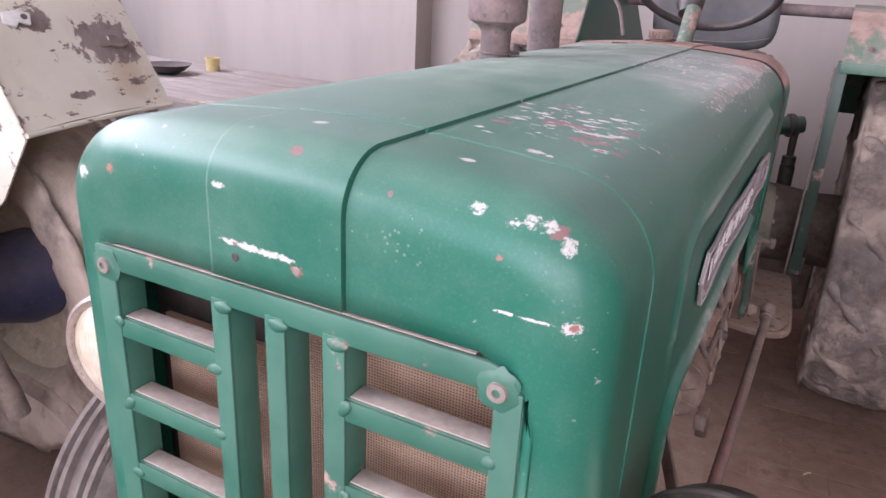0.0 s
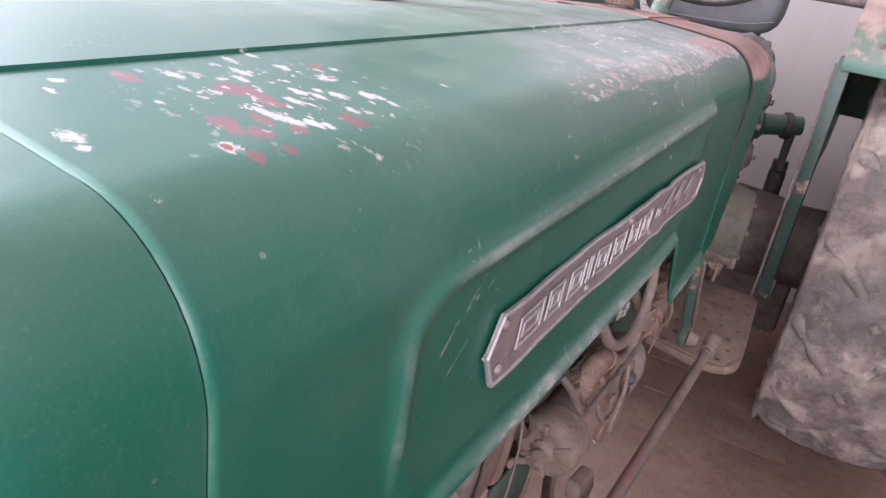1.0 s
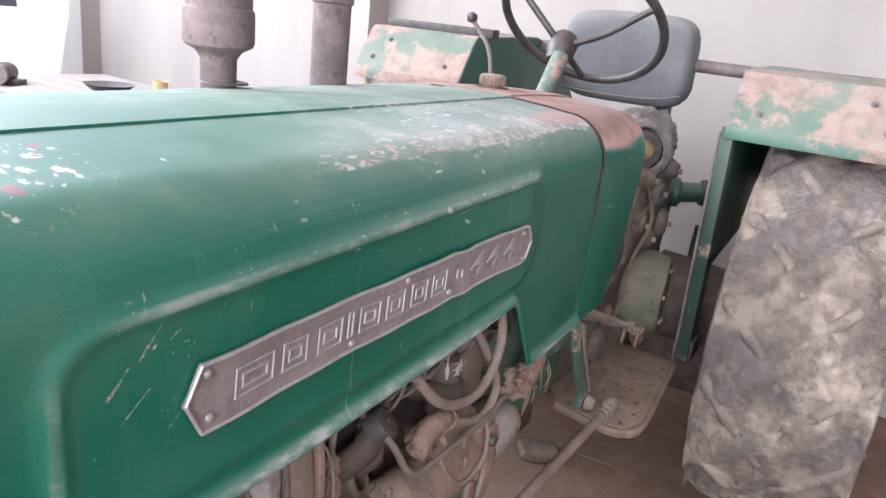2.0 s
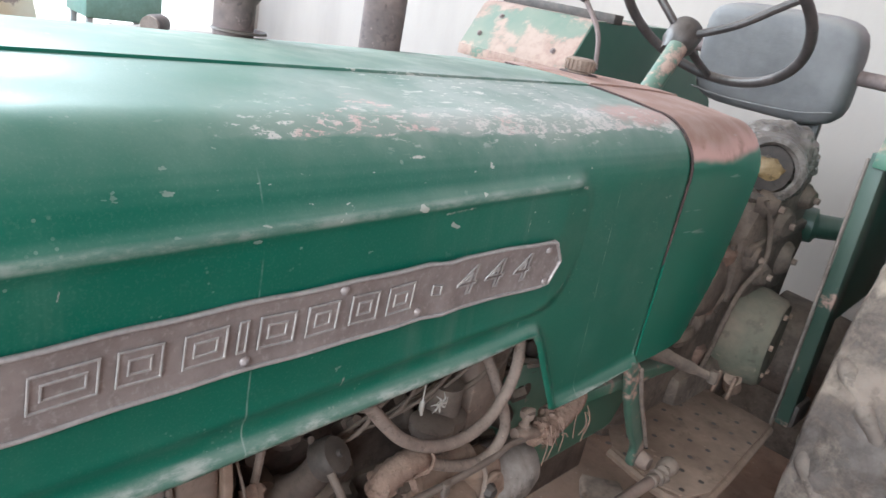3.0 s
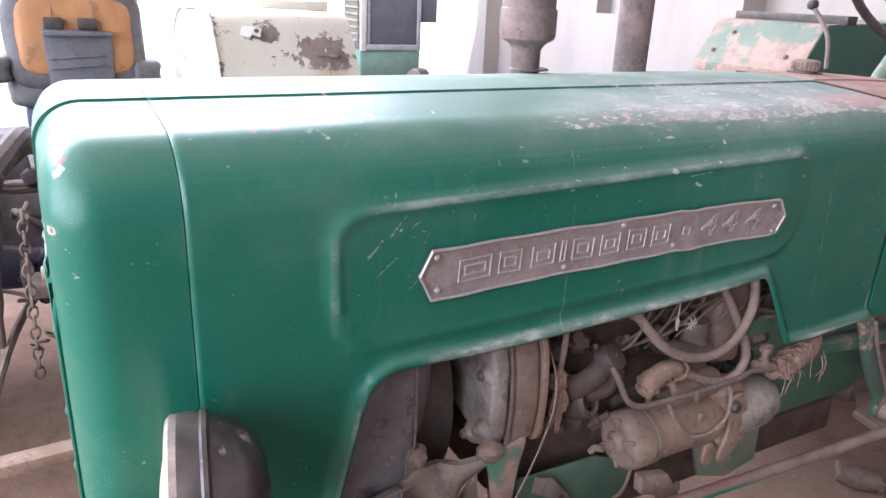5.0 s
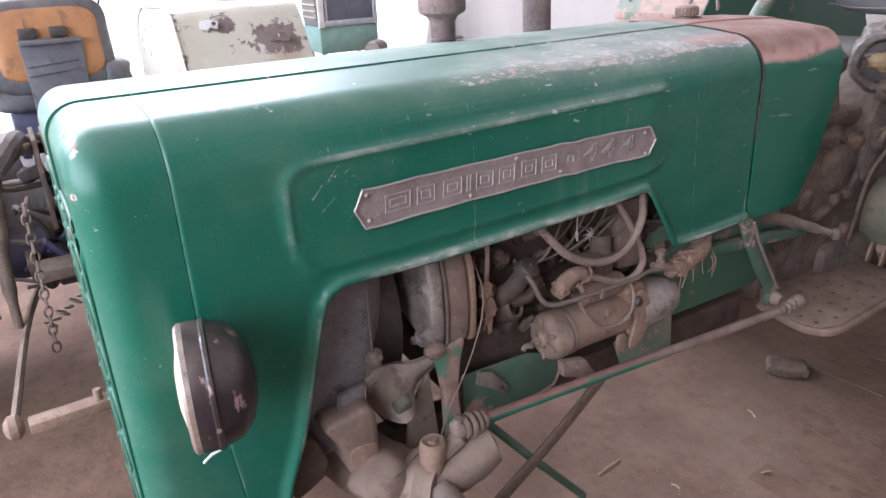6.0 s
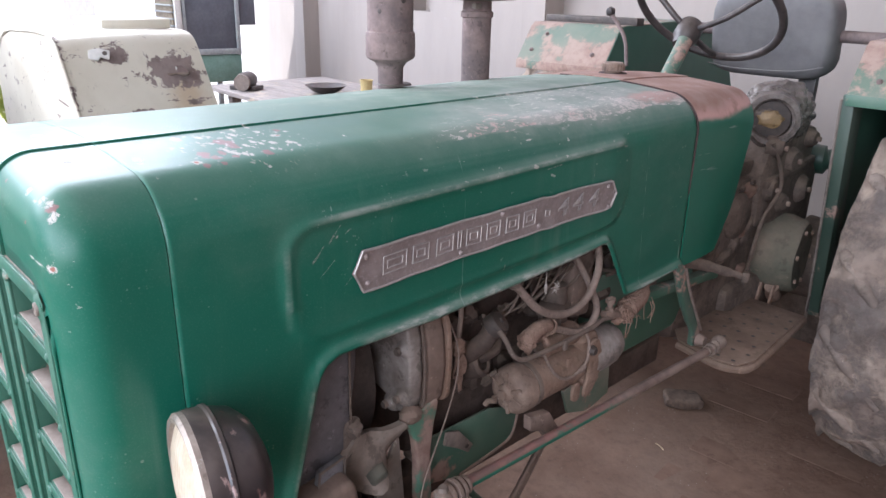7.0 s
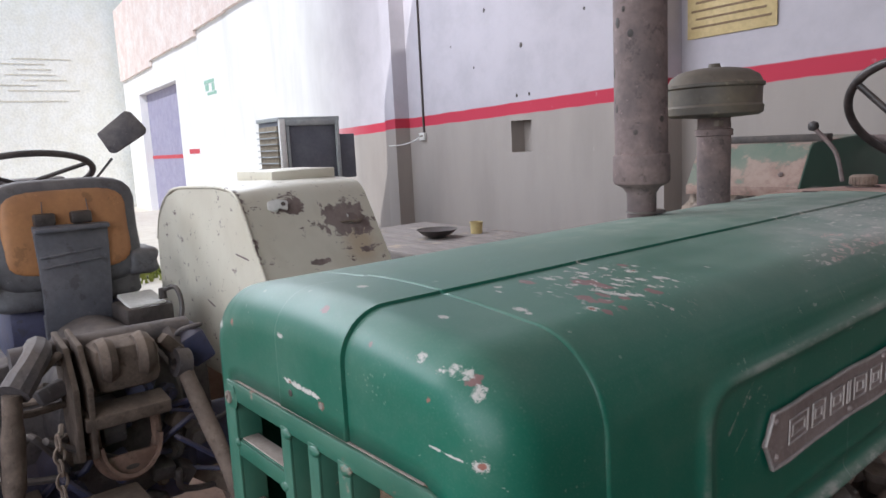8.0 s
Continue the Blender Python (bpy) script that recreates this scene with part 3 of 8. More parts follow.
# paint lost to white filler, red primer and rust: place, radius, stretch
CHIPS = [((0.184, -0.019, 1.189), 0.0042, (1.4, 2, 0.9)), ((0.213, -0.022, 1.184), 0.0032, (2.2, 2, 1)), ((0.225, -0.018, 1.187), 0.0042, (1.8, 2.4, 1.1)), ((0.237, -0.015, 1.186), 0.0045, (1.6, 2.4, 1.1)),
         ((0.251, -0.015, 1.174), 0.0052, (1, 2, 1.2)), ((0.262, -0.021, 1.121), 0.0062, (1, 2, 0.9)), ((0.216, -0.03, 1.1225), 0.0022, (4, 2, 0.6)), ((0.238, -0.03, 1.122), 0.0024, (5, 2, 0.6)),
         ((-0.032, -0.033, 1.1215), 0.0038, (2.4, 2, 0.7)), ((-0.014, -0.033, 1.1205), 0.0046, (3.2, 2, 0.7)), ((0.008, -0.033, 1.1195), 0.0046, (3.4, 2, 0.7)), ((0.025, -0.033, 1.119), 0.0036, (2.5, 2, 0.8)),
         ((-0.222, -0.023, 1.149), 0.0065, (1.3, 2, 0.9)), ((-0.044, -0.033, 1.168), 0.0036, (1.8, 2, 0.7)), ((0.002, 0.046, 1.216), 0.0055, (1.2, 1, 2)), ((0.148, 0.039, 1.205), 0.0048, (1.2, 1, 2)),
         ((0.103, 0.151, 1.209), 0.0036, (1.2, 1.2, 2)), ((0.117, 0.138, 1.208), 0.0026, (2.4, 0.8, 2)), ((0.113, 0.218, 1.208), 0.0055, (1.7, 0.9, 2)), ((0.174, 0.112, 1.203), 0.0062, (1.4, 0.9, 2)), ((0.188, 0.109, 1.202), 0.0036, (1.2, 1, 2)),
         ((0.094, 0.279, 1.21), 0.0042, (1.8, 0.8, 2)), ((0.089, 0.304, 1.21), 0.0042, (1.8, 0.8, 2)), ((0.122, 0.266, 1.208), 0.0055, (1.8, 0.8, 2)), ((0.132, 0.254, 1.207), 0.0042, (1.7, 0.7, 2)), ((0.12, 0.304, 1.208), 0.0052, (1.5, 1.0, 2)),
         ((0.149, 0.317, 1.206), 0.0062, (1.2, 1.2, 2)), ((0.135, 0.341, 1.207), 0.0042, (1.4, 0.8, 2)), ((0.164, 0.272, 1.204), 0.0052, (1.4, 0.9, 2)), ((0.177, 0.256, 1.203), 0.0048, (1.6, 0.9, 2)), ((0.175, 0.279, 1.203), 0.0042, (1.8, 0.8, 2)),
         ((0.184, 0.223, 1.202), 0.005, (2.0, 0.7, 2)), ((0.193, 0.226, 1.201), 0.0055, (1.6, 0.9, 2)), ((0.201, 0.229, 1.2), 0.0048, (1.6, 0.8, 2)), ((0.208, 0.238, 1.2), 0.0052, (1.6, 0.8, 2)), ((0.215, 0.243, 1.199), 0.0042, (1.5, 0.8, 2)),
         ((0.178, 0.294, 1.203), 0.0052, (1.8, 0.8, 2)), ((0.166, 0.288, 1.204), 0.0036, (1.5, 0.8, 2)), ((0.185, 0.318, 1.202), 0.0058, (1.3, 1.0, 2)), ((0.193, 0.322, 1.201), 0.0042, (1.6, 0.8, 2)), ((0.203, 0.322, 1.2), 0.0034, (1.6, 0.8, 2)), ((0.2, 0.281, 1.201), 0.0042, (1.6, 0.7, 2)),
         ((0.214, 0.168, 1.199), 0.0062, (1.2, 1.0, 2)), ((0.151, 0.178, 1.205), 0.0026, (1.6, 0.8, 2)), ((0.192, 0.406, 1.201), 0.0026, (1.6, 0.8, 2)), ((0.227, 0.36, 1.19), 0.0022, (1, 3.0, 1.4)), ((0.248, 0.25, 1.189), 0.0028, (1, 1, 1.4)), ((0.235, 0.108, 1.189), 0.0034, (1.2, 1, 1.4)),
         ((0.272, 0.735, 1.168), 0.002, (3, 4, 0.6))]
SCRATCHES = ((0.279, 1.061, 0.288, 1.07, 0.0022), (0.288, 1.07, 0.297, 1.081, 0.0011), (0.306, 1.083, 0.314, 1.093, 0.0016), (0.315, 1.094, 0.325, 1.106, 0.0007), (0.317, 1.088, 0.32, 1.091, 0.0015), (0.332, 1.091, 0.341, 1.097, 0.0008), (0.289, 1.036, 0.314, 1.057, 0.0007), (0.33, 1.015, 0.341, 1.025, 0.0009),
             (0.413, 1.092, 0.414, 1.099, 0.0008), (0.9, 1.083, 0.901, 1.096, 0.0008), (0.985, 1.094, 0.988, 1.103, 0.0011), (0.99, 0.985, 1.006, 1.0, 0.0006), (0.995, 1.127, 1.01, 1.125, 0.0022), (0.76, 1.117, 0.8, 1.12, 0.0012), (0.66, 0.955, 0.661, 0.964, 0.0012))
REDS = [((0.022, -0.02, 1.206), 0.005, (1.4, 2, 1)), ((0.244, -0.013, 1.181), 0.0052, (1.2, 2, 1)), ((0.116, -0.023, 1.188), 0.0025, (1, 2, 1)), ((0.153, 0.236, 1.205), 0.0105, (1.5, 1.0, 2)), ((0.168, 0.239, 1.204), 0.008, (1.5, 0.9, 2)),
        ((0.193, 0.19, 1.201), 0.009, (1.5, 0.9, 2)), ((0.206, 0.196, 1.2), 0.0075, (1.5, 0.8, 2)), ((0.191, 0.213, 1.202), 0.006, (1.5, 0.8, 2)), ((0.214, 0.268, 1.2), 0.007, (1.5, 0.9, 2)), ((0.213, 0.222, 1.2), 0.005, (1.5, 0.9, 2)), ((0.227, 0.197, 1.197), 0.004, (1.8, 1.2, 2)), ((0.227, 0.174, 1.197), 0.004, (1.2, 1, 2)), ((0.126, 0.333, 1.208), 0.005, (1.5, 0.9, 2)), ((0.106, 0.189, 1.209), 0.0065, (1.5, 0.9, 2))]
RUSTS = [((0.037, -0.033, 1.111), 0.0055, (1, 2, 1)), ((0.264, -0.024, 1.121), 0.003, (1, 2, 1)), ((0.208, -0.03, 1.161), 0.0025, (1, 2, 1)), ((-0.18, -0.03, 1.16), 0.0045, (1, 2, 1)), ((-0.028, -0.033, 1.1205), 0.002, (1.6, 2, 0.7)), ((0.214, 0.168, 1.1995), 0.003, (1.4, 1, 2)), ((0.15, 0.32, 1.206), 0.0026, (1, 1, 2))]
PATCH_A, PATCH_B = (-1.193, 0.742, 1.15), (-1.182, 0.562, 1.205)
BAND_LOW, BAND_TOP = 1.572, 1.661

GREEN = green_paint()
COWL = cowl_paint()
WORN = worn_green("worn_green_fender_paint", 0.68, 6, 0.6, (0.02, 0.1, 0.064))
INNERFEN = worn_green("plain_inner_fender_paint", 0.12, 5, 0.25, (0.014, 0.082, 0.054))
ARMPAINT = worn_green("brown_dusty_arm_paint", 0.45, 16, 0.5, (0.014, 0.07, 0.047))
CHASSIS = worn_green("dusty_green_chassis_paint", 0.3, 9, 0.62, (0.015, 0.105, 0.066))
STAY = worn_green("dusty_green_stay_paint", 0.2, 7, 0.3, (0.008, 0.04, 0.028))
GRILLE = worn_green("green_grille_paint", 0.1, 20, 0.24, (0.01, 0.105, 0.068))
LEDGE = simple("dust_on_bars", (0.3, 0.245, 0.21), (0.4, 0.34, 0.29), 18, 0.95)
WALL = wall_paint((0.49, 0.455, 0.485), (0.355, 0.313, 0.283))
OUTSIDE_WALL = simple("sunlit_whitewash", (0.86, 0.84, 0.78), (0.8, 0.77, 0.68), 3, 0.9)
DULLWALL = simple("dull_unseen_wall", (0.16, 0.11, 0.085), (0.24, 0.17, 0.13), 5, 0.9)
PARAPET = simple("pinkish_bare_brickwork", (0.72, 0.58, 0.53), (0.82, 0.74, 0.7), 3, 0.9)
FLOOR = dusty_floor()
TYRE_TAN = tyre_rubber("tan_mud_caked_rubber", 1.5, (0.36, 0.275, 0.215), (0.46, 0.37, 0.3))
BRICK = simple("dust_filmed_paving_brick", (0.165, 0.101, 0.072), (0.24, 0.155, 0.112), 5, 0.95, 0.0, 0.5, 0.5, 0.2, 0.006, (0.235, 0.152, 0.11))
TYRE = tyre_rubber("muddy_tyre_rubber", 0.95, (0.33, 0.26, 0.215), (0.52, 0.42, 0.34))
TREAD = simple("tan_dust_on_tread", (0.17, 0.138, 0.12), (0.36, 0.29, 0.24), 9, 0.9, 0.0, 0.4, 0.6, 0.2, 0.006, (0.36, 0.29, 0.24))
TYRE_DARK = tyre_rubber("dusty_tyre_rubber", 0.4)
CREAM = chipped_cream()
MESH = mesh_screen()
PLATE = plate_metal()
VINYL = vinyl()
LENS = glass_lens()
BOARDS = cloth_wood()
RUST = simple("rusted_exhaust_steel", (0.14, 0.107, 0.105), (0.25, 0.18, 0.168), 14, 0.75, 0.1, 0.2)
DARK = simple("dark_iron_and_bay_shade", (0.035, 0.03, 0.029), (0.07, 0.057, 0.052), 25, 0.6, 0.1, 0.22)
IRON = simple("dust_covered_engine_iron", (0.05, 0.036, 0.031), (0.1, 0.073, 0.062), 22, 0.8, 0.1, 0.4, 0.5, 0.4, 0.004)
BROWN = simple("brown_dusty_casting", (0.12, 0.09, 0.075), (0.2, 0.155, 0.13), 14, 0.8, 0.0, 0.4, 0.4)
TAN = simple("tan_dust_coated_casting", (0.225, 0.143, 0.102), (0.32, 0.218, 0.163), 18, 0.85, 0.0, 0.4, 0.45, 0.5, 0.004)
GREY = simple("dusty_grey_cast_metal", (0.17, 0.14, 0.122), (0.27, 0.225, 0.195), 14, 0.65, 0.15, 0.45)
HOSE = simple("dusty_rubber_hose", (0.2, 0.148, 0.122), (0.29, 0.22, 0.185), 30, 0.8, 0.0, 0.35)
BLACK = simple("worn_black_paint", (0.022, 0.02, 0.022), (0.06, 0.05, 0.05), 18, 0.42, 0.0, 0.2)
LAMPBODY = lamp_paint()
CHROME = simple("scuffed_bright_rim", (0.45, 0.38, 0.33), (0.58, 0.5, 0.44), 30, 0.4, 0.7, 0.2)
BLUE = simple("dull_blue_tractor_paint", (0.022, 0.034, 0.1), (0.035, 0.05, 0.14), 12, 0.5, 0.0, 0.35)
HUBBLUE = simple("bright_blue_hub_paint", (0.045, 0.085, 0.38), (0.07, 0.12, 0.46), 6, 0.5, 0.0, 0.8, 0.3, 0.5, 0.002, (0.4, 0.32, 0.25))
BLUEDARK = simple("greasy_dark_linkage_steel", (0.06, 0.058, 0.07), (0.125, 0.115, 0.12), 16, 0.6, 0.1, 0.35)
ORANGE = simple("faded_orange_seat_vinyl", (0.46, 0.22, 0.085), (0.34, 0.15, 0.06), 7, 0.6, 0.0, 0.2)
TANRIM = simple("muddy_wheel_rim", (0.4, 0.33, 0.24), (0.52, 0.44, 0.33), 8, 0.7, 0.0, 0.2)
RODGREEN = worn_green("worn_green_column_paint", 0.62, 14, 0.4, (0.02, 0.1, 0.066))
ROD = rod_paint()
YELLOW = simple("faded_yellow_plastic", (0.5, 0.38, 0.16), (0.56, 0.44, 0.21), 14, 0.5)
GAUGE = simple("dull_yellow_gauge_face", (0.22, 0.15, 0.07), (0.36, 0.25, 0.12), 18, 0.4, 0.0, 0.2)
COOLER = simple("grey_cooler_sheet", (0.1, 0.105, 0.125), (0.13, 0.135, 0.155), 8, 0.5)
COOLER_LIGHT = simple("pale_cooler_frame", (0.3, 0.32, 0.32), (0.4, 0.41, 0.4), 8, 0.5)
PAD = simple("straw_cooling_pad", (0.3, 0.25, 0.18), (0.2, 0.165, 0.12), 30, 0.95)
TANKGREEN = simple("pale_green_tank_paint", (0.16, 0.27, 0.22), (0.2, 0.32, 0.27), 9, 0.6)
ROOF = simple("grey_roof_sheet", (0.42, 0.41, 0.4), (0.5, 0.49, 0.48), 4, 0.8)
FOIL = simple("crumpled_clear_wrap", (0.1, 0.083, 0.074), (0.22, 0.19, 0.17), 22, 0.22, 0.0, 0.2, 0.8, 0.6, 0.01)
WHITE = simple("white_plastic", (0.7, 0.68, 0.64), (0.62, 0.6, 0.56), 12, 0.45)
PAPER = simple("yellowed_paper", (0.55, 0.42, 0.2), (0.62, 0.49, 0.26), 6, 0.8)
PRINT = simple("brown_print", (0.2, 0.13, 0.07), (0.25, 0.17, 0.1), 20, 0.8)
LEAF = simple("sunlit_leaves", (0.2, 0.24, 0.03), (0.3, 0.32, 0.06), 8, 0.6)

# carrier and seat tones lifted so the colour carries the backlight's veil
CARRIER = simple("dull_slate_carrier_paint", (0.085, 0.092, 0.115), (0.125, 0.13, 0.155), 12, 0.6, 0.0, 0.25)
SEATBLACK = simple("dusty_veil_lifted_seat_vinyl", (0.07, 0.075, 0.09), (0.12, 0.125, 0.14), 12, 0.55, 0.0, 0.3)
BROWNISH = simple("greasy_brown_casting", (0.07, 0.053, 0.045), (0.15, 0.113, 0.093), 20, 0.8, 0.0, 0.4, 0.5, 0.4, 0.004)
RUSTY = simple("rust_brown_casting", (0.17, 0.1, 0.075), (0.24, 0.15, 0.115), 14, 0.8, 0.0, 0.2)

STRIP = simple("dark_red_brown_strip", (0.04, 0.026, 0.024), (0.09, 0.05, 0.044), 30, 0.8)

PLATEFLOOR = simple("brown_dusty_footplate", (0.165, 0.108, 0.08), (0.26, 0.182, 0.138), 9, 0.9, 0.0, 0.4, 0.4, 0.3)
PALE = simple("pale_scuffed_aluminium", (0.2, 0.17, 0.15), (0.47, 0.43, 0.4), 9, 0.5, 0.1, 0.2)
CAP = simple("tan_brown_cap", (0.19, 0.13, 0.1), (0.3, 0.215, 0.165), 20, 0.7, 0.0, 0.3)

STRAW = simple("dry_straw", (0.45, 0.34, 0.2), (0.55, 0.43, 0.28), 20, 0.8)
LOOSEBRICK = simple("dark_broken_brick", (0.07, 0.048, 0.038), (0.15, 0.102, 0.077), 22, 0.95, 0.0, 0.35, 0.5)

COTTON = simple("dusty_cotton", (0.36, 0.32, 0.28), (0.44, 0.4, 0.36), 60, 0.95)

# ---- the shed ----
WALL_ANGLE = -6.0
WDIR = Vector((math.cos(radians(WALL_ANGLE)), math.sin(radians(WALL_ANGLE)), 0))
WNOR = Vector((WDIR.y, -WDIR.x, 0))                 # towards the tractors
B0 = Vector((-1.85, 3.35, 0)) - WNOR * 0.16         # foot of the wall at a pilaster


def on_wall(s, out=0.0, z=0.0):
    """A place s metres along the back wall from the pilaster, out from its face."""
    p = B0 + WDIR * s + WNOR * out
    return (p.x, p.y, z)


def wall_block(bm, s0, s1, z0, z1, out0, out1):
    c = on_wall((s0 + s1) / 2, (out0 + out1) / 2, (z0 + z1) / 2)
    return box(s1 - s0, abs(out1 - out0), z1 - z0, c, 0, (0, 0, WALL_ANGLE), bm)


gx = [-400, -120, -45, -22] + [-14 + 0.35 * k for k in range(81)] + [20, 45, 120, 400]
gy = [-400, -120, -45, -22] + [-12 + 0.35 * k for k in range(66)] + [18, 45, 120, 400]
rows = [[(x, y, 0.02 * (noise.noise(Vector((x * 0.8, y * 0.85, 0))) - 0.3) if x < -0.2 else -0.0002) for y in gy] for x in gx]
ground = tagged(part("ground", grid(rows), FLOOR, None, "", 80), "brown dusty earth floor of the shed and yard", "floor", kind="structure")

H = 4.2
# the door recess's shade is put into this lavender colour
SHADED_DOOR = simple("lavender_door_shade", (0.3, 0.28, 0.4), (0.36, 0.34, 0.46), 5, 0.7)
REDBAND = simple("red_band_paint", (0.55, 0.07, 0.09), (0.48, 0.06, 0.08), 8, 0.8)
JOINT = simple("shallow_mortar_joint", (0.6, 0.54, 0.42), (0.66, 0.6, 0.48), 6, 0.9)
MARK = simple("faded_green_wall_paint", (0.3, 0.5, 0.4), (0.4, 0.56, 0.46), 14, 0.9)
NICHE = (-1.632, -1.385, 1.244, 1.488)
DOOR = (-16.0, -12.25, 2.82)
bm = bmesh.new()
wall_block(bm, DOOR[1], NICHE[0], 0, H, 0, -0.23)
wall_block(bm, NICHE[1], 6.9, 0, H, 0, -0.23)
wall_block(bm, NICHE[0], NICHE[1], 0, NICHE[2], 0, -0.23)
wall_block(bm, NICHE[0], NICHE[1], NICHE[3], H, 0, -0.23)
wall_block(bm, NICHE[0], NICHE[1], NICHE[2], NICHE[3], -0.13, -0.23)
wall_block(bm, DOOR[0], DOOR[1], DOOR[2], H, 0, -0.23)
wall_block(bm, -17.9, DOOR[0], 0, H, 0, -0.23)
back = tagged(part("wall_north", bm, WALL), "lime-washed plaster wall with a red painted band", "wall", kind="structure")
bm = bmesh.new()
wall_block(bm, DOOR[0] + 0.01, DOOR[1] - 0.01, 0, DOOR[2] - 0.01, -0.17, -0.22)
door = tagged(part("door_1", bm, SHADED_DOOR), "closed plain door in the wall, recess shade painted on as lavender", "door", kind="structure")
part("door_band", wall_block(bmesh.new(), DOOR[0] + 0.01, DOOR[1] - 0.01, 1.27, 1.35, -0.168, -0.164), REDBAND, door, "red painted band")
part("band_remnant", wall_block(bmesh.new(), -11.7, -10.94, 1.35, 1.44, 0.001, 0.003), REDBAND, back, "remnant of the red painted band")
for s, z, w, h in ((-1.48, 2.05, 0.02, 0.035), (-1.4, 1.68, 0.014, 0.025), (-1.55, 1.68, 0.014, 0.025), (-1.93, 2.38, 0.016, 0.03), (-2.43, 2.16, 0.012, 0.015), (-0.8, 2.2, 0.012, 0.02), (-0.5, 1.9, 0.015, 0.012), (-2.1, 1.95, 0.01, 0.02)):
    bm = bmesh.new()
    c = on_wall(s, 0.001, z)
    lathe([(0, 0.001), (0.5, 0.001), (0.6, 0)], pose(*c, 90, 0, WALL_ANGLE) @ Matrix.Diagonal((w * 1.6, h, 1, 1)), 9, bm)
    part("nail_hole", bm, DARK, back)
bm = bmesh.new()
for s0, s1, z0, z1 in ((-10.2, -9.6, 2.54, 2.6), (-10.15, -9.95, 2.42, 2.53), (-10.05, -9.5, 2.34, 2.39), (-9.75, -9.6, 2.4, 2.53)):
    wall_block(bm, s0, s1, z0, z1, 0.002, 0.006)
part("painted_mark", bm, MARK, back, "faded green painted mark")
for k, s in enumerate((0.0, -3.2, 3.4)):
    bm = bmesh.new()
    wall_block(bm, s - 0.2, s, 0, H, 0.0, 0.16)
    tagged(part("pilaster", bm, WALL), "plastered pilaster on the lime-washed wall", "pilaster", kind="structure")
# unseen wall added on the east, kept dull so less light bounces back
bm = bmesh.new()
box(0.25, 12, H, (4.75, -2.2, H / 2), 0, (0, 0, 0), bm)
tagged(part("unseen_wall_east", bm, DULLWALL), "unseen dull brown wall added to cut bounce light", "wall", kind="structure")
# out-of-view wall added to frame the south lamp
bm = bmesh.new()
box(1.2, 0.25, H, (-3.2, -4.0, H / 2), 0, (0, 0, 0), bm)
box(1.0, 0.25, H, (4.4, -4.0, H / 2), 0, (0, 0, 0), bm)
box(8.0, 0.25, 0.5, (0.6, -4.0, H - 0.25), 0, (0, 0, 0), bm)
tagged(part("unseen_wall_south", bm, WALL), "unseen lime-washed wall added round the opening of the south lamp", "wall", kind="structure")
bm = bmesh.new()
box(9.1, 12.0, 0.16, (0.45, -1.6, H + 0.085), 0, (0, 0, 0), bm)
tagged(part("ceiling", bm, ROOF), "plain grey shed roof", "ceiling", kind="structure")
# the whitewashed house across the yard, and bare brickwork on the wall past the roof
bm = bmesh.new()
box(0.3, 24, 7.0, (-20.2, -1.8, 3.5), 0, (0, 0, 0), bm)
yard = tagged(part("yard_wall", bm, OUTSIDE_WALL), "sunlit whitewashed brick wall across the yard", "wall", kind="structure")
bm = bmesh.new()
rng = random.Random(3)
for r in range(9):
    for c in range(7):
        if rng.random() < 0.8:
            box(0.02, rng.uniform(0.7, 1.7), 0.012, (-20.045, -7.5 + 1.8 * c + rng.uniform(-0.4, 0.4), 2.85 + 0.13 * r), 0, (0, 0, 0), bm)
part("brick_joint", bm, JOINT, yard, "open joints between brick courses")
bm = bmesh.new()
for s0, s1, z0 in ((-17.9, -14.2, 3.3), (-14.2, -12.0, 3.42), (-12.0, -10.4, 3.4), (-10.4, -8.6, 3.5), (-8.6, -5.2, 3.52)):
    wall_block(bm, s0, s1, z0, H + 0.9, 0.004, 0.06)
tagged(part("parapet", bm, PARAPET), "pinkish bare brick parapet above the plaster", "wall", kind="structure")


# ---- the green tractor ----
tractor = thing("green_tractor", "old green farm tractor with chipped dusty paint, parked on the floor", "tractor")
HW, HWL, TOP, CR = 0.29, 0.267, 1.2, 0.085


def crown(x):
    step = 0.002 + 0.0008 * (x - STRIP_L) / (STRIP_R - STRIP_L) if STRIP_L < x < STRIP_R else (-0.0014 if STRIP_R <= x < STRIP_R + 0.0016 else 0.0)
    return TOP + 0.012 * (1 - min(1.0, (x / 0.205) ** 2)) + step


STRIP_L, STRIP_R = -0.058, 0.081


def upper(inset=0.0):
    """The hood's section over the top, from the one shoulder to the other: (x, z) and the outward normal."""
    r = CR - inset
    pts = []
    for k in range(0, 13):
        a = math.pi - k / 12 * math.pi / 2
        pts.append((CR - HWL + r * math.cos(a), 1.115 + r * math.sin(a)))
    xs = [-0.174, -0.155, -0.13, -0.1, STRIP_L - 0.0015, STRIP_L - 0.0004, STRIP_L + 0.0012, STRIP_L + 0.006, -0.04, 0.0, 0.035, STRIP_R - 0.004, STRIP_R - 0.0003, STRIP_R + 0.0004, STRIP_R + 0.0013, STRIP_R + 0.0018, STRIP_R + 0.012, 0.1, 0.13, 0.16, 0.19]
    pts += [(x, crown(x) - inset) for x in xs]
    for k in range(0, 13):
        a = math.pi / 2 - k / 12 * math.pi / 2
        pts.append((0.205 + r * math.cos(a), 1.115 + r * math.sin(a)))
    return pts


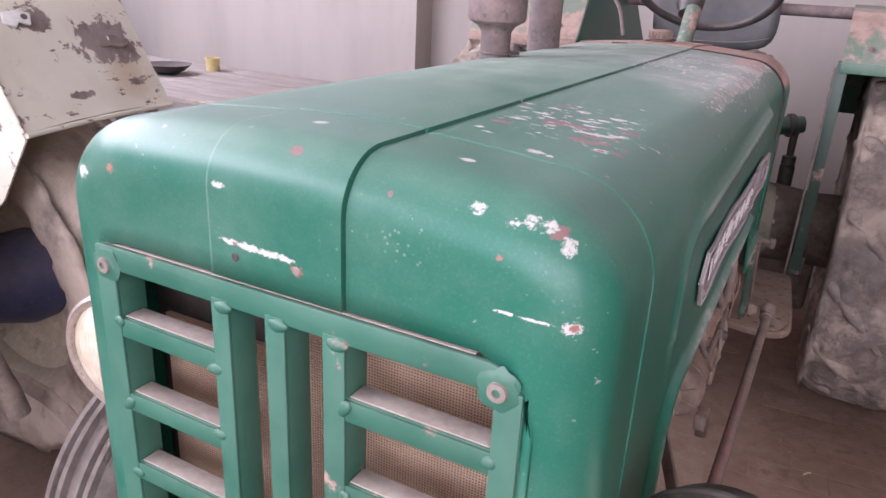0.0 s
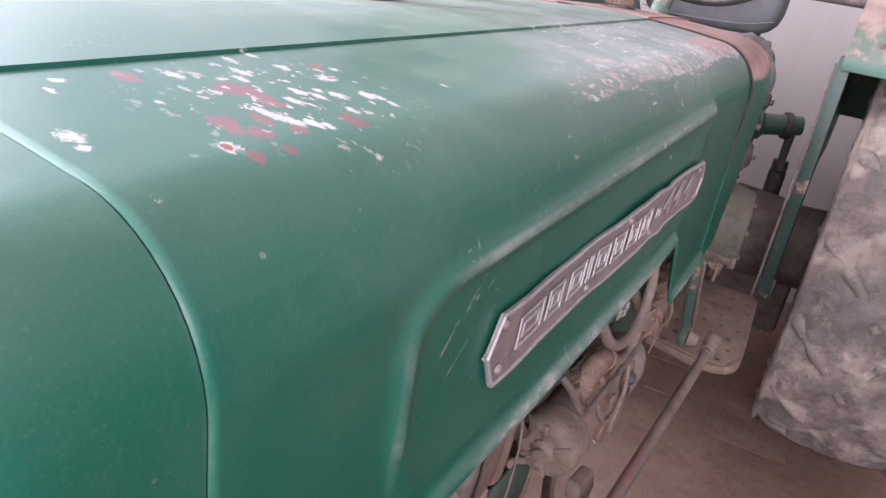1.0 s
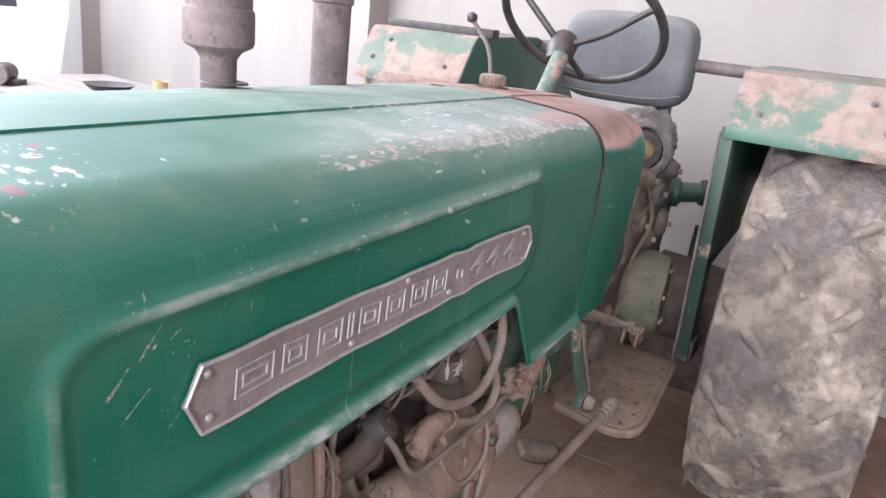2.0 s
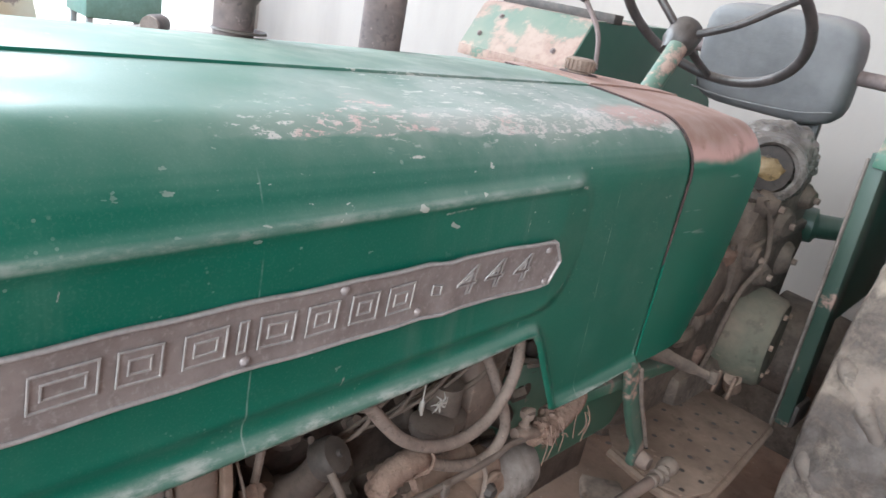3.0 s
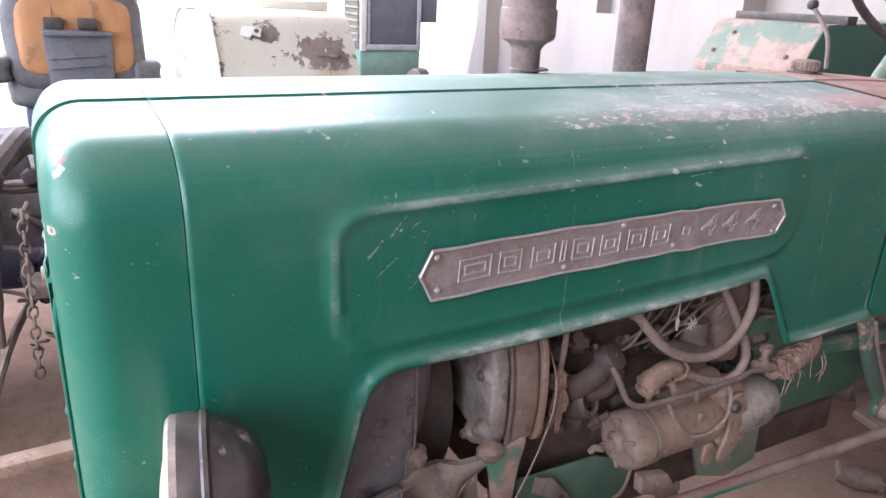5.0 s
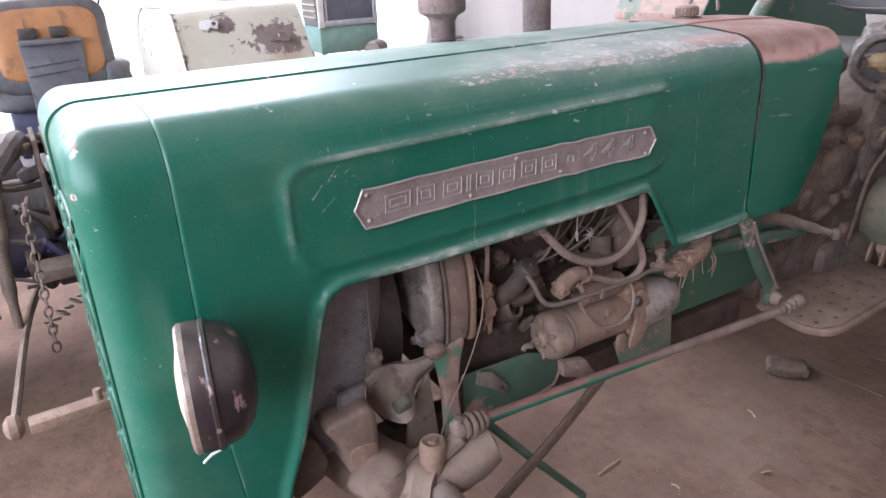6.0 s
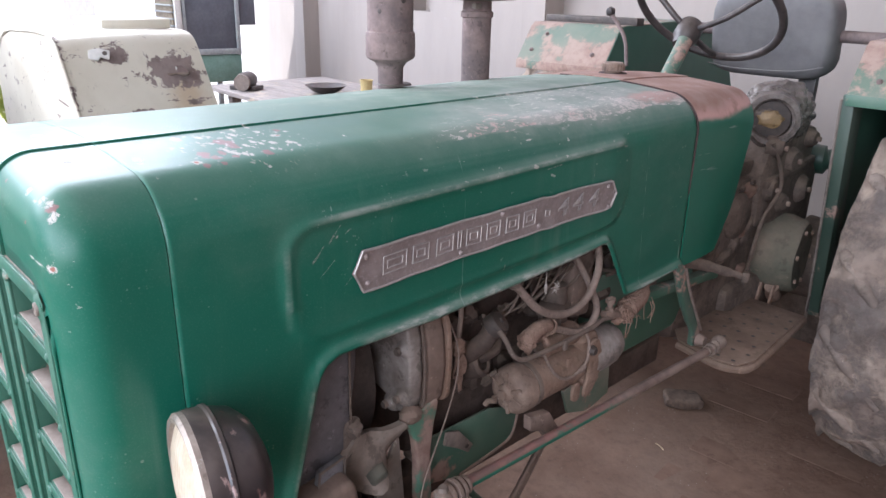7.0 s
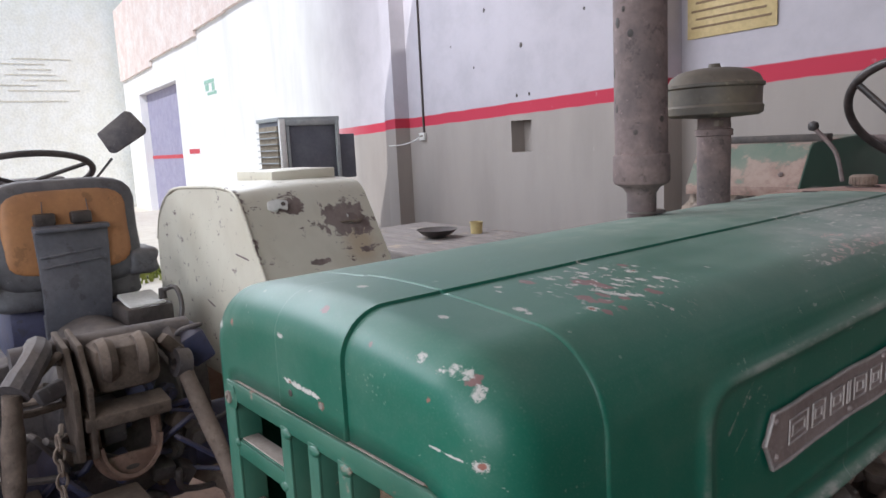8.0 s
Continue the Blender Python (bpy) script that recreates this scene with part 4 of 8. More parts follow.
def lerp_path(path, v):
    """Reads the second coordinate of a polyline at the first."""
    for (a, b), (c, d) in zip(path, path[1:]):
        if v <= c:
            return b + (d - b) * (v - a) / (c - a) if c > a else d
    return path[-1][1]


def to_path(p, path):
    best = 9
    for a, b in zip(path, path[1:]):
        ax, ay, bx, by = *a, *b
        t = max(0, min(1, ((p[0] - ax) * (bx - ax) + (p[1] - ay) * (by - ay)) / max(1e-9, (bx - ax) ** 2 + (by - ay) ** 2)))
        best = min(best, math.hypot(p[0] - ax - t * (bx - ax), p[1] - ay - t * (by - ay)))
    return best


# edge of the raised panel pressed into the flank, and the edge of the engine opening, as (y, z)
def panel_path():
    pts = [(0.268, 0.954, 0), (0.25, 0.972, 0), (0.241, 1.02, 0), (0.24, 1.075, 0), (0.25, 1.102, 0), (0.28, 1.116, 0), (0.345, 1.1185, 0), (0.55, 1.1255, 0), (0.8, 1.1315, 0), (0.98, 1.135, 0), (1.009, 1.129, 0), (1.026, 1.108, 0), (1.03, 1.04, 0), (1.018, 1.005, 0), (1.0, 0.986, 0), (0.97, 0.973, 0), (0.89, 0.966, 0), (0.545, 0.952, 0), (0.36, 0.948, 0), (0.3, 0.947, 0), (0.268, 0.954, 0)]
    return [(q.x, q.y) for q in spline(pts, 4)]


PANEL = panel_path()


def within(p, path):
    hit = False
    for a, b in zip(path, path[1:]):
        if (a[1] > p[1]) != (b[1] > p[1]) and p[0] < a[0] + (p[1] - a[1]) * (b[0] - a[0]) / (b[1] - a[1]):
            hit = not hit
    return hit


LOWER = [(0.274, 0.866), (0.281, 0.888), (0.292, 0.902), (0.312, 0.912), (0.345, 0.9135), (0.5, 0.911), (0.7, 0.919), (0.86, 0.927), (0.948, 0.935), (0.962, 0.933), (0.974, 0.92), (1.046, 0.801), (1.056, 0.796), (1.12, 0.795), (1.27, 0.803), (1.284, 0.804)]
FRONT_EDGE = [(0.30, 0.13), (0.583, 0.187), (0.663, 0.218), (0.759, 0.246), (0.866, 0.274), (1.3, 0.274)]
SEAM = [(0.30, 0.135), (0.596, 0.112), (0.699, 0.102), (0.926, 0.09), (1.3, 0.09)]
EDGE_LINE = [(b, a) for a, b in FRONT_EDGE[:-2]] + LOWER


def panel_lift(y):
    return (0.002 + 0.004 * max(0.0, min(1.0, (y - 0.25) / 0.6))) * max(0.0, min(1.0, (1.04 - y) / 0.07))


def flank(y, z):
    """How far the flank stands out, with its raised panel and rolled edge."""
    d = to_path((y, z), PANEL) if 0.21 < y < 1.06 and 0.92 < z < 1.16 else 9
    if within((y, z), PANEL):
        d = -d
    e = to_path((y, z), EDGE_LINE) if z < 1.0 else 9
    k = max(0.0, min(1.0, (0.0075 - d) / 0.015))
    lift = panel_lift(y) * k * k * (3 - 2 * k) + 0.0045 * math.exp(-(d / 0.0085) ** 2) * (1 if z > 1.0 and y < 1.0 else 0.45) * max(0.1, min(1.0, (1.025 - y) / 0.04))
    out = HW + lift + 0.011 * math.exp(-((e - 0.006) / 0.0095) ** 2)
    return out + 0.0015 * noise.noise(Vector((y * 5, z * 5, 0))) * max(0.0, min(1.0, (1.16 - z) / 0.045))


def hood_shell():
    bm = bmesh.new()
    sec = upper()
    fine = sec[:-6]
    for a, b in zip(sec[-6:], sec[-5:]):
        fine += [(a[0] + (b[0] - a[0]) * k / 4, a[1] + (b[1] - a[1]) * k / 4) for k in range(4)]
    sec = fine + [sec[-1]]
    fronts = [0.09 + (0.274 - 0.09) * u / 28 for u in range(29)]
    rears = sorted(set([0.274 + (1.284 - 0.274) * i / 200 for i in range(200)] + [p[0] for p in LOWER[1:]]))
    # over the top
    grid([[(x + (flank(y, z) - HW if x > 0.2 and z < 1.16 else 0), y, z) for x, z in sec] for y in fronts[:-1] + rears], 0, bm)
    for sgn in (1, -1):
        f = flank if sgn > 0 else (lambda y, z: HWL)
        # flank behind the front post
        rows = []
        n = 60
        for y in rears:
            zb = lerp_path(LOWER, y)
            rows.append([(sgn * (f(y, 1.115 + (zb - 1.115) * k / n)), y, 1.115 + (zb - 1.115) * k / n) for k in range(n + 1)])
        grid(rows, 0, bm)
        # front post, between the seam and the opening: the upper part shares the edge of the flank
        zs = [1.115 + (0.866 - 1.115) * k / n for k in range(n + 1)] + [0.866 + (0.30 - 0.866) * k / 70 for k in range(1, 71)]
        rows = []
        for u in range(29):
            row = []
            for k, z in enumerate(zs):
                y = lerp_path(SEAM, z) + (lerp_path(FRONT_EDGE, z) - lerp_path(SEAM, z)) * u / 28
                row.append((sgn * (f(y, z)), y, z))
            rows.append(row)
        grid(rows, 0, bm)
    bmesh.ops.remove_doubles(bm, verts=bm.verts[:], dist=0.0003)
    bmesh.ops.recalc_face_normals(bm, faces=bm.faces[:])
    return bm


def thicken(ob, t):
    mod = ob.modifiers.new("thickness", 'SOLIDIFY')
    mod.thickness, mod.offset = t, -1.0
    return ob


hood = thicken(part("hood", hood_shell(), GREEN, tractor, "green sheet-metal hood with flaked and rubbed paint", 50), 0.0025)


def nose_shell():
    """The rounded front shell with the grille's opening."""
    R, Y0, bottom = 0.05, -0.03, 0.30
    bm = bmesh.new()
    nz = 30
    side_z = [bottom + (1.115 - bottom) * k / nz for k in range(nz)]

    def ring(inset):
        up = upper(inset)
        return [(inset - HWL, z) for z in side_z] + up + [(HW - inset, z) for z in reversed(side_z)]

    rows = []
    for y in (0.0865, 0.06, 0.035):
        rows.append([(x, y if k else y, z) for k, (x, z) in enumerate(ring(0))])
    # follow the seam down the flank
    rows[0] = [(x, lerp_path(SEAM, z) - 0.0012, z) for x, z in ring(0)]
    rows.insert(0, [(x, lerp_path(SEAM, z) - 0.0006, z) for x, z in ring(0.0025)])
    rows.insert(0, [(x, lerp_path(SEAM, z) + 0.012, z) for x, z in ring(0.004)])
    for k in range(0, 11):
        a = k / 10 * math.pi / 2
        g = ring(R * (1 - math.cos(a)))
        rows.append([(x, Y0 + R - R * math.sin(a) + math.sin(a) * (0.0 if z < 1.086 else (-0.0026 - 0.0008 * (x - STRIP_L) / (STRIP_R - STRIP_L) if STRIP_L < x < STRIP_R else (0.0022 if STRIP_R <= x < STRIP_R + 0.0016 else 0.0))), z) for x, z in g])
    last = ring(R)

    def face(x, z):
        """The raised middle strip and its groove go on down the front."""
        return 0.0 if z < 1.086 else (-0.0026 - 0.0008 * (x - STRIP_L) / (STRIP_R - STRIP_L) if STRIP_L < x < STRIP_R else (0.0022 if STRIP_R <= x < STRIP_R + 0.0016 else 0.0))
    hole = []
    n = len(last)
    top = 1.087
    for i, (x, z) in enumerate(last):
        hx = x if abs(x) < 0.16 else math.copysign(min(0.246 if x > 0 else 0.213, abs(x) * 1.0 + (abs(x) - 0.16) * 0.3), x)
        hz = min(z, top)
        for cx, cz, cr, side in ((0.205, 1.0495, 0.031, 1), (-0.187, 1.062, 0.022, -1)):
            d = math.hypot(hx - cx, hz - cz)
            if (hx - cx) * side > 0 and hz > cz and d > cr:
                hx, hz = cx + (hx - cx) * cr / d, cz + (hz - cz) * cr / d
        hole.append((hx, hz))
    for f in (0.35, 0.7, 1.0):
        rows.append([(x + (hx - x) * f, Y0 + face(x, z), z + (hz - z) * f) for (x, z), (hx, hz) in zip(last, hole)])
    grid(rows, 0, bm)
    bmesh.ops.remove_doubles(bm, verts=bm.verts[:], dist=0.0004)
    bmesh.ops.recalc_face_normals(bm, faces=bm.faces[:])
    return bm


nose = thicken(part("nose_shell", nose_shell(), GREEN, tractor, "rounded green nose with white paint chips", 50), 0.003)

BOLTED = simple("dirty_zinc_bolt", (0.3, 0.26, 0.22), (0.2, 0.16, 0.14), 30, 0.6, 0.2)
for hx, hz in ((-0.028, 1.1085), (0.0372, 1.111)):
    part("screw_hole", lathe([(0, 0), (0.0032, 0), (0.004, -0.0006)], at(hx, -0.0341, hz, pose(0, 0, 0, 90)), 14), BOLTED if hx > 0 else DARK, nose)
# grille: angle-iron bars in front of a dusty mesh
corner = [(0.194 + 0.033 * math.sin(a), 1.03 + 0.033 * math.cos(a)) for a in [k * math.pi / 16 for k in range(9)]]
inner = [(0.19 + 0.014 * math.sin(a), 1.025 + 0.014 * math.cos(a)) for a in [math.pi / 2 - k * math.pi / 8 for k in range(5)]]
grille = part("grille_frame", prism([(-0.222, 1.039), (-0.222, 1.061), (-0.215, 1.063)] + corner + [(0.227, 0.99), (0.204, 0.99)] + inner, 0.006, pose(0, -0.027, 0, 90, 0, 0), 0.0015), GRILLE, tractor, "welded green angle-iron grille")
grille.matrix_local = pose(0.011, 0, 0.0195)
YB = -0.022
for name, x, w in (("upright_bar", -0.209, 0.026), ("upright_bar", -0.061, 0.02), ("upright_bar", 0.001, 0.021), ("upright_bar", 0.062, 0.022), ("upright_bar", 0.215, 0.022)):
    bm = box(w, 0.004, 0.745, (x, YB - 0.01, 0.672), 0.0012)
    box(0.004, 0.03, 0.745, (x + w / 2 - 0.002 if x < 0.2 else x - w / 2 + 0.002, YB + 0.0065, 0.672), 0.001, (0, 0, 0), bm)
    part(name, bm, GRILLE, grille)
for i in range(8):
    z = 0.978 - 0.0855 * i
    for x0, x1 in ((-0.197, -0.07), (0.072, 0.205)):
        bm = box(x1 - x0, 0.004, 0.02, ((x0 + x1) / 2, YB - 0.009, z), 0.0012)
        box(x1 - x0, 0.024, 0.004, ((x0 + x1) / 2, YB + 0.004, z + 0.009), 0.001, (0, 0, 0), bm)
        bar = part("cross_bar", bm, GRILLE, grille)
        part("dust_layer", box(x1 - x0 - 0.006, 0.021, 0.002, ((x0 + x1) / 2, YB + 0.004, z + 0.0118), 0.0008), LEDGE, bar, "brown dust lying on the bar")
for sx in (-0.207, 0.207):
    bolt = part("grille_bolt", lathe([(0, 0.001), (0.003, 0.001), (0.0035, -0.0025), (0.0075, -0.002), (0.0085, 0.001), (0.011, 0.002), (0.0115, 0.006)], at(sx, -0.036, 1.043, pose(0, 0, 0, -90)), 20), BOLTED, grille, "dirty bolt and washer")
    clod = bmesh.new()
    bmesh.ops.create_icosphere(clod, subdivisions=3, radius=1.0)
    for v in clod.verts:
        v.co *= 1 + 0.3 * noise.noise(v.co * 2.6 + Vector((sx * 9, 0, 0)))
    clod.transform(pose(sx, -0.033, 1.043) @ Matrix.Diagonal((0.0175, 0.003, 0.0165, 1)))
    part("weld", clod, GRILLE, bolt)

bead = bmesh.new()
bmesh.ops.create_icosphere(bead, subdivisions=2, radius=1.0)
for v in bead.verts:
    v.co *= 1 + 0.3 * noise.noise(v.co * 2.2)
bead = mesh_from(bead, "weld_bead")
shade(bead, 60)
bead.materials.append(GRILLE)
rng = random.Random(2)
for i in range(8):
    for x in (-0.197, -0.071, 0.073, 0.204):
        ob = new("weld_bead", bead)
        ob.parent = grille
        ob.matrix_local = pose(x, YB - 0.011, 0.978 - 0.0855 * i + rng.uniform(-0.008, 0.008), 0, rng.uniform(0, 90), 0) @ Matrix.Diagonal((0.006, 0.0035, rng.uniform(0.006, 0.011), 1))
for x in (-0.061, 0.001, 0.062):
    ob = new("weld_bead", bead)
    ob.parent = grille
    ob.matrix_local = pose(x + 0.004, YB - 0.0115, 1.038) @ Matrix.Diagonal((0.011, 0.0035, 0.006, 1))
part("ledge_dust", box(0.395, 0.008, 0.0012, (-0.012, -0.026, 1.0645), 0.0004), LEDGE, grille, "brown dust on the top bar")
# radiator core behind the grille, its top left cell torn open
bm = bmesh.new()
for x0, x1, z0, z1 in ((-0.21, -0.06, 0.3, 0.965), (-0.06, 0.207, 0.3, 1.06)):
    box(x1 - x0, 0.006, z1 - z0, ((x0 + x1) / 2, 0.035, (z0 + z1) / 2), 0, (0, 0, 0), bm)
screen = part("radiator_screen", bm, MESH, tractor, "tan dusty wire mesh before the radiator")
screen.matrix_local = pose(0.011, 0, 0.0195)
part("torn_hole", prism([(-0.012, 0.012), (0.014, 0.015), (0.013, -0.014), (0.004, -0.02), (-0.008, -0.013)], 0.001, pose(0.152, 0.0315, 1.03, 90, 0, 0), 0), DARK, screen, "dark torn hole")
part("torn_hole", prism([(-0.02, 0.004), (0.014, 0.008), (0.02, -0.004), (-0.006, -0.01)], 0.001, pose(-0.105, 0.0315, 0.84, 90, 0, 0), 0), DARK, screen, "dark torn hole")
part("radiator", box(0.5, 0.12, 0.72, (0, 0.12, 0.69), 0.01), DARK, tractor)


# nameplate on the raised panel of the flank
def nameplate():
    y0, y1, zc, h = 0.341, 0.963, 1.0302, 0.031
    rows = []
    ys = sorted(set([y0 + (y1 - y0) * i / 80 for i in range(81)] + [y0 + 0.0155 * i / 6 for i in range(7)] + [y1 - 0.0155 * i / 6 for i in range(7)]))

    def half(y):
        return min(0.0325 - 0.0035 * (y - y0) / (y1 - y0), 0.001 + (y - y0) * 2.1, 0.001 + (y1 - y) * 2.0)

    def lift(y):
        return 0.0028 + 0.003 * (y - 0.34) / 0.6 + panel_lift(y) + 0.003 * math.exp(-((y - 0.78) / 0.012) ** 2) + 0.0015 * math.sin(y * 21)

    def mid(y):
        return zc + 0.0105 * min(1.0, max(0.0, (y - 0.36) / 0.37)) - 0.003 * math.exp(-((y - 0.765) / 0.012) ** 2) * (y > 0.745) + 0.0006 * math.sin(y * 60)
    for y in ys:
        hh = half(y)
        rows.append([(HW + lift(y) + (0.0012 if abs(v) > 0.85 else 0.0), y, mid(y) + hh * v) for v in (-1, -0.93, -0.86, -0.5, 0, 0.5, 0.86, 0.93, 1)])
    bm = grid(rows, 0.002)
    return bm, mid, lift, lambda y: half(y) - 0.0015


bm, plate_mid, plate_lift, plate_half = nameplate()
nameplate_ob = part("nameplate", bm, PLATE, tractor, "dented long pressed-metal nameplate with raised characters", 40)
EDGEM = simple("bright_plate_edge", (0.43, 0.39, 0.375), (0.52, 0.48, 0.46), 40, 0.5, 0.45)


RIDGE = [(0, 0), (0.0005, 0.0014), (0.0016, 0.0014), (0.0021, 0)]
DOUBLE_RIDGE = RIDGE + [(0.0078, 0), (0.0083, 0.0013), (0.0094, 0.0013), (0.0099, 0)]


def raised_bar(y, w, hgt, ridges):
    """A plain raised outline on the nameplate, lofted inwards over its ridges."""
    bm = bmesh.new()
    rings = []
    for inset, up in ridges:
        a, b = w / 2 - inset, hgt / 2 - inset
        rings.append([bm.verts.new((HW + plate_lift(y + u) + 0.0012 + up, y + u + 0.06 * v, plate_mid(y + u) + v)) for u, v in ((-a, -b), (a, -b), (a, b), (-a, b))])
    for r, q in zip(rings, rings[1:]):
        flat = rings.index(q) == 4
        for k in range(4):
            bm.faces.new((r[k], r[(k + 1) % 4], q[(k + 1) % 4], q[k])).material_index = 1 if flat else 0
    bm.faces.new(rings[-1]).material_index = 1
    return bm


bm = bmesh.new()
for sgn in (-1, 1):
    tube([(HW + plate_lift(yy) + 0.0022, yy, plate_mid(yy) + sgn * plate_half(yy)) for yy in [0.357 + (0.95 - 0.357) * k / 40 for k in range(41)]], 0.0019, 8, 1, bm, False)
for ya, yb in ((0.3415, 0.357), (0.9655, 0.95)):
    for sgn in (-1, 1):
        tube([(HW + plate_lift(ya) + 0.002, ya, plate_mid(ya)), (HW + plate_lift(yb) + 0.0022, yb, plate_mid(yb) + sgn * plate_half(yb))], 0.0019, 6, 1, bm, False)
part("border", bm, EDGEM, nameplate_ob)
for yy, ww, ls in ((0.415, 0.046, DOUBLE_RIDGE), (0.466, 0.034, DOUBLE_RIDGE), (0.516, 0.036, DOUBLE_RIDGE), (0.547, 0.009, RIDGE), (0.578, 0.034, DOUBLE_RIDGE), (0.622, 0.032, DOUBLE_RIDGE), (0.667, 0.032, DOUBLE_RIDGE), (0.711, 0.033, DOUBLE_RIDGE), (0.76, 0.014, RIDGE)):
    mark = part("raised_mark", raised_bar(yy, ww, 0.029 if ww != 0.014 else 0.012, ls), EDGEM, nameplate_ob)
    mark.data.materials.append(PLATE)


def raised_text(body, y, size):
    cu = bpy.data.curves.new("numeral", 'FONT')
    cu.body, cu.size, cu.align_x, cu.align_y = body, size, 'CENTER', 'CENTER'
    cu.fill_mode, cu.bevel_depth, cu.bevel_resolution, cu.shear = 'NONE', 0.0011, 1, 0.18
    tmp = new("numeral", cu)
    dg = bpy.context.evaluated_depsgraph_get()
    me = bpy.data.meshes.new_from_object(tmp.evaluated_get(dg))
    bpy.data.objects.remove(tmp)
    bpy.data.curves.remove(cu)
    me.transform(pose(HW + plate_lift(y) + 0.002, y, plate_mid(y), 90, 0, 90) @ Matrix.Diagonal((1.42, 1.06, 1, 1)))
    ob = new("raised_numeral", me)
    me.materials.append(EDGEM)
    ob.parent = nameplate_ob
    return ob


for k, yy in enumerate((0.803, 0.846, 0.892)):
    raised_text("4", yy, 0.042)
for yy, zz in ((0.363, 1.052), (0.365, 1.011), (0.938, 1.058), (0.943, 1.018), (0.642, 1.061), (0.551, 1.013), (0.738, 1.02)):
    part("rivet", lathe([(0, 0.004), (0.0025, 0.0035), (0.0045, 0.0015), (0.005, 0)], at(HW + plate_lift(yy) + 0.001, yy, zz, ALONG_X), 12), PLATE, nameplate_ob)


# rear cowl over the tank
def cowl_shell():
    bm = bmesh.new()
    sec = upper(-0.002)
    low = [(0.805, 1.475), (0.908, 1.535), (1.065, 1.575), (1.13, 1.58), (1.17, 1.585), (1.3, 1.64)]
    nz = 16
    rows = []
    for k in range(26):
        u = k / 25
        row = []
        for x, z in [(-(HWL + 0.002), 0.80 + (1.115 - 0.80) * i / nz) for i in range(nz)] + sec + [((HW + 0.002), 1.115 - (1.115 - 0.80) * i / nz) for i in range(1, nz + 1)]:
            ye = lerp_path(low, z)
            y = 1.288 + (ye - 1.288) * u
            sink = 0.012 * u * u if z > 1.0 else 0.0
            taper = 1 - 0.03 * u ** 3
            row.append((x * taper, y, z - sink * (1 if z > 1.115 else 0)))
        rows.append(row)
    grid(rows, 0.003, bm)
    return bm


part("rear_cowl", cowl_shell(), COWL, tractor, "green cowl with a rust-brown bare top", 50)
bm = bmesh.new()
tube([(HW - 0.0005, 1.286, 0.98), (HW + 0.0008, 1.286, 1.05), (HW + 0.0012, 1.286, 1.11)] + [(x * 1.006, 1.286, z + 0.001) for x, z in reversed(upper()[-13:])] + [(0.1, 1.286, 1.2105)] + [(-0.1, 1.286, 1.2105)], 0.0019, 8, 2, bm)
part("rubber_strip", bm, STRIP, tractor, "rusty brown strip along the cowl joint")
cap = part("filler_cap", lathe([(0, 0.028), (0.022, 0.028), (0.026, 0.025), (0.026, 0.007), (0.021, 0.005), (0.021, 0)], at(-0.012, 1.387, 1.214), 28), CAP, tractor, "brown ribbed filler cap")
part("cap_seat", lathe([(0, 0.004), (0.034, 0.004), (0.038, 0.0)], at(-0.012, 1.387, 1.2125), 28), STRIP, cap)
for i in range(20):
    a = 2 * math.pi * i / 20
    part("rib", box(0.003, 0.0045, 0.018, (-0.012 + 0.0268 * math.cos(a), 1.387 + 0.0268 * math.sin(a), 1.23), 0.001, (0, 0, math.degrees(a))), CAP, cap)

# exhaust with its flared foot, and the air intake with its mushroom cap
exhaust = part("exhaust_pipe", lathe([(0.027, -0.03), (0.0275, 0.035), (0.035, 0.046), (0.05, 0.054), (0.053, 0.06), (0.053, 0.1), (0.052, 0.107), (0.049, 0.11), (0.0485, 0.4), (0.048, 1.0), (0.044, 1.0), (0.044, 0.9)], at(-0.178, 0.795, 1.212), 40), RUST, tractor, "rusty dark exhaust pipe with a flared foot")
part("pipe_hole", lathe([(0.0, 0.0), (0.036, 0.0), (0.038, -0.003)], at(-0.172, 0.8, 1.2135), 28), DARK, exhaust)
rng = random.Random(8)
for k in range(26):
    a, zz = rng.uniform(2.6, 6.2), 1.34 + 0.022 * k
    part("rust_scale", lathe([(0, 0.0012), (0.004, 0.001), (0.006, 0)], at(-0.178, 0.795, zz) @ pose(0, 0, 0, 0, 0, math.degrees(a)) @ pose(0.0486, 0, 0, 0, 90) @ Matrix.Diagonal((rng.uniform(0.8, 2.2), rng.uniform(0.6, 1.2), 1, 1)), 8), DARK, exhaust)
intake = part("air_intake", lathe([(0.034, -0.02), (0.0345, 0.13), (0.033, 0.19), (0.03, 0.19)], at(-0.188, 1.066, 1.21), 32), RUST, tractor, "dark rusty air intake pipe")
part("stem_collar", lathe([(0.034, 0), (0.0385, 0.002), (0.0385, 0.014), (0.034, 0.016)], at(-0.188, 1.066, 1.345), 28), RUST, intake)
part("intake_cap", lathe([(0.034, 0.0), (0.092, 0.003), (0.101, 0.008), (0.103, 0.022), (0.099, 0.027), (0.1, 0.06), (0.105, 0.063), (0.105, 0.069), (0.1, 0.072), (0.093, 0.085), (0.074, 0.096), (0.044, 0.102), (0.014, 0.104), (0.012, 0.112), (0, 0.113)], at(-0.188, 1.066, 1.383) @ Matrix.Diagonal((0.95, 0.95, 1, 1)), 44),
     simple("olive_grey_cleaner_paint", (0.085, 0.075, 0.062), (0.15, 0.125, 0.085), 9, 0.55, 0.0, 0.3), intake, "olive-grey dented air cleaner cap")
part("clamp_tab", box(0.012, 0.02, 0.012, (-0.16, 1.036, 1.372), 0.002), GREY, intake)

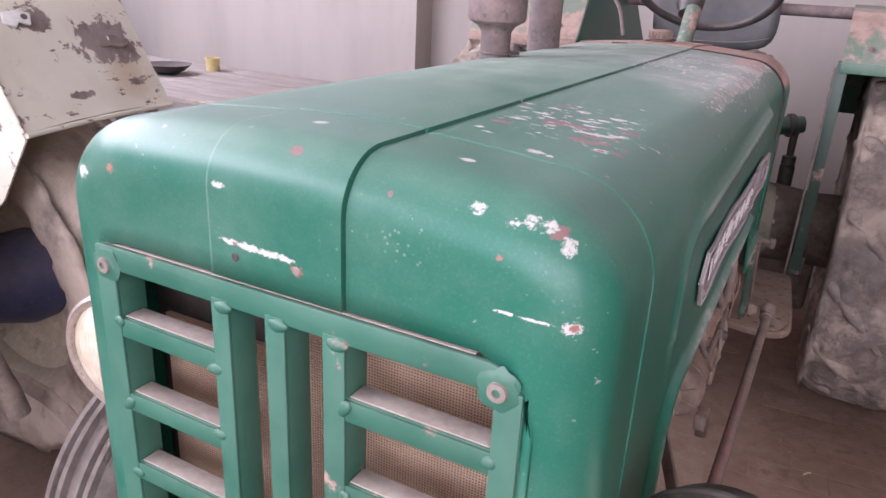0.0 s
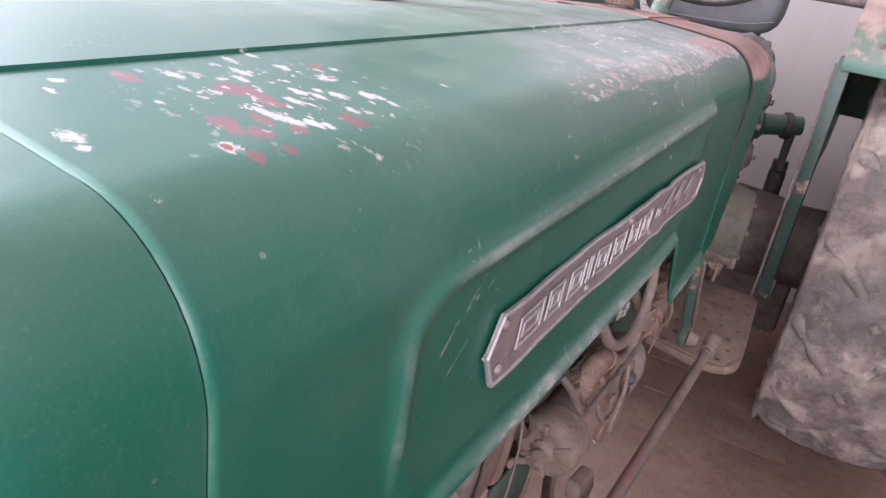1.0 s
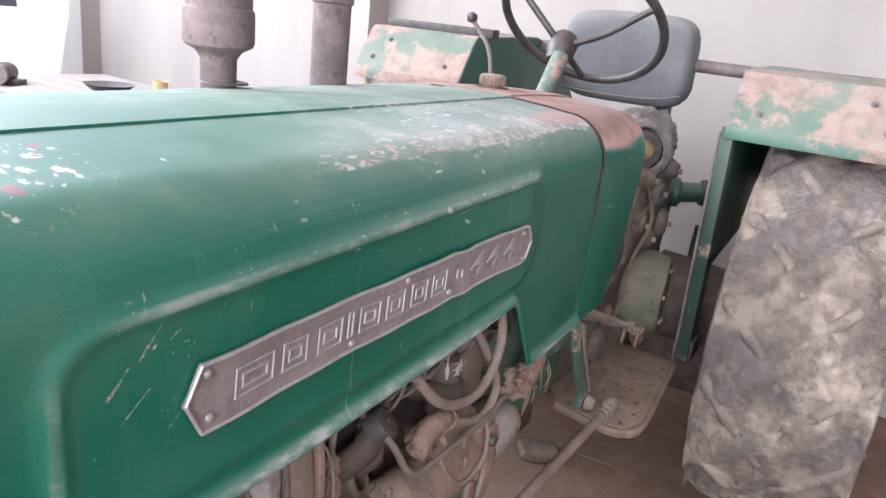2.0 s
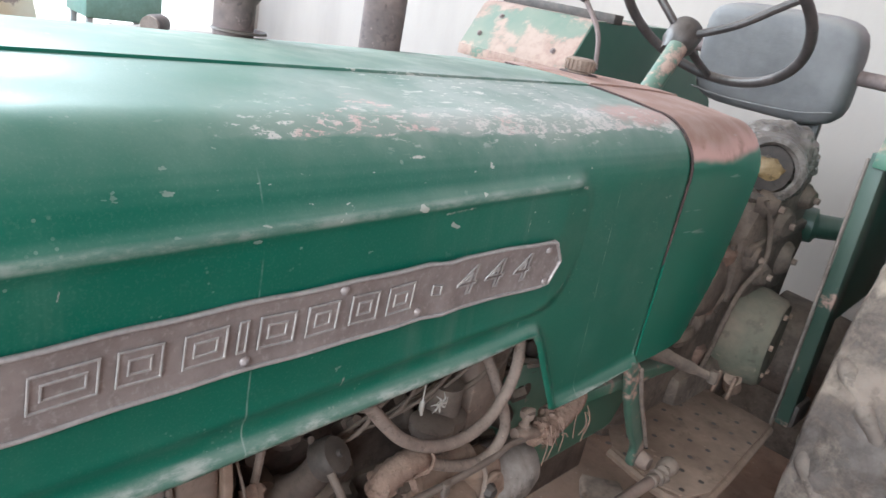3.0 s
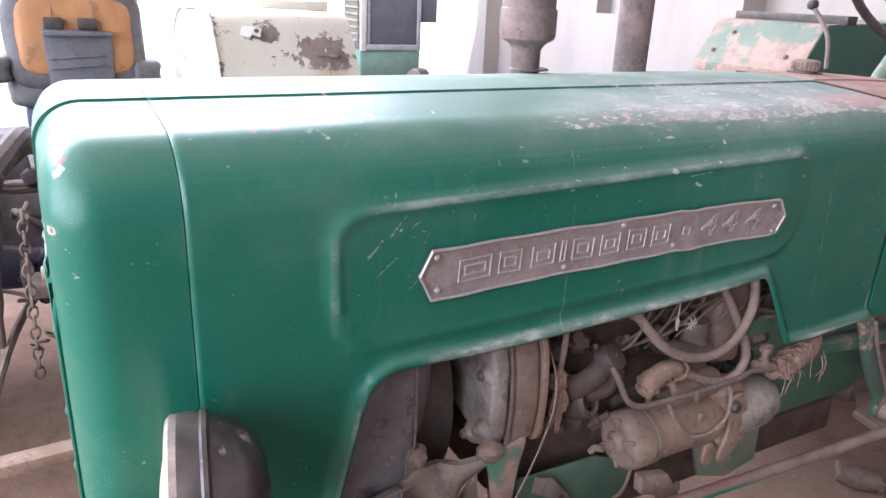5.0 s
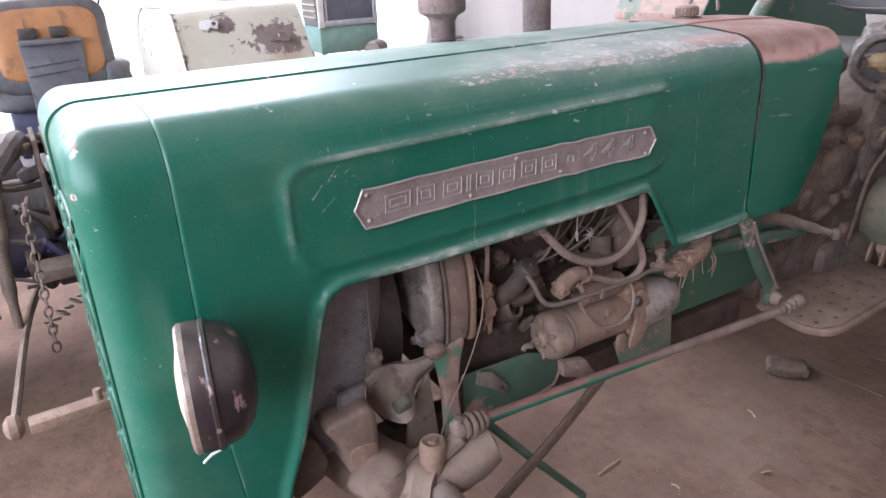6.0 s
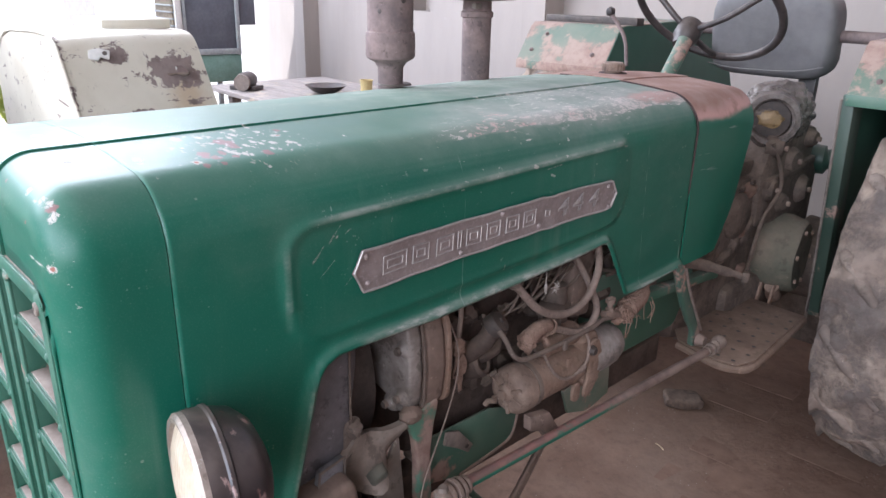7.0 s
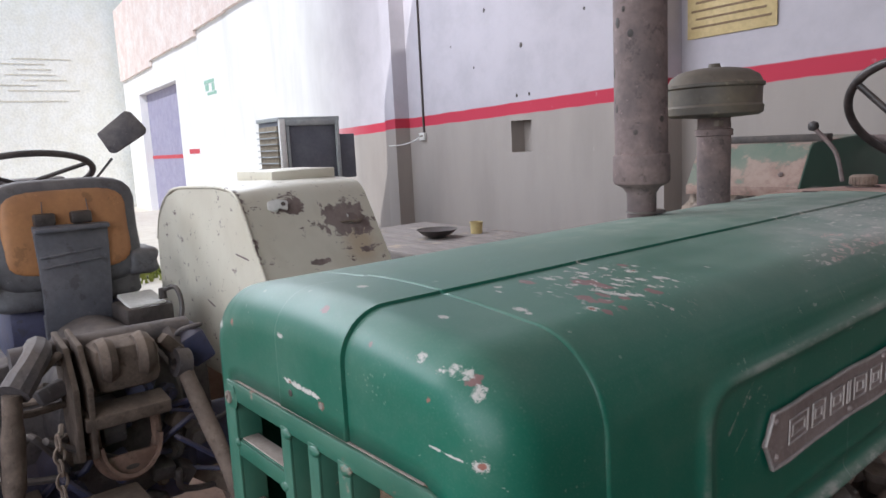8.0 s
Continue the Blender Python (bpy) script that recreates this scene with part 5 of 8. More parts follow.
# headlamps on the nose's flanks
def headlamp(sx):
    m = at(0.383 if sx > 0 else -0.352, 0.052 if sx > 0 else 0.085, 0.874 if sx > 0 else 0.86, pose(0, 0, 0, -90, 0, -sx * 10)) @ Matrix.Diagonal((1, 1, 0.82, 1))
    lamp = part("headlamp", lathe([(0.078, -0.006), (0.086, -0.002), (0.0875, 0.01), (0.0865, 0.026), (0.0885, 0.029), (0.0885, 0.034), (0.085, 0.037), (0.078, 0.065), (0.062, 0.085), (0.035, 0.098), (0, 0.102)], m, 40), LAMPBODY, tractor, "black round headlamp with chipped paint")
    part("rim", lathe([(0.074, -0.004), (0.076, -0.01), (0.082, -0.011), (0.0865, -0.006), (0.0865, 0.004)], m, 40), CHROME, lamp, "worn bright rim")
    part("lens", lathe([(0, -0.022), (0.03, -0.02), (0.055, -0.014), (0.075, -0.003)], m, 40), LENS, lamp, "dusty cream headlamp glass")
    part("bracket", box(0.1, 0.05, 0.012, (0.31 if sx > 0 else -0.295, 0.12, 0.85), 0.003), LAMPBODY, lamp)
    if sx > 0:
        part("loose_wire", tube([(0.375, 0.08, 0.792), (0.375, 0.079, 0.775), (0.372, 0.076, 0.76), (0.368, 0.062, 0.752), (0.366, 0.05, 0.742)], 0.0022, 8), WHITE, lamp, "cut pale wire")


headlamp(1)
headlamp(-1)

# engine bay behind the opening
SLATE = simple("dusty_dark_sheet", (0.14, 0.14, 0.155), (0.23, 0.225, 0.24), 9, 0.5, 0.0, 0.1)
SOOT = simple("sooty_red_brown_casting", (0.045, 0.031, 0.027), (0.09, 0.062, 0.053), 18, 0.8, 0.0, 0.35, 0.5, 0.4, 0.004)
BEIGE = simple("beige_dusty_casting", (0.27, 0.225, 0.19), (0.42, 0.36, 0.31), 9, 0.75, 0.0, 0.3, 0.35)
PINKISH = simple("pinkish_dusty_casting", (0.18, 0.125, 0.1), (0.27, 0.197, 0.16), 12, 0.8, 0.0, 0.4, 0.4)
WRAP = simple("wound_dusty_tape", (0.2, 0.125, 0.095), (0.32, 0.21, 0.16), 40, 0.9, 0.0, 0.35, 0.8, 0.3, 0.004)


def rough(bm, amount, scale, seed=0.0):
    """Pits and swells a mesh by noise."""
    for v in bm.verts:
        v.co += Vector([noise.noise(v.co * scale + Vector((seed, 7.1 * k, 3.3))) for k in range(3)]) * amount
    return bm


def lump(c, size, rot=(0, 0, 0), wild=0.25, scale=2.0, sub=3):
    """A rough rounded clod."""
    bm = bmesh.new()
    bmesh.ops.create_icosphere(bm, subdivisions=sub, radius=1.0)
    for v in bm.verts:
        v.co *= 1 + wild * noise.noise(v.co * scale + Vector(c) * 31)
    bm.transform(pose(*c, *rot) @ Matrix.Diagonal((*size, 1)))
    return bm


def ring_of(points, n=5):
    """A closed smooth outline through (a, b) points."""
    pts = [(a, b, 0) for a, b in points]
    line = spline(pts[-2:] + pts + pts[:3], n)
    return [(q.x, q.y) for q in line[2 * n:(2 + len(pts)) * n]]


def slab(outline, depth, m, r):
    """A plate with rounded rims: the outline lofted inwards at both faces."""
    n = len(outline)
    if sum(outline[k - 1][0] * outline[k][1] - outline[k][0] * outline[k - 1][1] for k in range(n)) < 0:
        outline = outline[::-1]
    ins = []
    for k in range(n):
        (ax, ay), (bx, by) = outline[k - 1], outline[(k + 1) % n]
        ln = math.hypot(bx - ax, by - ay) or 1.0
        ins.append((-(by - ay) / ln, (bx - ax) / ln))
    r = min(r, depth * 0.48)
    steps = [(r, 0), (r * 0.45, r * 0.12), (r * 0.12, r * 0.45), (0, r), (0, depth - r), (r * 0.12, depth - r * 0.45), (r * 0.45, depth - r * 0.12), (r, depth)]
    bm = bmesh.new()
    rings = [[bm.verts.new((x + i * d, y + j * d, h)) for (x, y), (i, j) in zip(outline, ins)] for d, h in steps]
    for a, b in zip(rings, rings[1:]):
        for k in range(n):
            bm.faces.new((a[k - 1], a[k], b[k], b[k - 1]))
    bm.faces.new(rings[0][::-1])
    bm.faces.new(rings[-1])
    bmesh.ops.triangulate(bm, faces=[f for f in bm.faces if len(f.verts) > 4])
    bmesh.ops.recalc_face_normals(bm, faces=bm.faces[:])
    bm.transform(m)
    return bm


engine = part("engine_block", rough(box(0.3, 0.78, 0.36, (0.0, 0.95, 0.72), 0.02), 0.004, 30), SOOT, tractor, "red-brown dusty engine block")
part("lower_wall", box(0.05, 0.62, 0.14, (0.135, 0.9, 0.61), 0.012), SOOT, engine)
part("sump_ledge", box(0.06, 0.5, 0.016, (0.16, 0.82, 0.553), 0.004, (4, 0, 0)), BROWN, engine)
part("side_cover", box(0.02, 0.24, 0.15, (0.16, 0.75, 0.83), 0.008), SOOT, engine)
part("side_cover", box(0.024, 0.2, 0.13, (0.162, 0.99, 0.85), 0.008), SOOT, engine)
rng = random.Random(5)
for i in range(64):
    y, z = rng.uniform(0.6, 1.16), rng.uniform(0.66, 0.92)
    k = rng.random()
    x = 0.17 + rng.uniform(-0.008, 0.022)
    if k < 0.35:
        t = rng.uniform(0.5, 1.1)
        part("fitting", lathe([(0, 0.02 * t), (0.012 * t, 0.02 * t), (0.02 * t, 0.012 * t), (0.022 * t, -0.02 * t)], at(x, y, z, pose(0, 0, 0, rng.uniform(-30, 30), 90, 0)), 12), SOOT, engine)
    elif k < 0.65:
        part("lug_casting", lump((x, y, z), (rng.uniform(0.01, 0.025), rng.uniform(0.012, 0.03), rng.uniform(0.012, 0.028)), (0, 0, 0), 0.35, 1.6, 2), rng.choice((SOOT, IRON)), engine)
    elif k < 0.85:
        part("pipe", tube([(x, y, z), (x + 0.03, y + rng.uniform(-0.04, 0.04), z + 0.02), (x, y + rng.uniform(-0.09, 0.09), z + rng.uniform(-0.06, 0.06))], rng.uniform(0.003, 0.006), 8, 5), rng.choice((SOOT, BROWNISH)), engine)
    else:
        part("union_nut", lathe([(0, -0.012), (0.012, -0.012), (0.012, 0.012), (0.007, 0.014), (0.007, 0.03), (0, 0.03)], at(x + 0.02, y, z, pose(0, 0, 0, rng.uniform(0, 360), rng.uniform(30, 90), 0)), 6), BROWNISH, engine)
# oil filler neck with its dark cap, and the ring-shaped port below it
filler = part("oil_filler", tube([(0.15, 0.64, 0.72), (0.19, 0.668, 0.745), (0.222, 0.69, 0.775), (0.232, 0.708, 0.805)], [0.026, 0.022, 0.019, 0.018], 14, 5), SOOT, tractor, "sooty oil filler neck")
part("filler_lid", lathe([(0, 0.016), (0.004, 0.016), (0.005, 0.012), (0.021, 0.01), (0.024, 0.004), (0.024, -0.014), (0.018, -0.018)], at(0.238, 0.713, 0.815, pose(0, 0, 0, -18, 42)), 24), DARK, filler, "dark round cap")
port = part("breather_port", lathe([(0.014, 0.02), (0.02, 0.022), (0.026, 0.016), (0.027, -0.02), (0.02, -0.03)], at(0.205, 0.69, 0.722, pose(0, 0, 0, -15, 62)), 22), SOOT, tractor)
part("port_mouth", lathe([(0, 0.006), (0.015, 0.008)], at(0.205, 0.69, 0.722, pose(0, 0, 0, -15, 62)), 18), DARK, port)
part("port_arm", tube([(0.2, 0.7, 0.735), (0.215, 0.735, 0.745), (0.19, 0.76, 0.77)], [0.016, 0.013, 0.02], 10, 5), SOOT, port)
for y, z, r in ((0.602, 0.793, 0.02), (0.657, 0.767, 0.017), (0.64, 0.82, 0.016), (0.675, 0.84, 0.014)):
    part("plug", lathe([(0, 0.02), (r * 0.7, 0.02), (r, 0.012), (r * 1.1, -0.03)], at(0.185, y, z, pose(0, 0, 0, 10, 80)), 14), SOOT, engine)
# timing cover: a lobed face towards the nose, a ragged gasket and a deeper rear half
outline = ring_of([(0.206, 0.895), (0.232, 0.862), (0.24, 0.8), (0.238, 0.745), (0.232, 0.712), (0.205, 0.7), (0.172, 0.72), (0.11, 0.738), (0.05, 0.78), (0.03, 0.86), (0.06, 0.93), (0.14, 0.945)])
cover = part("timing_cover", rough(slab(outline, 0.03, pose(0, 0.525, 0, 90, 0, 0), 0.007), 0.0025, 26), PALE, tractor, "pale scuffed aluminium timing cover")
bm = bmesh.new()
edge_line = [(0.1 + (x - 0.1) * 1.025, 0.82 + (z - 0.82) * 1.02) for x, z in outline]
tube([(x, 0.5255 + 0.0016 * noise.noise(Vector((x * 60, z * 60, 0))), z + 0.001 * noise.noise(Vector((x * 90, z * 90, 5)))) for x, z in edge_line + edge_line[:1]], 0.0034, 8, 1, bm, False)
part("gasket", bm, BROWN, cover, "ragged brown gasket")
part("rear_half", rough(slab([(0.1 + (x - 0.1) * 1.03, z) for x, z in outline], 0.05, pose(0, 0.578, 0, 90, 0, 0), 0.012), 0.003, 22), PINKISH, cover)
part("rear_flange", slab([(0.1 + (x - 0.1) * 1.06, 0.82 + (z - 0.82) * 1.03) for x, z in outline], 0.01, pose(0, 0.587, 0, 90, 0, 0), 0.002), TAN, cover)
for x, z in ((0.226, 0.829), (0.222, 0.735), (0.19, 0.71), (0.2, 0.893)):
    boss = part("cover_boss", lathe([(0, -0.012), (0.008, -0.011), (0.011, -0.006), (0.017, -0.002), (0.02, 0.006)], at(x - 0.004, 0.4965, z, pose(0, 0, 0, -90)), 14), PALE, cover)
    part("bolt", lathe([(0, -0.018), (0.0065, -0.018), (0.008, -0.014), (0.008, -0.01)], at(x - 0.004, 0.4965, z, pose(0, 0, 0, -90)), 6), GREY, boss)
# dark sheets added to close off the bay, standing in for its shade
part("added_far_sheet", box(0.012, 0.42, 0.5, (-0.2, 0.5, 0.7), 0.003), DARK, tractor)
part("added_back_sheet", box(0.3, 0.012, 0.5, (0.0, 0.45, 0.74), 0.003), DARK, tractor)
# starter motor lying along the block: end cap, body, fork and nose housing
SM = at(0.24, 0, 0.652, ALONG_Y)
starter = part("starter_motor", lathe([(0.0465, 0.785), (0.0468, 0.79), (0.0465, 0.86), (0.047, 0.94), (0.044, 0.955), (0, 0.955)], SM, 36), TAN, tractor, "tan dust-coated starter motor")
part("end_cap", lathe([(0, 0.744), (0.016, 0.744), (0.02, 0.748), (0.03, 0.746), (0.041, 0.75), (0.048, 0.758), (0.0505, 0.768), (0.0505, 0.79), (0.047, 0.793)], SM, 36), CAP, starter, "paler bell-shaped end cap")
for a in (0.5, 1.6, 2.7, 3.8, 4.9, 6.0):
    part("cap_rib", box(0.03, 0.007, 0.009, (0.24 + 0.03 * math.cos(a), 0.747, 0.652 + 0.03 * math.sin(a)), 0.003, (0, -math.degrees(a), 0)), CAP, starter)
part("cap_nut", lathe([(0, 0.732), (0.01, 0.732), (0.011, 0.738), (0.018, 0.742), (0.02, 0.748)], SM, 12), CAP, starter)
part("cap_pin", tube([(0.222, 0.738, 0.63), (0.205, 0.735, 0.622), (0.2, 0.73, 0.612)], 0.006, 8), CAP, starter)
part("band", lathe([(0.0475, 0.0), (0.05, 0.001), (0.05, 0.011), (0.0475, 0.012)], at(0.24, 0.795, 0.652, ALONG_Y), 36), BROWN, starter)
part("body_tab", box(0.006, 0.014, 0.02, (0.287, 0.885, 0.69), 0.003), TAN, starter)
fork = [(0.94, 0.71), (0.975, 0.727), (1.0, 0.718), (1.018, 0.67), (1.015, 0.625), (0.99, 0.59), (0.965, 0.594), (0.95, 0.62), (0.955, 0.67)]
part("fork_housing", rough(slab(ring_of(fork), 0.05, pose(0.228, 0, 0, 90, 0, 90), 0.014), 0.004, 24), TAN, starter)
part("fork_flange", slab(ring_of([(0.955, 0.7), (0.985, 0.712), (1.005, 0.67), (1.0, 0.62), (0.975, 0.582), (0.95, 0.585), (0.962, 0.64)]), 0.008, pose(0.279, 0, 0, 90, 0, 90), 0.003), TAN, starter)
part("flange_lug", slab(ring_of([(0.925, 0.612), (0.945, 0.615), (0.948, 0.585), (0.94, 0.572), (0.924, 0.58)]), 0.008, pose(0.27, 0, 0, 90, 0, 90), 0.002), TAN, starter)
part("fork_bolt", lathe([(0, 0.012), (0.008, 0.011), (0.011, 0.006), (0.012, 0)], at(0.287, 0.962, 0.692, ALONG_X), 8), DARK, starter)
part("nose_housing", rough(lathe([(0.05, 0.99), (0.052, 1.0), (0.052, 1.05), (0.05, 1.075), (0.043, 1.1), (0.03, 1.116), (0.012, 1.124), (0, 1.125)], SM, 32), 0.0015, 40), PALE, starter, "scuffed pale nose housing")
part("solenoid", lathe([(0, 0), (0.02, 0.0), (0.026, 0.004), (0.027, 0.05), (0.0255, 0.052), (0.0255, 0.1), (0.02, 0.112), (0, 0.114)], at(0.245, 0.84, 0.727, pose(0, 0, 0, -90)), 22), TAN, starter)
part("solenoid_nut", lathe([(0, -0.016), (0.007, -0.016), (0.009, -0.01), (0.012, 0)], at(0.245, 0.838, 0.727, pose(0, 0, 0, -90)), 6), BROWN, starter)
part("cable", tube([(0.278, 0.81, 0.732), (0.287, 0.832, 0.69), (0.29, 0.868, 0.66), (0.29, 0.913, 0.657), (0.289, 0.947, 0.676), (0.283, 0.955, 0.715), (0.272, 0.948, 0.742)], 0.0034, 8), HOSE, starter, "pale thin cable looped round the starter")
part("cable_lug", lump((0.29, 0.93, 0.66), (0.006, 0.012, 0.007), (20, 0, 0)), HOSE, starter)
# hoses and pipes
part("fuel_hose", tube([(0.272, 0.722, 0.9), (0.28, 0.742, 0.875), (0.284, 0.771, 0.846), (0.286, 0.814, 0.821), (0.286, 0.863, 0.808), (0.286, 0.908, 0.812), (0.284, 0.945, 0.835), (0.276, 0.975, 0.88), (0.255, 0.99, 0.935)], 0.0078, 14), HOSE, tractor, "pale dusty rubber hose")
part("hose_end", lathe([(0, 0), (0.0125, 0), (0.0135, 0.006), (0.0135, 0.02), (0.011, 0.026), (0, 0.026)], at(0.2735, 0.716, 0.906, pose(0, 0, 0, 40, 0, 0)), 16), GREY, tractor, "crimped hose end")
part("hose_hook", tube([(0.27, 0.705, 0.908), (0.274, 0.708, 0.922), (0.276, 0.722, 0.924), (0.275, 0.732, 0.914)], 0.0026, 8), GREY, tractor)
part("lower_hose", tube([(0.22, 0.955, 0.9), (0.25, 0.968, 0.85), (0.272, 0.985, 0.79), (0.276, 0.976, 0.757), (0.278, 0.941, 0.744), (0.278, 0.893, 0.755), (0.276, 0.846, 0.776), (0.272, 0.812, 0.79)], 0.0075, 14), HOSE, tractor, "tan dusty hose")
wound = part("wound_joint", tube([(0.27, 0.835, 0.781), (0.272, 0.812, 0.792), (0.268, 0.79, 0.784), (0.262, 0.778, 0.768), (0.255, 0.772, 0.752)], [0.012, 0.015, 0.0165, 0.017, 0.014], 14, 6), WRAP, tractor, "hose joint wound with dusty tape")
for k in range(7):
    a = k / 6
    c = Vector((0.27 - 0.014 * a, 0.832 - 0.055 * a, 0.785 - 0.024 * a * a))
    part("tape_turn", tube([c + Vector((0.0165 * math.cos(b), 0.004 * math.sin(b * 2 + k), 0.0165 * math.sin(b))) for b in [q * math.pi / 6 for q in range(13)]], 0.0026, 6, 1), WRAP, wound)
part("loose_tape", tube([(0.262, 0.775, 0.76), (0.272, 0.768, 0.748), (0.275, 0.775, 0.735), (0.27, 0.79, 0.73)], [0.006, 0.005, 0.004, 0.002], 6, 5, None, True, 0.4), WRAP, wound)
part("loose_tape", tube([(0.268, 0.812, 0.775), (0.28, 0.815, 0.757), (0.278, 0.82, 0.745)], [0.005, 0.005, 0.002], 6, 5, None, True, 0.4), WRAP, wound)
part("tape_lump", lump((0.262, 0.775, 0.765), (0.017, 0.016, 0.02), (0, 0, 0), 0.5, 2.4), WRAP, wound)
part("fuel_pipe", tube([(0.255, 0.7, 0.81), (0.27, 0.703, 0.795), (0.284, 0.712, 0.766), (0.287, 0.737, 0.75), (0.287, 0.776, 0.746), (0.287, 0.858, 0.744), (0.286, 0.95, 0.746), (0.28, 1.0, 0.748), (0.276, 1.04, 0.74)], 0.005, 10), BROWN, tractor, "brown fuel pipe over the starter")
part("pipe_clip", box(0.008, 0.012, 0.022, (0.291, 0.862, 0.74), 0.003), BROWN, tractor)
tee = part("tee_valve", tube([(0.27, 1.02, 0.752), (0.27, 1.05, 0.743), (0.268, 1.085, 0.73)], [0.008, 0.011, 0.009], 12, 4), PINKISH, tractor, "dusty brass tee valve")
part("valve_stem", lathe([(0.009, 0), (0.009, 0.018), (0.006, 0.02), (0.006, 0.03), (0.011, 0.031), (0.011, 0.04), (0, 0.041)], at(0.27, 1.042, 0.742), 10), PINKISH, tee)
part("valve_handle", tube([(0.27, 1.03, 0.78), (0.27, 1.042, 0.783), (0.272, 1.052, 0.78)], 0.005, 8, 3), PINKISH, tee)
wound2 = part("wound_joint", tube([(0.266, 1.075, 0.733), (0.266, 1.11, 0.728), (0.262, 1.15, 0.735), (0.256, 1.185, 0.748), (0.245, 1.205, 0.775), (0.235, 1.21, 0.81)], [0.011, 0.015, 0.021, 0.022, 0.019, 0.012], 14, 6), WRAP, tractor, "pipe joint wound with dusty rag strips")
rng = random.Random(41)
for k in range(15):
    a = k / 14
    part("rag_fold", lump((0.268 - 0.014 * a + rng.uniform(-0.006, 0.008), 1.085 + 0.115 * a, 0.73 + 0.035 * a * a + rng.uniform(-0.012, 0.012)), (rng.uniform(0.01, 0.018), rng.uniform(0.008, 0.018), rng.uniform(0.01, 0.02)), (rng.uniform(-60, 60), rng.uniform(-40, 40), 0), 0.5, 2.6), WRAP, wound2)
for k in range(10):
    y = rng.uniform(1.08, 1.2)
    part("rag_thread", tube([(0.28, y, 0.73 + rng.uniform(-0.02, 0.02)), (0.287, y + rng.uniform(-0.01, 0.01), 0.72), (0.285, y + rng.uniform(-0.015, 0.015), 0.695 + rng.uniform(-0.02, 0.02))], 0.0011, 5, 4), WRAP, wound2)
part("pump_housing", rough(box(0.05, 0.07, 0.15, (0.2, 1.0, 0.81), 0.012), 0.003, 30), PINKISH, engine, "beige dusty pump housing")
part("pump_lid", box(0.056, 0.085, 0.014, (0.2, 1.0, 0.888), 0.004), PINKISH, engine)
part("pump_neck", lathe([(0.028, 0), (0.028, 0.03), (0.034, 0.034), (0.034, 0.046), (0.024, 0.05), (0.022, 0.09), (0, 0.09)], at(0.21, 0.925, 0.74), 20), BROWN, engine)
part("pump_neck", lathe([(0.024, 0), (0.024, 0.02), (0.03, 0.024), (0.03, 0.036), (0.02, 0.04), (0, 0.04)], at(0.225, 0.89, 0.755), 20), BROWN, engine)
wirer = random.Random(31)
for k in range(9):
    y = 0.76 + 0.03 * k
    part("thin_pipe", tube([(0.2, y - 0.05, 0.8), (0.225, y, 0.84 + wirer.uniform(-0.02, 0.02)), (0.215, y + 0.05, 0.875), (0.19, y + 0.09 + wirer.uniform(-0.02, 0.02), 0.92)], wirer.uniform(0.002, 0.0038), 8, 5), BROWNISH if k % 2 else BROWN, tractor)
part("hanging_string", tube([(0.28, 0.798, 0.915), (0.28, 0.798, 0.895), (0.282, 0.796, 0.878), (0.28, 0.8, 0.866)], [0.0012, 0.001, 0.003, 0.002], 6, 5), COTTON, tractor)
for k in range(7):
    a = k * 0.93
    part("cotton_tuft", tube([(0.28, 0.828, 0.872), (0.283, 0.828 + 0.008 * math.cos(a), 0.872 + 0.008 * math.sin(a)), (0.28, 0.828 + 0.014 * math.cos(a + 0.3), 0.872 + 0.014 * math.sin(a + 0.3))], [0.002, 0.0012, 0.0006], 6, 4), COTTON, tractor)
# a rag knotted on a stick, and a thin wire hanging over the cover
part("dipstick", tube([(0.225, 0.628, 0.9), (0.223, 0.63, 0.85), (0.22, 0.628, 0.8)], 0.0048, 8), HOSE, tractor)
knot = part("rag", lump((0.222, 0.625, 0.788), (0.012, 0.014, 0.018), (0, 0, 0), 0.4, 2.2), WRAP, tractor, "dusty rag knotted on a stick")
rng = random.Random(14)
for k in range(7):
    y = 0.614 + 0.004 * k
    part("rag_tail", tube([(0.222, 0.625, 0.785), (0.228, y, 0.76), (0.226, y + rng.uniform(-0.004, 0.006), 0.735), (0.224, y + rng.uniform(-0.004, 0.012), 0.712 - rng.uniform(0, 0.02) + (0.03 if k % 3 == 0 else 0))], [0.005, 0.0045, 0.0035, 0.002], 6, 5, None, True, 0.5), WRAP, knot)
part("thin_wire", tube([(0.225, 0.6, 0.85), (0.245, 0.602, 0.81), (0.254, 0.596, 0.765), (0.258, 0.58, 0.72), (0.262, 0.555, 0.67), (0.272, 0.52, 0.625), (0.285, 0.488, 0.59), (0.3, 0.465, 0.555), (0.315, 0.455, 0.53)], 0.0016, 6), HOSE, tractor, "thin pale wire hanging down")
# radiator side sheets, brackets and castings by the fan
side_sheet = part("radiator_side", prism([(0.24, 0.56), (0.345, 0.58), (0.36, 0.66), (0.375, 0.72), (0.378, 0.95), (0.24, 0.95)], 0.006, pose(0.222, 0, 0, 90, 0, 90), 0.002), SLATE, tractor, "dark dusty radiator side sheet")
bm = grid([[(0.222 - 0.03 * u - 0.012 * u * u, 0.378 + (lerp_path([(0.66, 0.366), (0.7, 0.384), (0.72, 0.394), (0.76, 0.416), (0.8, 0.424), (0.96, 0.43)], z) - 0.378) * u, z) for u in (0, 0.2, 0.4, 0.6, 0.8, 1.0)] for z in [0.66 + 0.29 * k / 14 for k in range(15)]], 0.004)
part("shroud_wing", bm, SLATE, side_sheet, "grey curved shroud edge")
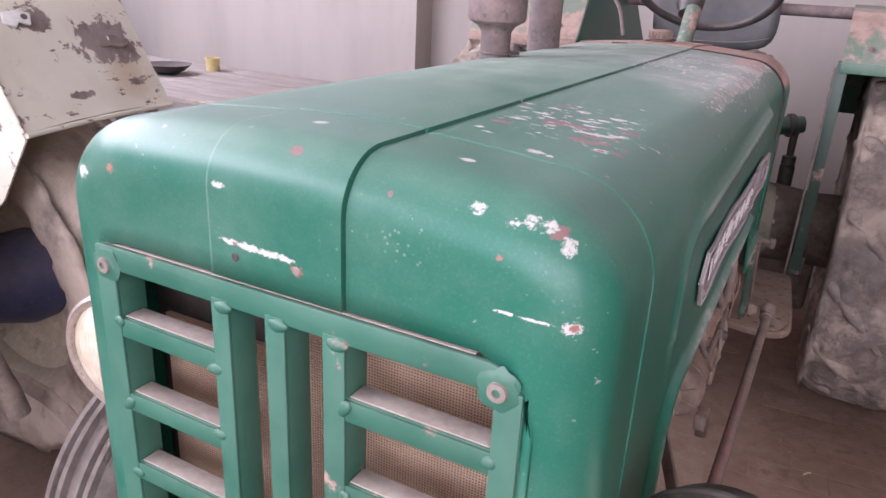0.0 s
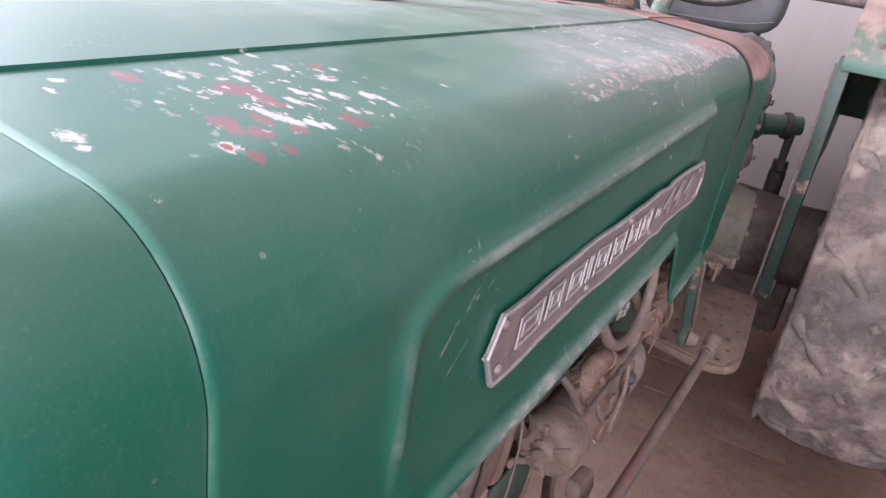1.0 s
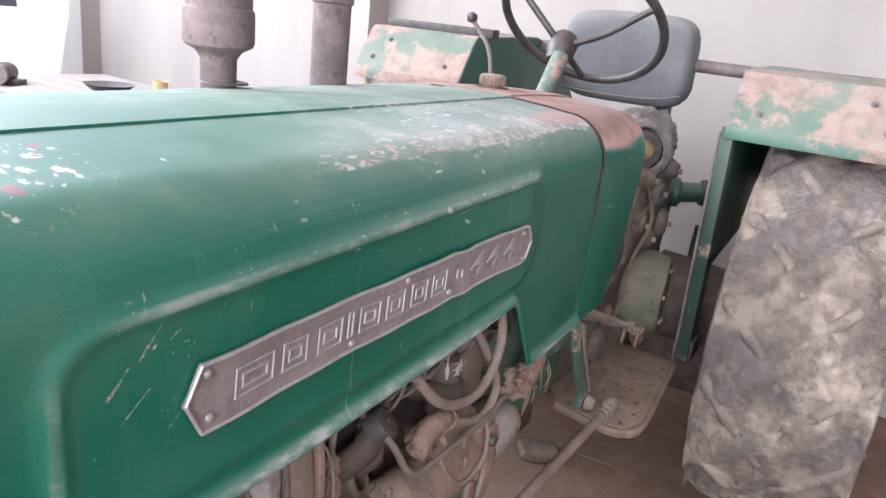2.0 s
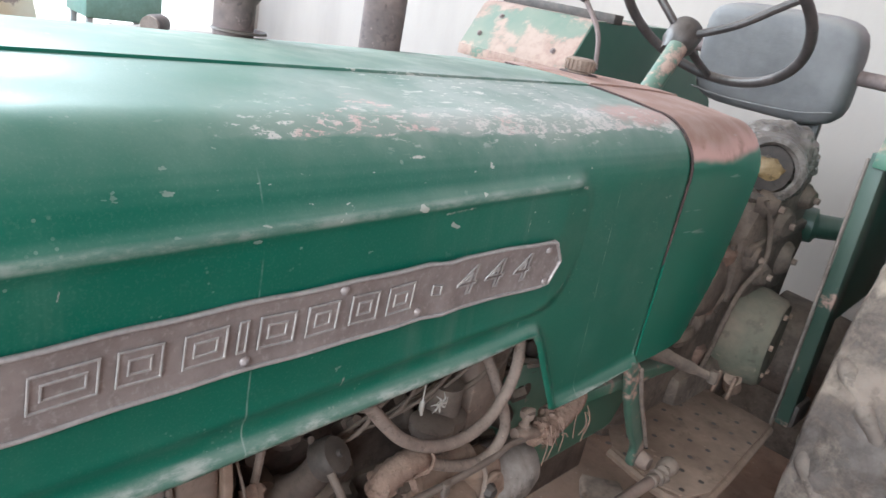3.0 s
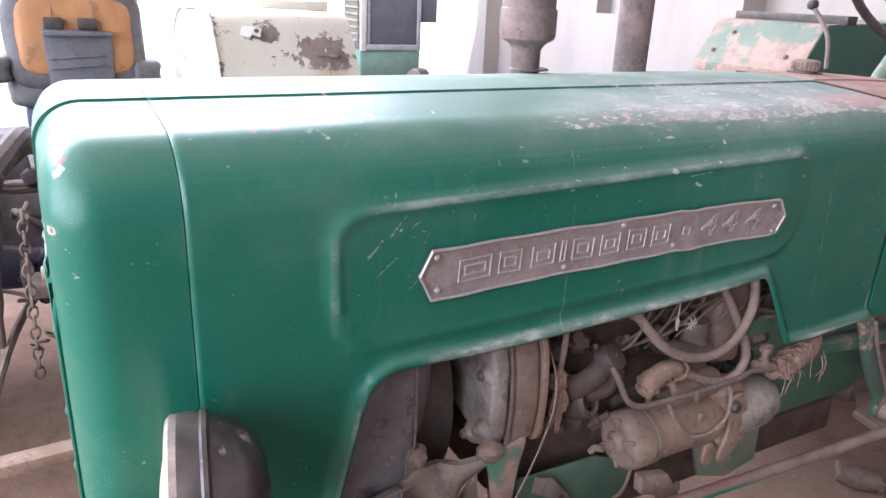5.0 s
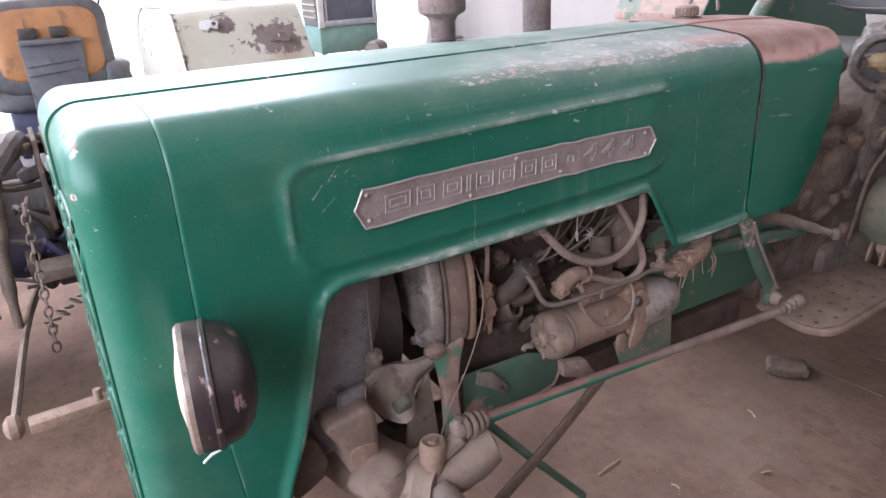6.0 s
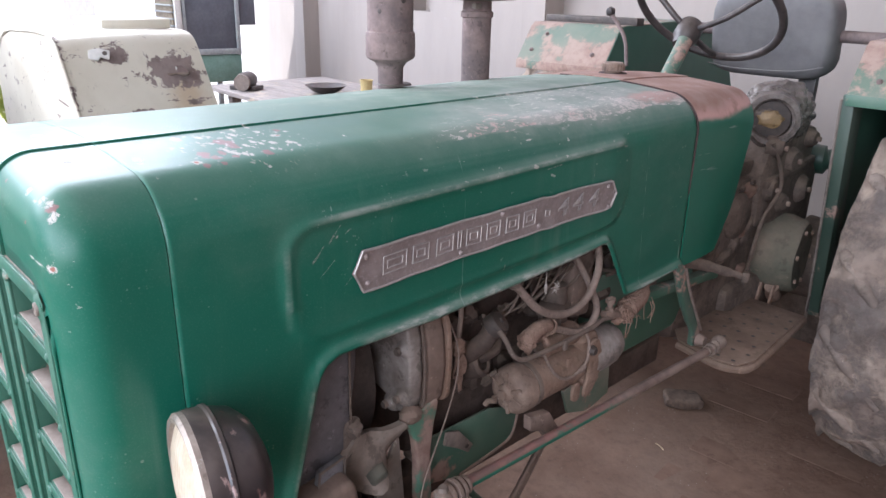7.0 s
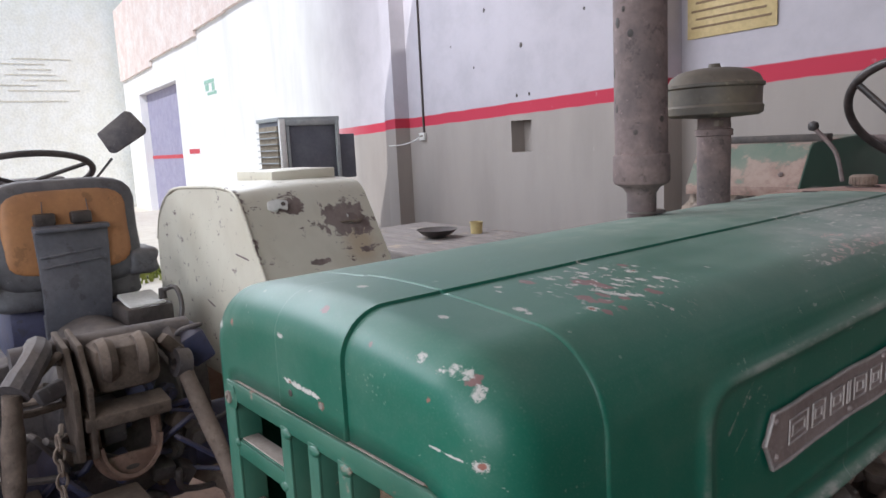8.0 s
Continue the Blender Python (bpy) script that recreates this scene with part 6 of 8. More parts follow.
part("sheet_seam", tube([(0.2295, 0.377, 0.72), (0.23, 0.378, 0.95)], 0.0022, 6, 1, None, False), GREY, side_sheet)
bolt = part("shroud_bolt", lump((0.235, 0.379, 0.73), (0.014, 0.013, 0.016), (0, 0, 0), 0.4, 2.5), GREY, side_sheet, "crusted bolt")
part("bolt_lug", slab(ring_of([(0.366, 0.74), (0.395, 0.74), (0.392, 0.712), (0.372, 0.668), (0.358, 0.664), (0.362, 0.7)]), 0.014, pose(0.218, 0, 0, 90, 0, 90), 0.004), GREY, bolt)
plate = part("bracket_plate", prism([(0.292, 0.64), (0.345, 0.655), (0.348, 0.7), (0.3, 0.69)], 0.012, pose(0.238, 0, 0, 90, 0, 90), 0.003), SLATE, tractor, "dark folded bracket with a worn rim")
tube([(0.252, y, z) for y, z in ((0.294, 0.642), (0.3, 0.69), (0.348, 0.7), (0.346, 0.657))], 0.0024, 6, 1, bm := bmesh.new(), False)
part("worn_rim", bm, GREY, plate)
beam = part("support_beam", rough(slab(ring_of([(0.258, 0.655), (0.3, 0.668), (0.342, 0.672), (0.352, 0.62), (0.35, 0.57), (0.325, 0.545), (0.295, 0.55), (0.285, 0.6)], 4), 0.085, pose(0.2, 0, 0, 90, 0, 90), 0.012), 0.002, 20), PINKISH, tractor, "pinkish dusty support beam")
part("beam_end", slab(ring_of([(0.298, 0.6), (0.34, 0.602), (0.346, 0.575), (0.325, 0.552), (0.3, 0.557)], 4), 0.004, pose(0.284, 0, 0, 90, 0, 90), 0.002), TAN, beam)
part("low_flange", rough(slab(ring_of([(0.2, 0.6), (0.235, 0.63), (0.262, 0.6), (0.262, 0.55), (0.2, 0.52)]), 0.04, pose(0.215, 0, 0, 90, 0, 90), 0.008), 0.004, 24), SOOT, tractor)
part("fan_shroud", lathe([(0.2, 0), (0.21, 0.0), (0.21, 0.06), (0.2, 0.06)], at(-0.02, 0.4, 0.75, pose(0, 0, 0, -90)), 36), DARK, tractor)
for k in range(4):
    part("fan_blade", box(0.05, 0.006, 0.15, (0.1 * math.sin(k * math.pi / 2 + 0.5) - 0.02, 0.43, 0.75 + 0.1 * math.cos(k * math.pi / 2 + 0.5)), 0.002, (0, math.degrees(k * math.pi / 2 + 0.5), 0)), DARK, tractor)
# saddle-shaped arm with a round end, under the fan
SADDLE_TOP = [(0.34, 0.676), (0.381, 0.712), (0.415, 0.694), (0.451, 0.688), (0.507, 0.7), (0.55, 0.704)]
SADDLE_LOW = [(0.34, 0.67), (0.37, 0.634), (0.4, 0.592), (0.425, 0.583), (0.447, 0.6), (0.462, 0.62), (0.505, 0.64), (0.55, 0.68)]
rows = []
for k in range(29):
    y = 0.34 + 0.21 * k / 28
    zt, zl = lerp_path(SADDLE_TOP, y), lerp_path(SADDLE_LOW, y)
    tip = math.exp(-((y - 0.425) / 0.03) ** 2)
    rows.append([(0.2 + 0.02 * math.cos(v / 10 * 3.0) * (1 - tip) + 0.045 * (v / 10) ** 1.5 * tip + 0.01 * abs(k - 14) / 14, y, zt + (zl - zt) * v / 10) for v in range(11)])
arm = part("saddle_arm", rough(grid(rows, 0.012), 0.0015, 25), BEIGE, tractor, "beige dusty saddle-shaped arm", 60)
part("boss_face", lathe([(0, 0.002), (0.016, 0.0015), (0.021, -0.002), (0.024, -0.02)], Matrix.Translation((0.246, 0.425, 0.612)) @ Vector((0.85, 0.1, -0.5)).to_track_quat('Z', 'Y').to_matrix().to_4x4() @ Matrix.Diagonal((0.8, 1, 1, 1)), 24), simple("greenish_dusty_boss", (0.13, 0.145, 0.118), (0.22, 0.21, 0.175), 12, 0.8, 0.0, 0.3), arm, "round end with traces of green")
stay = part("cover_stay", rough(slab(ring_of([(0.487, 0.714), (0.52, 0.708), (0.56, 0.716), (0.553, 0.665), (0.545, 0.61), (0.548, 0.5), (0.518, 0.5), (0.514, 0.6), (0.505, 0.66)], 4), 0.02, pose(0.222, 0, 0, 90, 0, 90), 0.005), 0.0015, 30), worn_green("beige_green_stay_paint", 0.75, 7, 0.65), tractor, "beige stay with traces of green paint")
part("stay_head", lump((0.236, 0.5, 0.706), (0.018, 0.022, 0.016), (0, 0, 0), 0.3), PINKISH, stay)
part("stay_gusset", prism([(0.505, 0.645), (0.455, 0.56), (0.445, 0.48), (0.52, 0.48)], 0.008, pose(0.19, 0, 0, 90, 0, 90), 0.002), BEIGE, stay)
# frame rails and guards
part("frame_rail", box(0.05, 1.1, 0.08, (0.13, 0.95, 0.46), 0.006), SOOT, tractor, "brown dusty frame rail")
guard = part("side_guard", prism([(0.575, 0.606), (0.74, 0.604), (0.832, 0.57), (0.815, 0.512), (0.78, 0.495), (0.655, 0.482), (0.58, 0.5)], 0.006, pose(0.2, 0, 0, 90, 0, 90), 0.001), CHASSIS, tractor, "dark green guard with a primer-red hem")
tube([(0.206, y, z) for y, z in ((0.83, 0.57), (0.815, 0.513), (0.78, 0.496), (0.656, 0.483))], 0.004, 6, 3, bm := bmesh.new())
part("worn_hem", bm, PINKISH, guard)
tab = part("guard_tab", prism([(0.605, 0.612), (0.64, 0.6), (0.68, 0.552), (0.668, 0.538), (0.64, 0.56), (0.6, 0.585)], 0.005, pose(0.214, 0, 0, 90, 0, 90), 0.001), GREY, guard)
part("tab_hole", lathe([(0, 0.0004), (0.005, 0.0004)], at(0.2194, 0.662, 0.556, ALONG_X), 12), DARK, tab)
part("sump_guard", prism([(0.985, 0.545), (1.06, 0.556), (1.165, 0.585), (1.172, 0.47), (1.09, 0.452), (1.01, 0.478)], 0.008, pose(0.2, 0, 0, 90, 0, 90), 0.001), worn_green("scraped_green_sump_paint", 0.35, 16, 1.5, (0.015, 0.105, 0.066)), tractor, "scraped dusty green sump guard")
part("clutch_housing", prism([(1.09, 0.56), (1.19, 0.545), (1.49, 0.545), (1.56, 0.66), (1.56, 0.8), (1.09, 0.8)], 0.36, pose(-0.16, 0, 0, 90, 0, 90), 0.02), CHASSIS, tractor, "green clutch housing")
part("angle_bracket", prism([(0.75, 0.625), (0.81, 0.612), (0.846, 0.558), (0.82, 0.536), (0.792, 0.575), (0.752, 0.592)], 0.02, pose(0.285, 0, 0, 90, 0, 90), 0.003), PINKISH, tractor, "beige angle bracket")
part("radius_rod", tube([(0.36, 0.52, 0.4), (0.28, 0.75, 0.43), (0.2, 0.96, 0.462)], 0.02, 10, 3, None, True, 0.45), PINKISH, tractor, "beige flat radius rod")
part("drag_link", tube([(0.3, 0.55, 0.578), (0.3, 0.67, 0.432), (0.31, 0.81, 0.27)], 0.009, 10, 1, None, False), CHASSIS, tractor, "thin green drag link")
# steering
rod = part("steering_rod", tube([(0.345, 0.5, 0.608), (0.352, 1.4, 0.571)], 0.0105, 14, 1, None, False), ROD, tractor, "long green steering rod with worn red primer")
joint = part("ball_joint", lump((0.346, 0.478, 0.606), (0.018, 0.016, 0.02), (0, 0, 0), 0.2), PINKISH, rod)
for y, r in ((0.49, 0.02), (0.503, 0.0225), (0.516, 0.02), (0.529, 0.016)):
    part("boot_ring", lathe([(0.01, -0.005), (r, -0.004), (r * 1.05, 0), (r, 0.004), (0.01, 0.005)], at(0.346, y, 0.607, ALONG_Y), 20), PINKISH, joint)
part("joint_neck", lathe([(0, 0.024), (0.007, 0.024), (0.009, 0.016), (0.014, 0.012), (0.014, -0.026), (0, -0.03)], at(0.346, 0.477, 0.606), 14), GREY, joint)
joint = part("ball_joint", lump((0.352, 1.408, 0.57), (0.016, 0.02, 0.018), (0, 0, 0), 0.45), BROWN, rod)
part("joint_cone", lathe([(0.01, 0), (0.014, 0.004), (0.018, 0.018), (0.018, 0.028), (0.014, 0.034), (0, 0.034)], at(0.345, 1.415, 0.57, pose(0, 0, 0, -60, 40)), 20), BROWN, joint)
for y, r in ((1.392, 0.015), (1.372, 0.0125)):
    part("boot_ring", lathe([(0.01, -0.005), (r, -0.004), (r * 1.05, 0), (r, 0.004), (0.01, 0.005)], at(0.352, y, 0.5725, ALONG_Y), 18), BROWN, joint)
droparm = part("drop_arm", rough(slab(ring_of([(1.262, 0.81), (1.302, 0.802), (1.33, 0.745), (1.378, 0.672), (1.418, 0.618), (1.428, 0.578), (1.416, 0.553), (1.396, 0.56), (1.388, 0.6), (1.345, 0.655), (1.296, 0.735)], 4), 0.016, pose(0.285, 0, 0, 90, 0, 90), 0.006), 0.0015, 25), ARMPAINT, tractor, "green steering drop arm caked with brown dust")
part("arm_rib", tube([(0.303, 1.3, 0.795), (0.304, 1.33, 0.735), (0.305, 1.378, 0.662), (0.306, 1.418, 0.6)], 0.004, 8, 4), BROWN, droparm)
part("arm_pin", lathe([(0, 0.02), (0.012, 0.02), (0.016, 0.012), (0.018, 0)], at(0.306, 1.41, 0.575, ALONG_X), 12), PINKISH, droparm)
part("pivot_beam", box(0.03, 0.4, 0.026, (0.225, 1.42, 0.7), 0.005, (-5, 0, 0)), CHASSIS, tractor)
lever = part("brake_pedal_lever", tube([(0.17, 1.46, 0.742), (0.235, 1.525, 0.73), (0.275, 1.56, 0.717), (0.318, 1.603, 0.7)], [0.012, 0.016, 0.013, 0.009], 10, 4, None, True, 0.6), BROWNISH, tractor)
part("lever_pin", lathe([(0, 0.014), (0.008, 0.014), (0.01, 0.008), (0.01, -0.012), (0, -0.012)], at(0.32, 1.605, 0.7), 12), BROWNISH, lever)
axle = part("front_axle", rough(tube([(-0.36, 0.42, 0.46), (-0.2, 0.38, 0.45), (0, 0.36, 0.45), (0.2, 0.37, 0.47), (0.31, 0.4, 0.5), (0.36, 0.43, 0.505)], [0.045, 0.06, 0.07, 0.066, 0.058, 0.05], 18, 5), 0.004, 14), PINKISH, tractor, "beige dusty front axle beam")
part("kingpin", lathe([(0, 0.604), (0.008, 0.604), (0.009, 0.598), (0.019, 0.602), (0.023, 0.598), (0.0245, 0.59), (0.0245, 0.56), (0.019, 0.55), (0.019, 0.3), (0, 0.3)], at(0.345, 0.425, 0.004), 22), TAN, axle, "tan kingpin head")
part("steering_arm", tube([(0.345, 0.425, 0.565), (0.346, 0.455, 0.578), (0.346, 0.478, 0.59)], 0.018, 10, 3), PINKISH, axle)
part("axle_casting", rough(lathe([(0, 0), (0.055, 0.0), (0.066, 0.02), (0.058, 0.1), (0.05, 0.2), (0.036, 0.24), (0, 0.245)], at(0.29, 0.33, 0.47, pose(0, 0, 0, -70, 0, -15)), 28), 0.004, 16), PINKISH, axle)
part("axle_shoulder", lump((0.3, 0.345, 0.53), (0.05, 0.06, 0.045), (0, 0, 0), 0.2), PINKISH, axle)
part("stray_wire", tube([(0.3, 0.45, 0.555), (0.33, 0.4, 0.575), (0.34, 0.36, 0.56), (0.335, 0.31, 0.54), (0.33, 0.29, 0.5)], 0.0012, 6), DARK, axle)


def lug_tyre(r, w, lugs, depth, rim):
    """A tractor's driving tyre about the x axis with worn, mud-filled slanted lugs."""
    side = [(rim, 0.36), (rim + 0.02, 0.45), (rim + (r - rim) * 0.3, 0.51), (rim + (r - rim) * 0.55, 0.53), (r - 0.075, 0.525), (r - 0.045, 0.5)]
    n, m = 300, 22
    rows = []
    for k in range(n + 1):
        a = 2 * math.pi * k / n
        pts = [(-w * x, rr, 0.0) for rr, x in side]
        for i in range(m + 1):
            u = -1 + 2 * i / m
            pts.append((w * 0.47 * u, r - 0.035 - 0.028 * abs(u) ** 3, 1.0))
        pts += [(w * x, rr, 0.0) for rr, x in reversed(side)]
        row = []
        for x, rr, tread in pts:
            u = x / (w * 0.5)
            s = 0.5 if u > 0 else 0.0
            f = (k / n * lugs + s - abs(u) * 1.15) % 1.0
            lug = max(0.0, min(1.0, (0.27 - abs(f - 0.5)) / 0.09)) * max(0.0, min(1.0, (1.13 - abs(u)) / 0.1))
            q = Vector((x, rr * math.cos(a), rr * math.sin(a)))
            breakup = 0.75 + 0.5 * noise.noise(q * 5)
            h = (depth * 1.9 * lug * breakup if (tread or abs(u) > 0.9) else 0.0) + 0.007 * noise.noise(q * 10) + 0.004 * noise.noise(q * 28)
            out = Vector((0, math.cos(a), math.sin(a)))
            row.append(q + out * h)
        rows.append(row)
    bm = grid(rows, 0)
    bmesh.ops.remove_doubles(bm, verts=[v for v in bm.verts], dist=0.0002)
    return bm


def tread_bars(wheel, r, w, n):
    """Worn tread bars, one mesh for all, laid in pairs round the tyre."""
    def bar(side):
        pts = []
        for i in range(9):
            u = i / 8
            a = -0.34 * u ** 0.85
            rr = r - 0.039 - 0.028 * u ** 3 - (0.05 * max(0.0, u - 0.86) / 0.14)
            pts.append((side * w * (0.03 + 0.475 * u), rr * math.cos(a), rr * math.sin(a)))
        return pts
    for side in (-1, 1):
        me = mesh_from(rough(tube(bar(side), [0.013, 0.015, 0.016, 0.017, 0.018, 0.018], 8, 3), 0.0055, 30), "tread_bar")
        shade(me, 80)
        me.materials.append(TREAD)
        for k in range(n):
            ob = new("tread_bar", me)
            ob.parent = wheel
            ob.matrix_local = pose(0, 0, 0, 360 * (k + (0.5 if side > 0 else 0)) / n, 0, 0)


def drive_wheel(parent, c, r, w, rubber, rimmat, name="rear_wheel", lugs=18, label="", deep=0.02):
    wheel = part(name, lug_tyre(r, w, lugs, deep, r * 0.58), rubber, parent, label or "muddy rear tyre with worn slanted lugs", 180)
    wheel.matrix_local = pose(*c)
    rim = lathe([(r * 0.6, -w * 0.38), (r * 0.57, -w * 0.34), (r * 0.53, -w * 0.2), (r * 0.5, 0), (r * 0.53, w * 0.2), (r * 0.57, w * 0.34), (r * 0.6, w * 0.38)], pose(0, 0, 0, 0, 90, 0), 48)
    lathe([(r * 0.5, 0.02), (r * 0.42, 0.05), (r * 0.26, 0.06), (r * 0.2, 0.03), (0, 0.03)], pose(0, 0, 0, 0, 90, 0), 48, rim)
    part("rim", rim, rimmat, wheel)
    return wheel


near_wheel = drive_wheel(tractor, (0.665, 2.3, 0.605), 0.615, 0.37, TYRE, TANRIM, deep=0.01)
drive_wheel(tractor, (-0.665, 2.3, 0.605), 0.615, 0.37, TYRE, TANRIM, deep=0.01)
tread_bars(near_wheel, 0.615, 0.37, 16)


def front_wheel(sx):
    prof = [(0.18, -0.05), (0.195, -0.066), (0.24, -0.076), (0.282, -0.068), (0.297, -0.055)]
    for x in (-0.045, -0.02, 0.02, 0.045):
        prof += [(0.297, x - 0.008), (0.311, x - 0.006), (0.312, x + 0.006), (0.297, x + 0.008)]
    prof += [(0.297, 0.055), (0.282, 0.068), (0.24, 0.076), (0.195, 0.066), (0.18, 0.05)]
    wheel = part("front_wheel", lathe(prof, pose(0, 0, 0, 0, 90, 0), 56), TYRE_DARK, tractor, "ribbed grey front tyre")
    wheel.matrix_local = pose(sx * 0.66, 0.44, 0.312)
    part("rim", lathe([(0.19, -0.06), (0.17, -0.03), (0.165, 0.03), (0.19, 0.06), (0.165, 0.035), (0.1, 0.05), (0.05, 0.06), (0, 0.06)], pose(0, 0, 0, 0, 90 * sx, 0), 40), TANRIM, wheel)
    part("stub_axle", tube([(-sx * 0.3, -0.02, 0.2), (-sx * 0.2, 0, 0.14), (-sx * 0.1, 0, 0.05), (0, 0, 0)], [0.03, 0.045, 0.04, 0.03], 12, 5), GREY, wheel, "dusty cast stub axle")


front_wheel(1)
front_wheel(-1)


# rear fenders, pressed box sections with a sloping front
def fender(sx):
    x0, x1 = 0.385, 0.77
    prof = [(1.88, 1.165), (1.955, 1.285), (1.975, 1.3), (2.4, 1.315), (2.6, 1.27), (2.8, 1.1), (2.9, 0.9)]
    rows = [[(sx * (x0 + (x1 - x0) * k / 6), y, z) for k in range(7)] for y, z in prof]
    fen = part("fender", grid(rows, 0.004), WORN, tractor, "green fender with peeling rusty paint", 25)
    side = prism([(1.882, 1.165), (1.957, 1.285), (1.977, 1.297), (2.4, 1.312), (2.6, 1.267), (2.8, 1.1), (2.9, 0.9), (2.75, 0.8), (2.05, 0.75), (1.95, 1.0)], 0.004, pose(sx * x0, 0, 0, 90, 0, 90), 0)
    part("inner_panel", side, INNERFEN, fen)
    part("front_skirt", box(0.385, 0.004, 0.03, (sx * (x0 + x1) / 2, 1.88, 1.153), 0.001), WORN, fen)
    part("post", prism([(1.89, 1.165), (1.965, 1.165), (2.04, 0.5), (1.97, 0.5)], 0.03, pose(sx * 0.375, 0, 0, 90, 0, 90), 0.002), STAY, fen, "green upright fender stay")
    part("stay_rod", tube([(sx * 0.37, 1.9, 1.15), (sx * 0.365, 1.99, 0.47)], 0.004, 8, 1, None, False), GREY, fen)
    part("post_foot", box(0.05, 0.09, 0.06, (sx * 0.39, 2.02, 0.53), 0.008), DARK, fen)
    for y, z, x in ((1.942, 1.262, 0.68), (1.905, 1.205, 0.72), (1.905, 1.205, 0.45)):
        part("bolt", lathe([(0, 0.006), (0.004, 0.006), (0.005, 0.003), (0.008, 0.002), (0.008, 0)], at(sx * x, y - 0.002, z, pose(0, 0, 0, 58)), 12), RUST, fen)
    return fen


fender(1)
fl = fender(-1)
part("toolbox_lid", box(0.4, 0.045, 0.026, (-0.57, 2.06, 1.313), 0.003), DARK, fl, "dark angle strip on the fender")
part("roll_tube", tube([(-0.5, 2.46, 1.29), (0.6, 2.38, 1.285)], 0.02, 12, 1, None, False), RUST, tractor, "rust-brown tube between the fenders")

# gearbox, brake drum and pedals by the driver's step
gearbox = part("gearbox", box(0.3, 0.9, 0.46, (0.03, 1.98, 0.68), 0.06), BROWNISH, tractor, "dust-covered gearbox casting")
part("top_cover", box(0.24, 0.5, 0.05, (0.04, 1.95, 0.925), 0.015), BROWNISH, gearbox)
part("steering_box", rough(lathe([(0, 0), (0.085, 0), (0.1, 0.015), (0.1, 0.09), (0.075, 0.12), (0.06, 0.24), (0.075, 0.26), (0.075, 0.29), (0.05, 0.31), (0, 0.31)], at(0.08, 1.8, 0.8), 32), 0.006, 14), BROWNISH, tractor, "brown dusty steering box")
lift = part("lift_housing", rough(prism([(1.9, 0.74), (2.3, 0.72), (2.32, 0.86), (2.26, 0.93), (2.27, 1.01), (2.16, 1.035), (1.98, 1.03), (1.93, 0.99), (1.9, 0.9)], 0.24, pose(-0.04, 0, 0, 90, 0, 90), 0.02), 0.006, 12), BROWNISH, tractor, "brown dusty lift housing")
rng = random.Random(21)
for y, z, rr in ((1.96, 0.985, 0.032), (2.08, 0.93, 0.042), (2.2, 0.985, 0.03), (1.95, 0.86, 0.036), (2.2, 0.82, 0.045), (2.05, 0.8, 0.03)):
    boss = part("boss", rough(lathe([(0, 0.03), (rr * 0.7, 0.028), (rr, 0.012), (rr * 1.1, -0.02)], at(0.195, y, z, pose(0, 0, 0, rng.uniform(-20, 20), 90)), 16), 0.003, 25), BROWNISH, lift)
    part("bolt", lathe([(0, 0.042), (0.008, 0.041), (0.009, 0.03)], at(0.195, y, z, ALONG_X), 6), PINKISH, boss)
part("flange", rough(box(0.02, 0.34, 0.03, (0.205, 2.08, 0.895), 0.008, (6, 0, 0)), 0.002, 20), BROWNISH, lift)
part("oil_pipe", tube([(0.2, 1.93, 1.0), (0.225, 1.95, 0.93), (0.235, 1.95, 0.86), (0.22, 1.9, 0.78), (0.21, 1.885, 0.66), (0.2, 1.88, 0.56)], 0.006, 10), BROWNISH, lift)
for k in range(12):
    part("bolt", lathe([(0, 0.01), (0.009, 0.009), (0.01, 0)], at(0.182, 1.62 + 0.062 * k, 0.88 + 0.012 * math.sin(k * 2.1), ALONG_X), 6), BROWNISH, gearbox)
for k in range(14):
    y, z = rng.uniform(1.58, 1.9), rng.uniform(0.58, 0.9)
    part("lug_casting", lump((0.175, y, z), (0.02, rng.uniform(0.02, 0.05), rng.uniform(0.015, 0.04)), (rng.uniform(-40, 40), 0, 0), 0.3), rng.choice((BROWNISH, RUSTY, BROWNISH)), gearbox)
part("selector_cover", rough(lathe([(0, 0.03), (0.05, 0.028), (0.07, 0.012), (0.075, -0.02)], at(0.175, 1.8, 0.8, ALONG_X), 24), 0.003, 20), BROWNISH, gearbox)
part("lower_casting", rough(box(0.26, 0.7, 0.16, (0.08, 2.12, 0.5), 0.03), 0.006, 10), BROWNISH, gearbox)
part("axle_tube", rough(lathe([(0.14, 0), (0.135, 0.1), (0.125, 0.2), (0.13, 0.28), (0.15, 0.3), (0, 0.3)], at(0.2, 2.33, 0.56, ALONG_X), 32), 0.006, 12), BROWNISH, tractor, "dusty rear axle tube")
# plate added to cover the bright wall foot where shaded floor belongs
part("shade_plate", rough(box(0.5, 0.12, 0.22, (0.2, 2.36, 0.36), 0.02), 0.004, 14), BROWNISH, tractor, "added brown plate standing for the shaded floor under the axle")
DM = at(0.215, 2.1, 0.625, pose(0, 0, 0, 0, 90, 8))
drum = part("brake_drum", rough(lathe([(0, -0.075), (0.11, -0.075), (0.124, -0.068), (0.128, -0.055), (0.128, 0.01), (0.122, 0.03), (0.118, 0.055), (0.108, 0.066), (0.06, 0.07), (0.03, 0.062), (0, 0.062)], DM, 40), 0.002, 18), simple("olive_dust_on_drum", (0.11, 0.115, 0.083), (0.19, 0.155, 0.115), 9, 0.85, 0.0, 0.45), tractor, "round brake drum, green under tan dust")
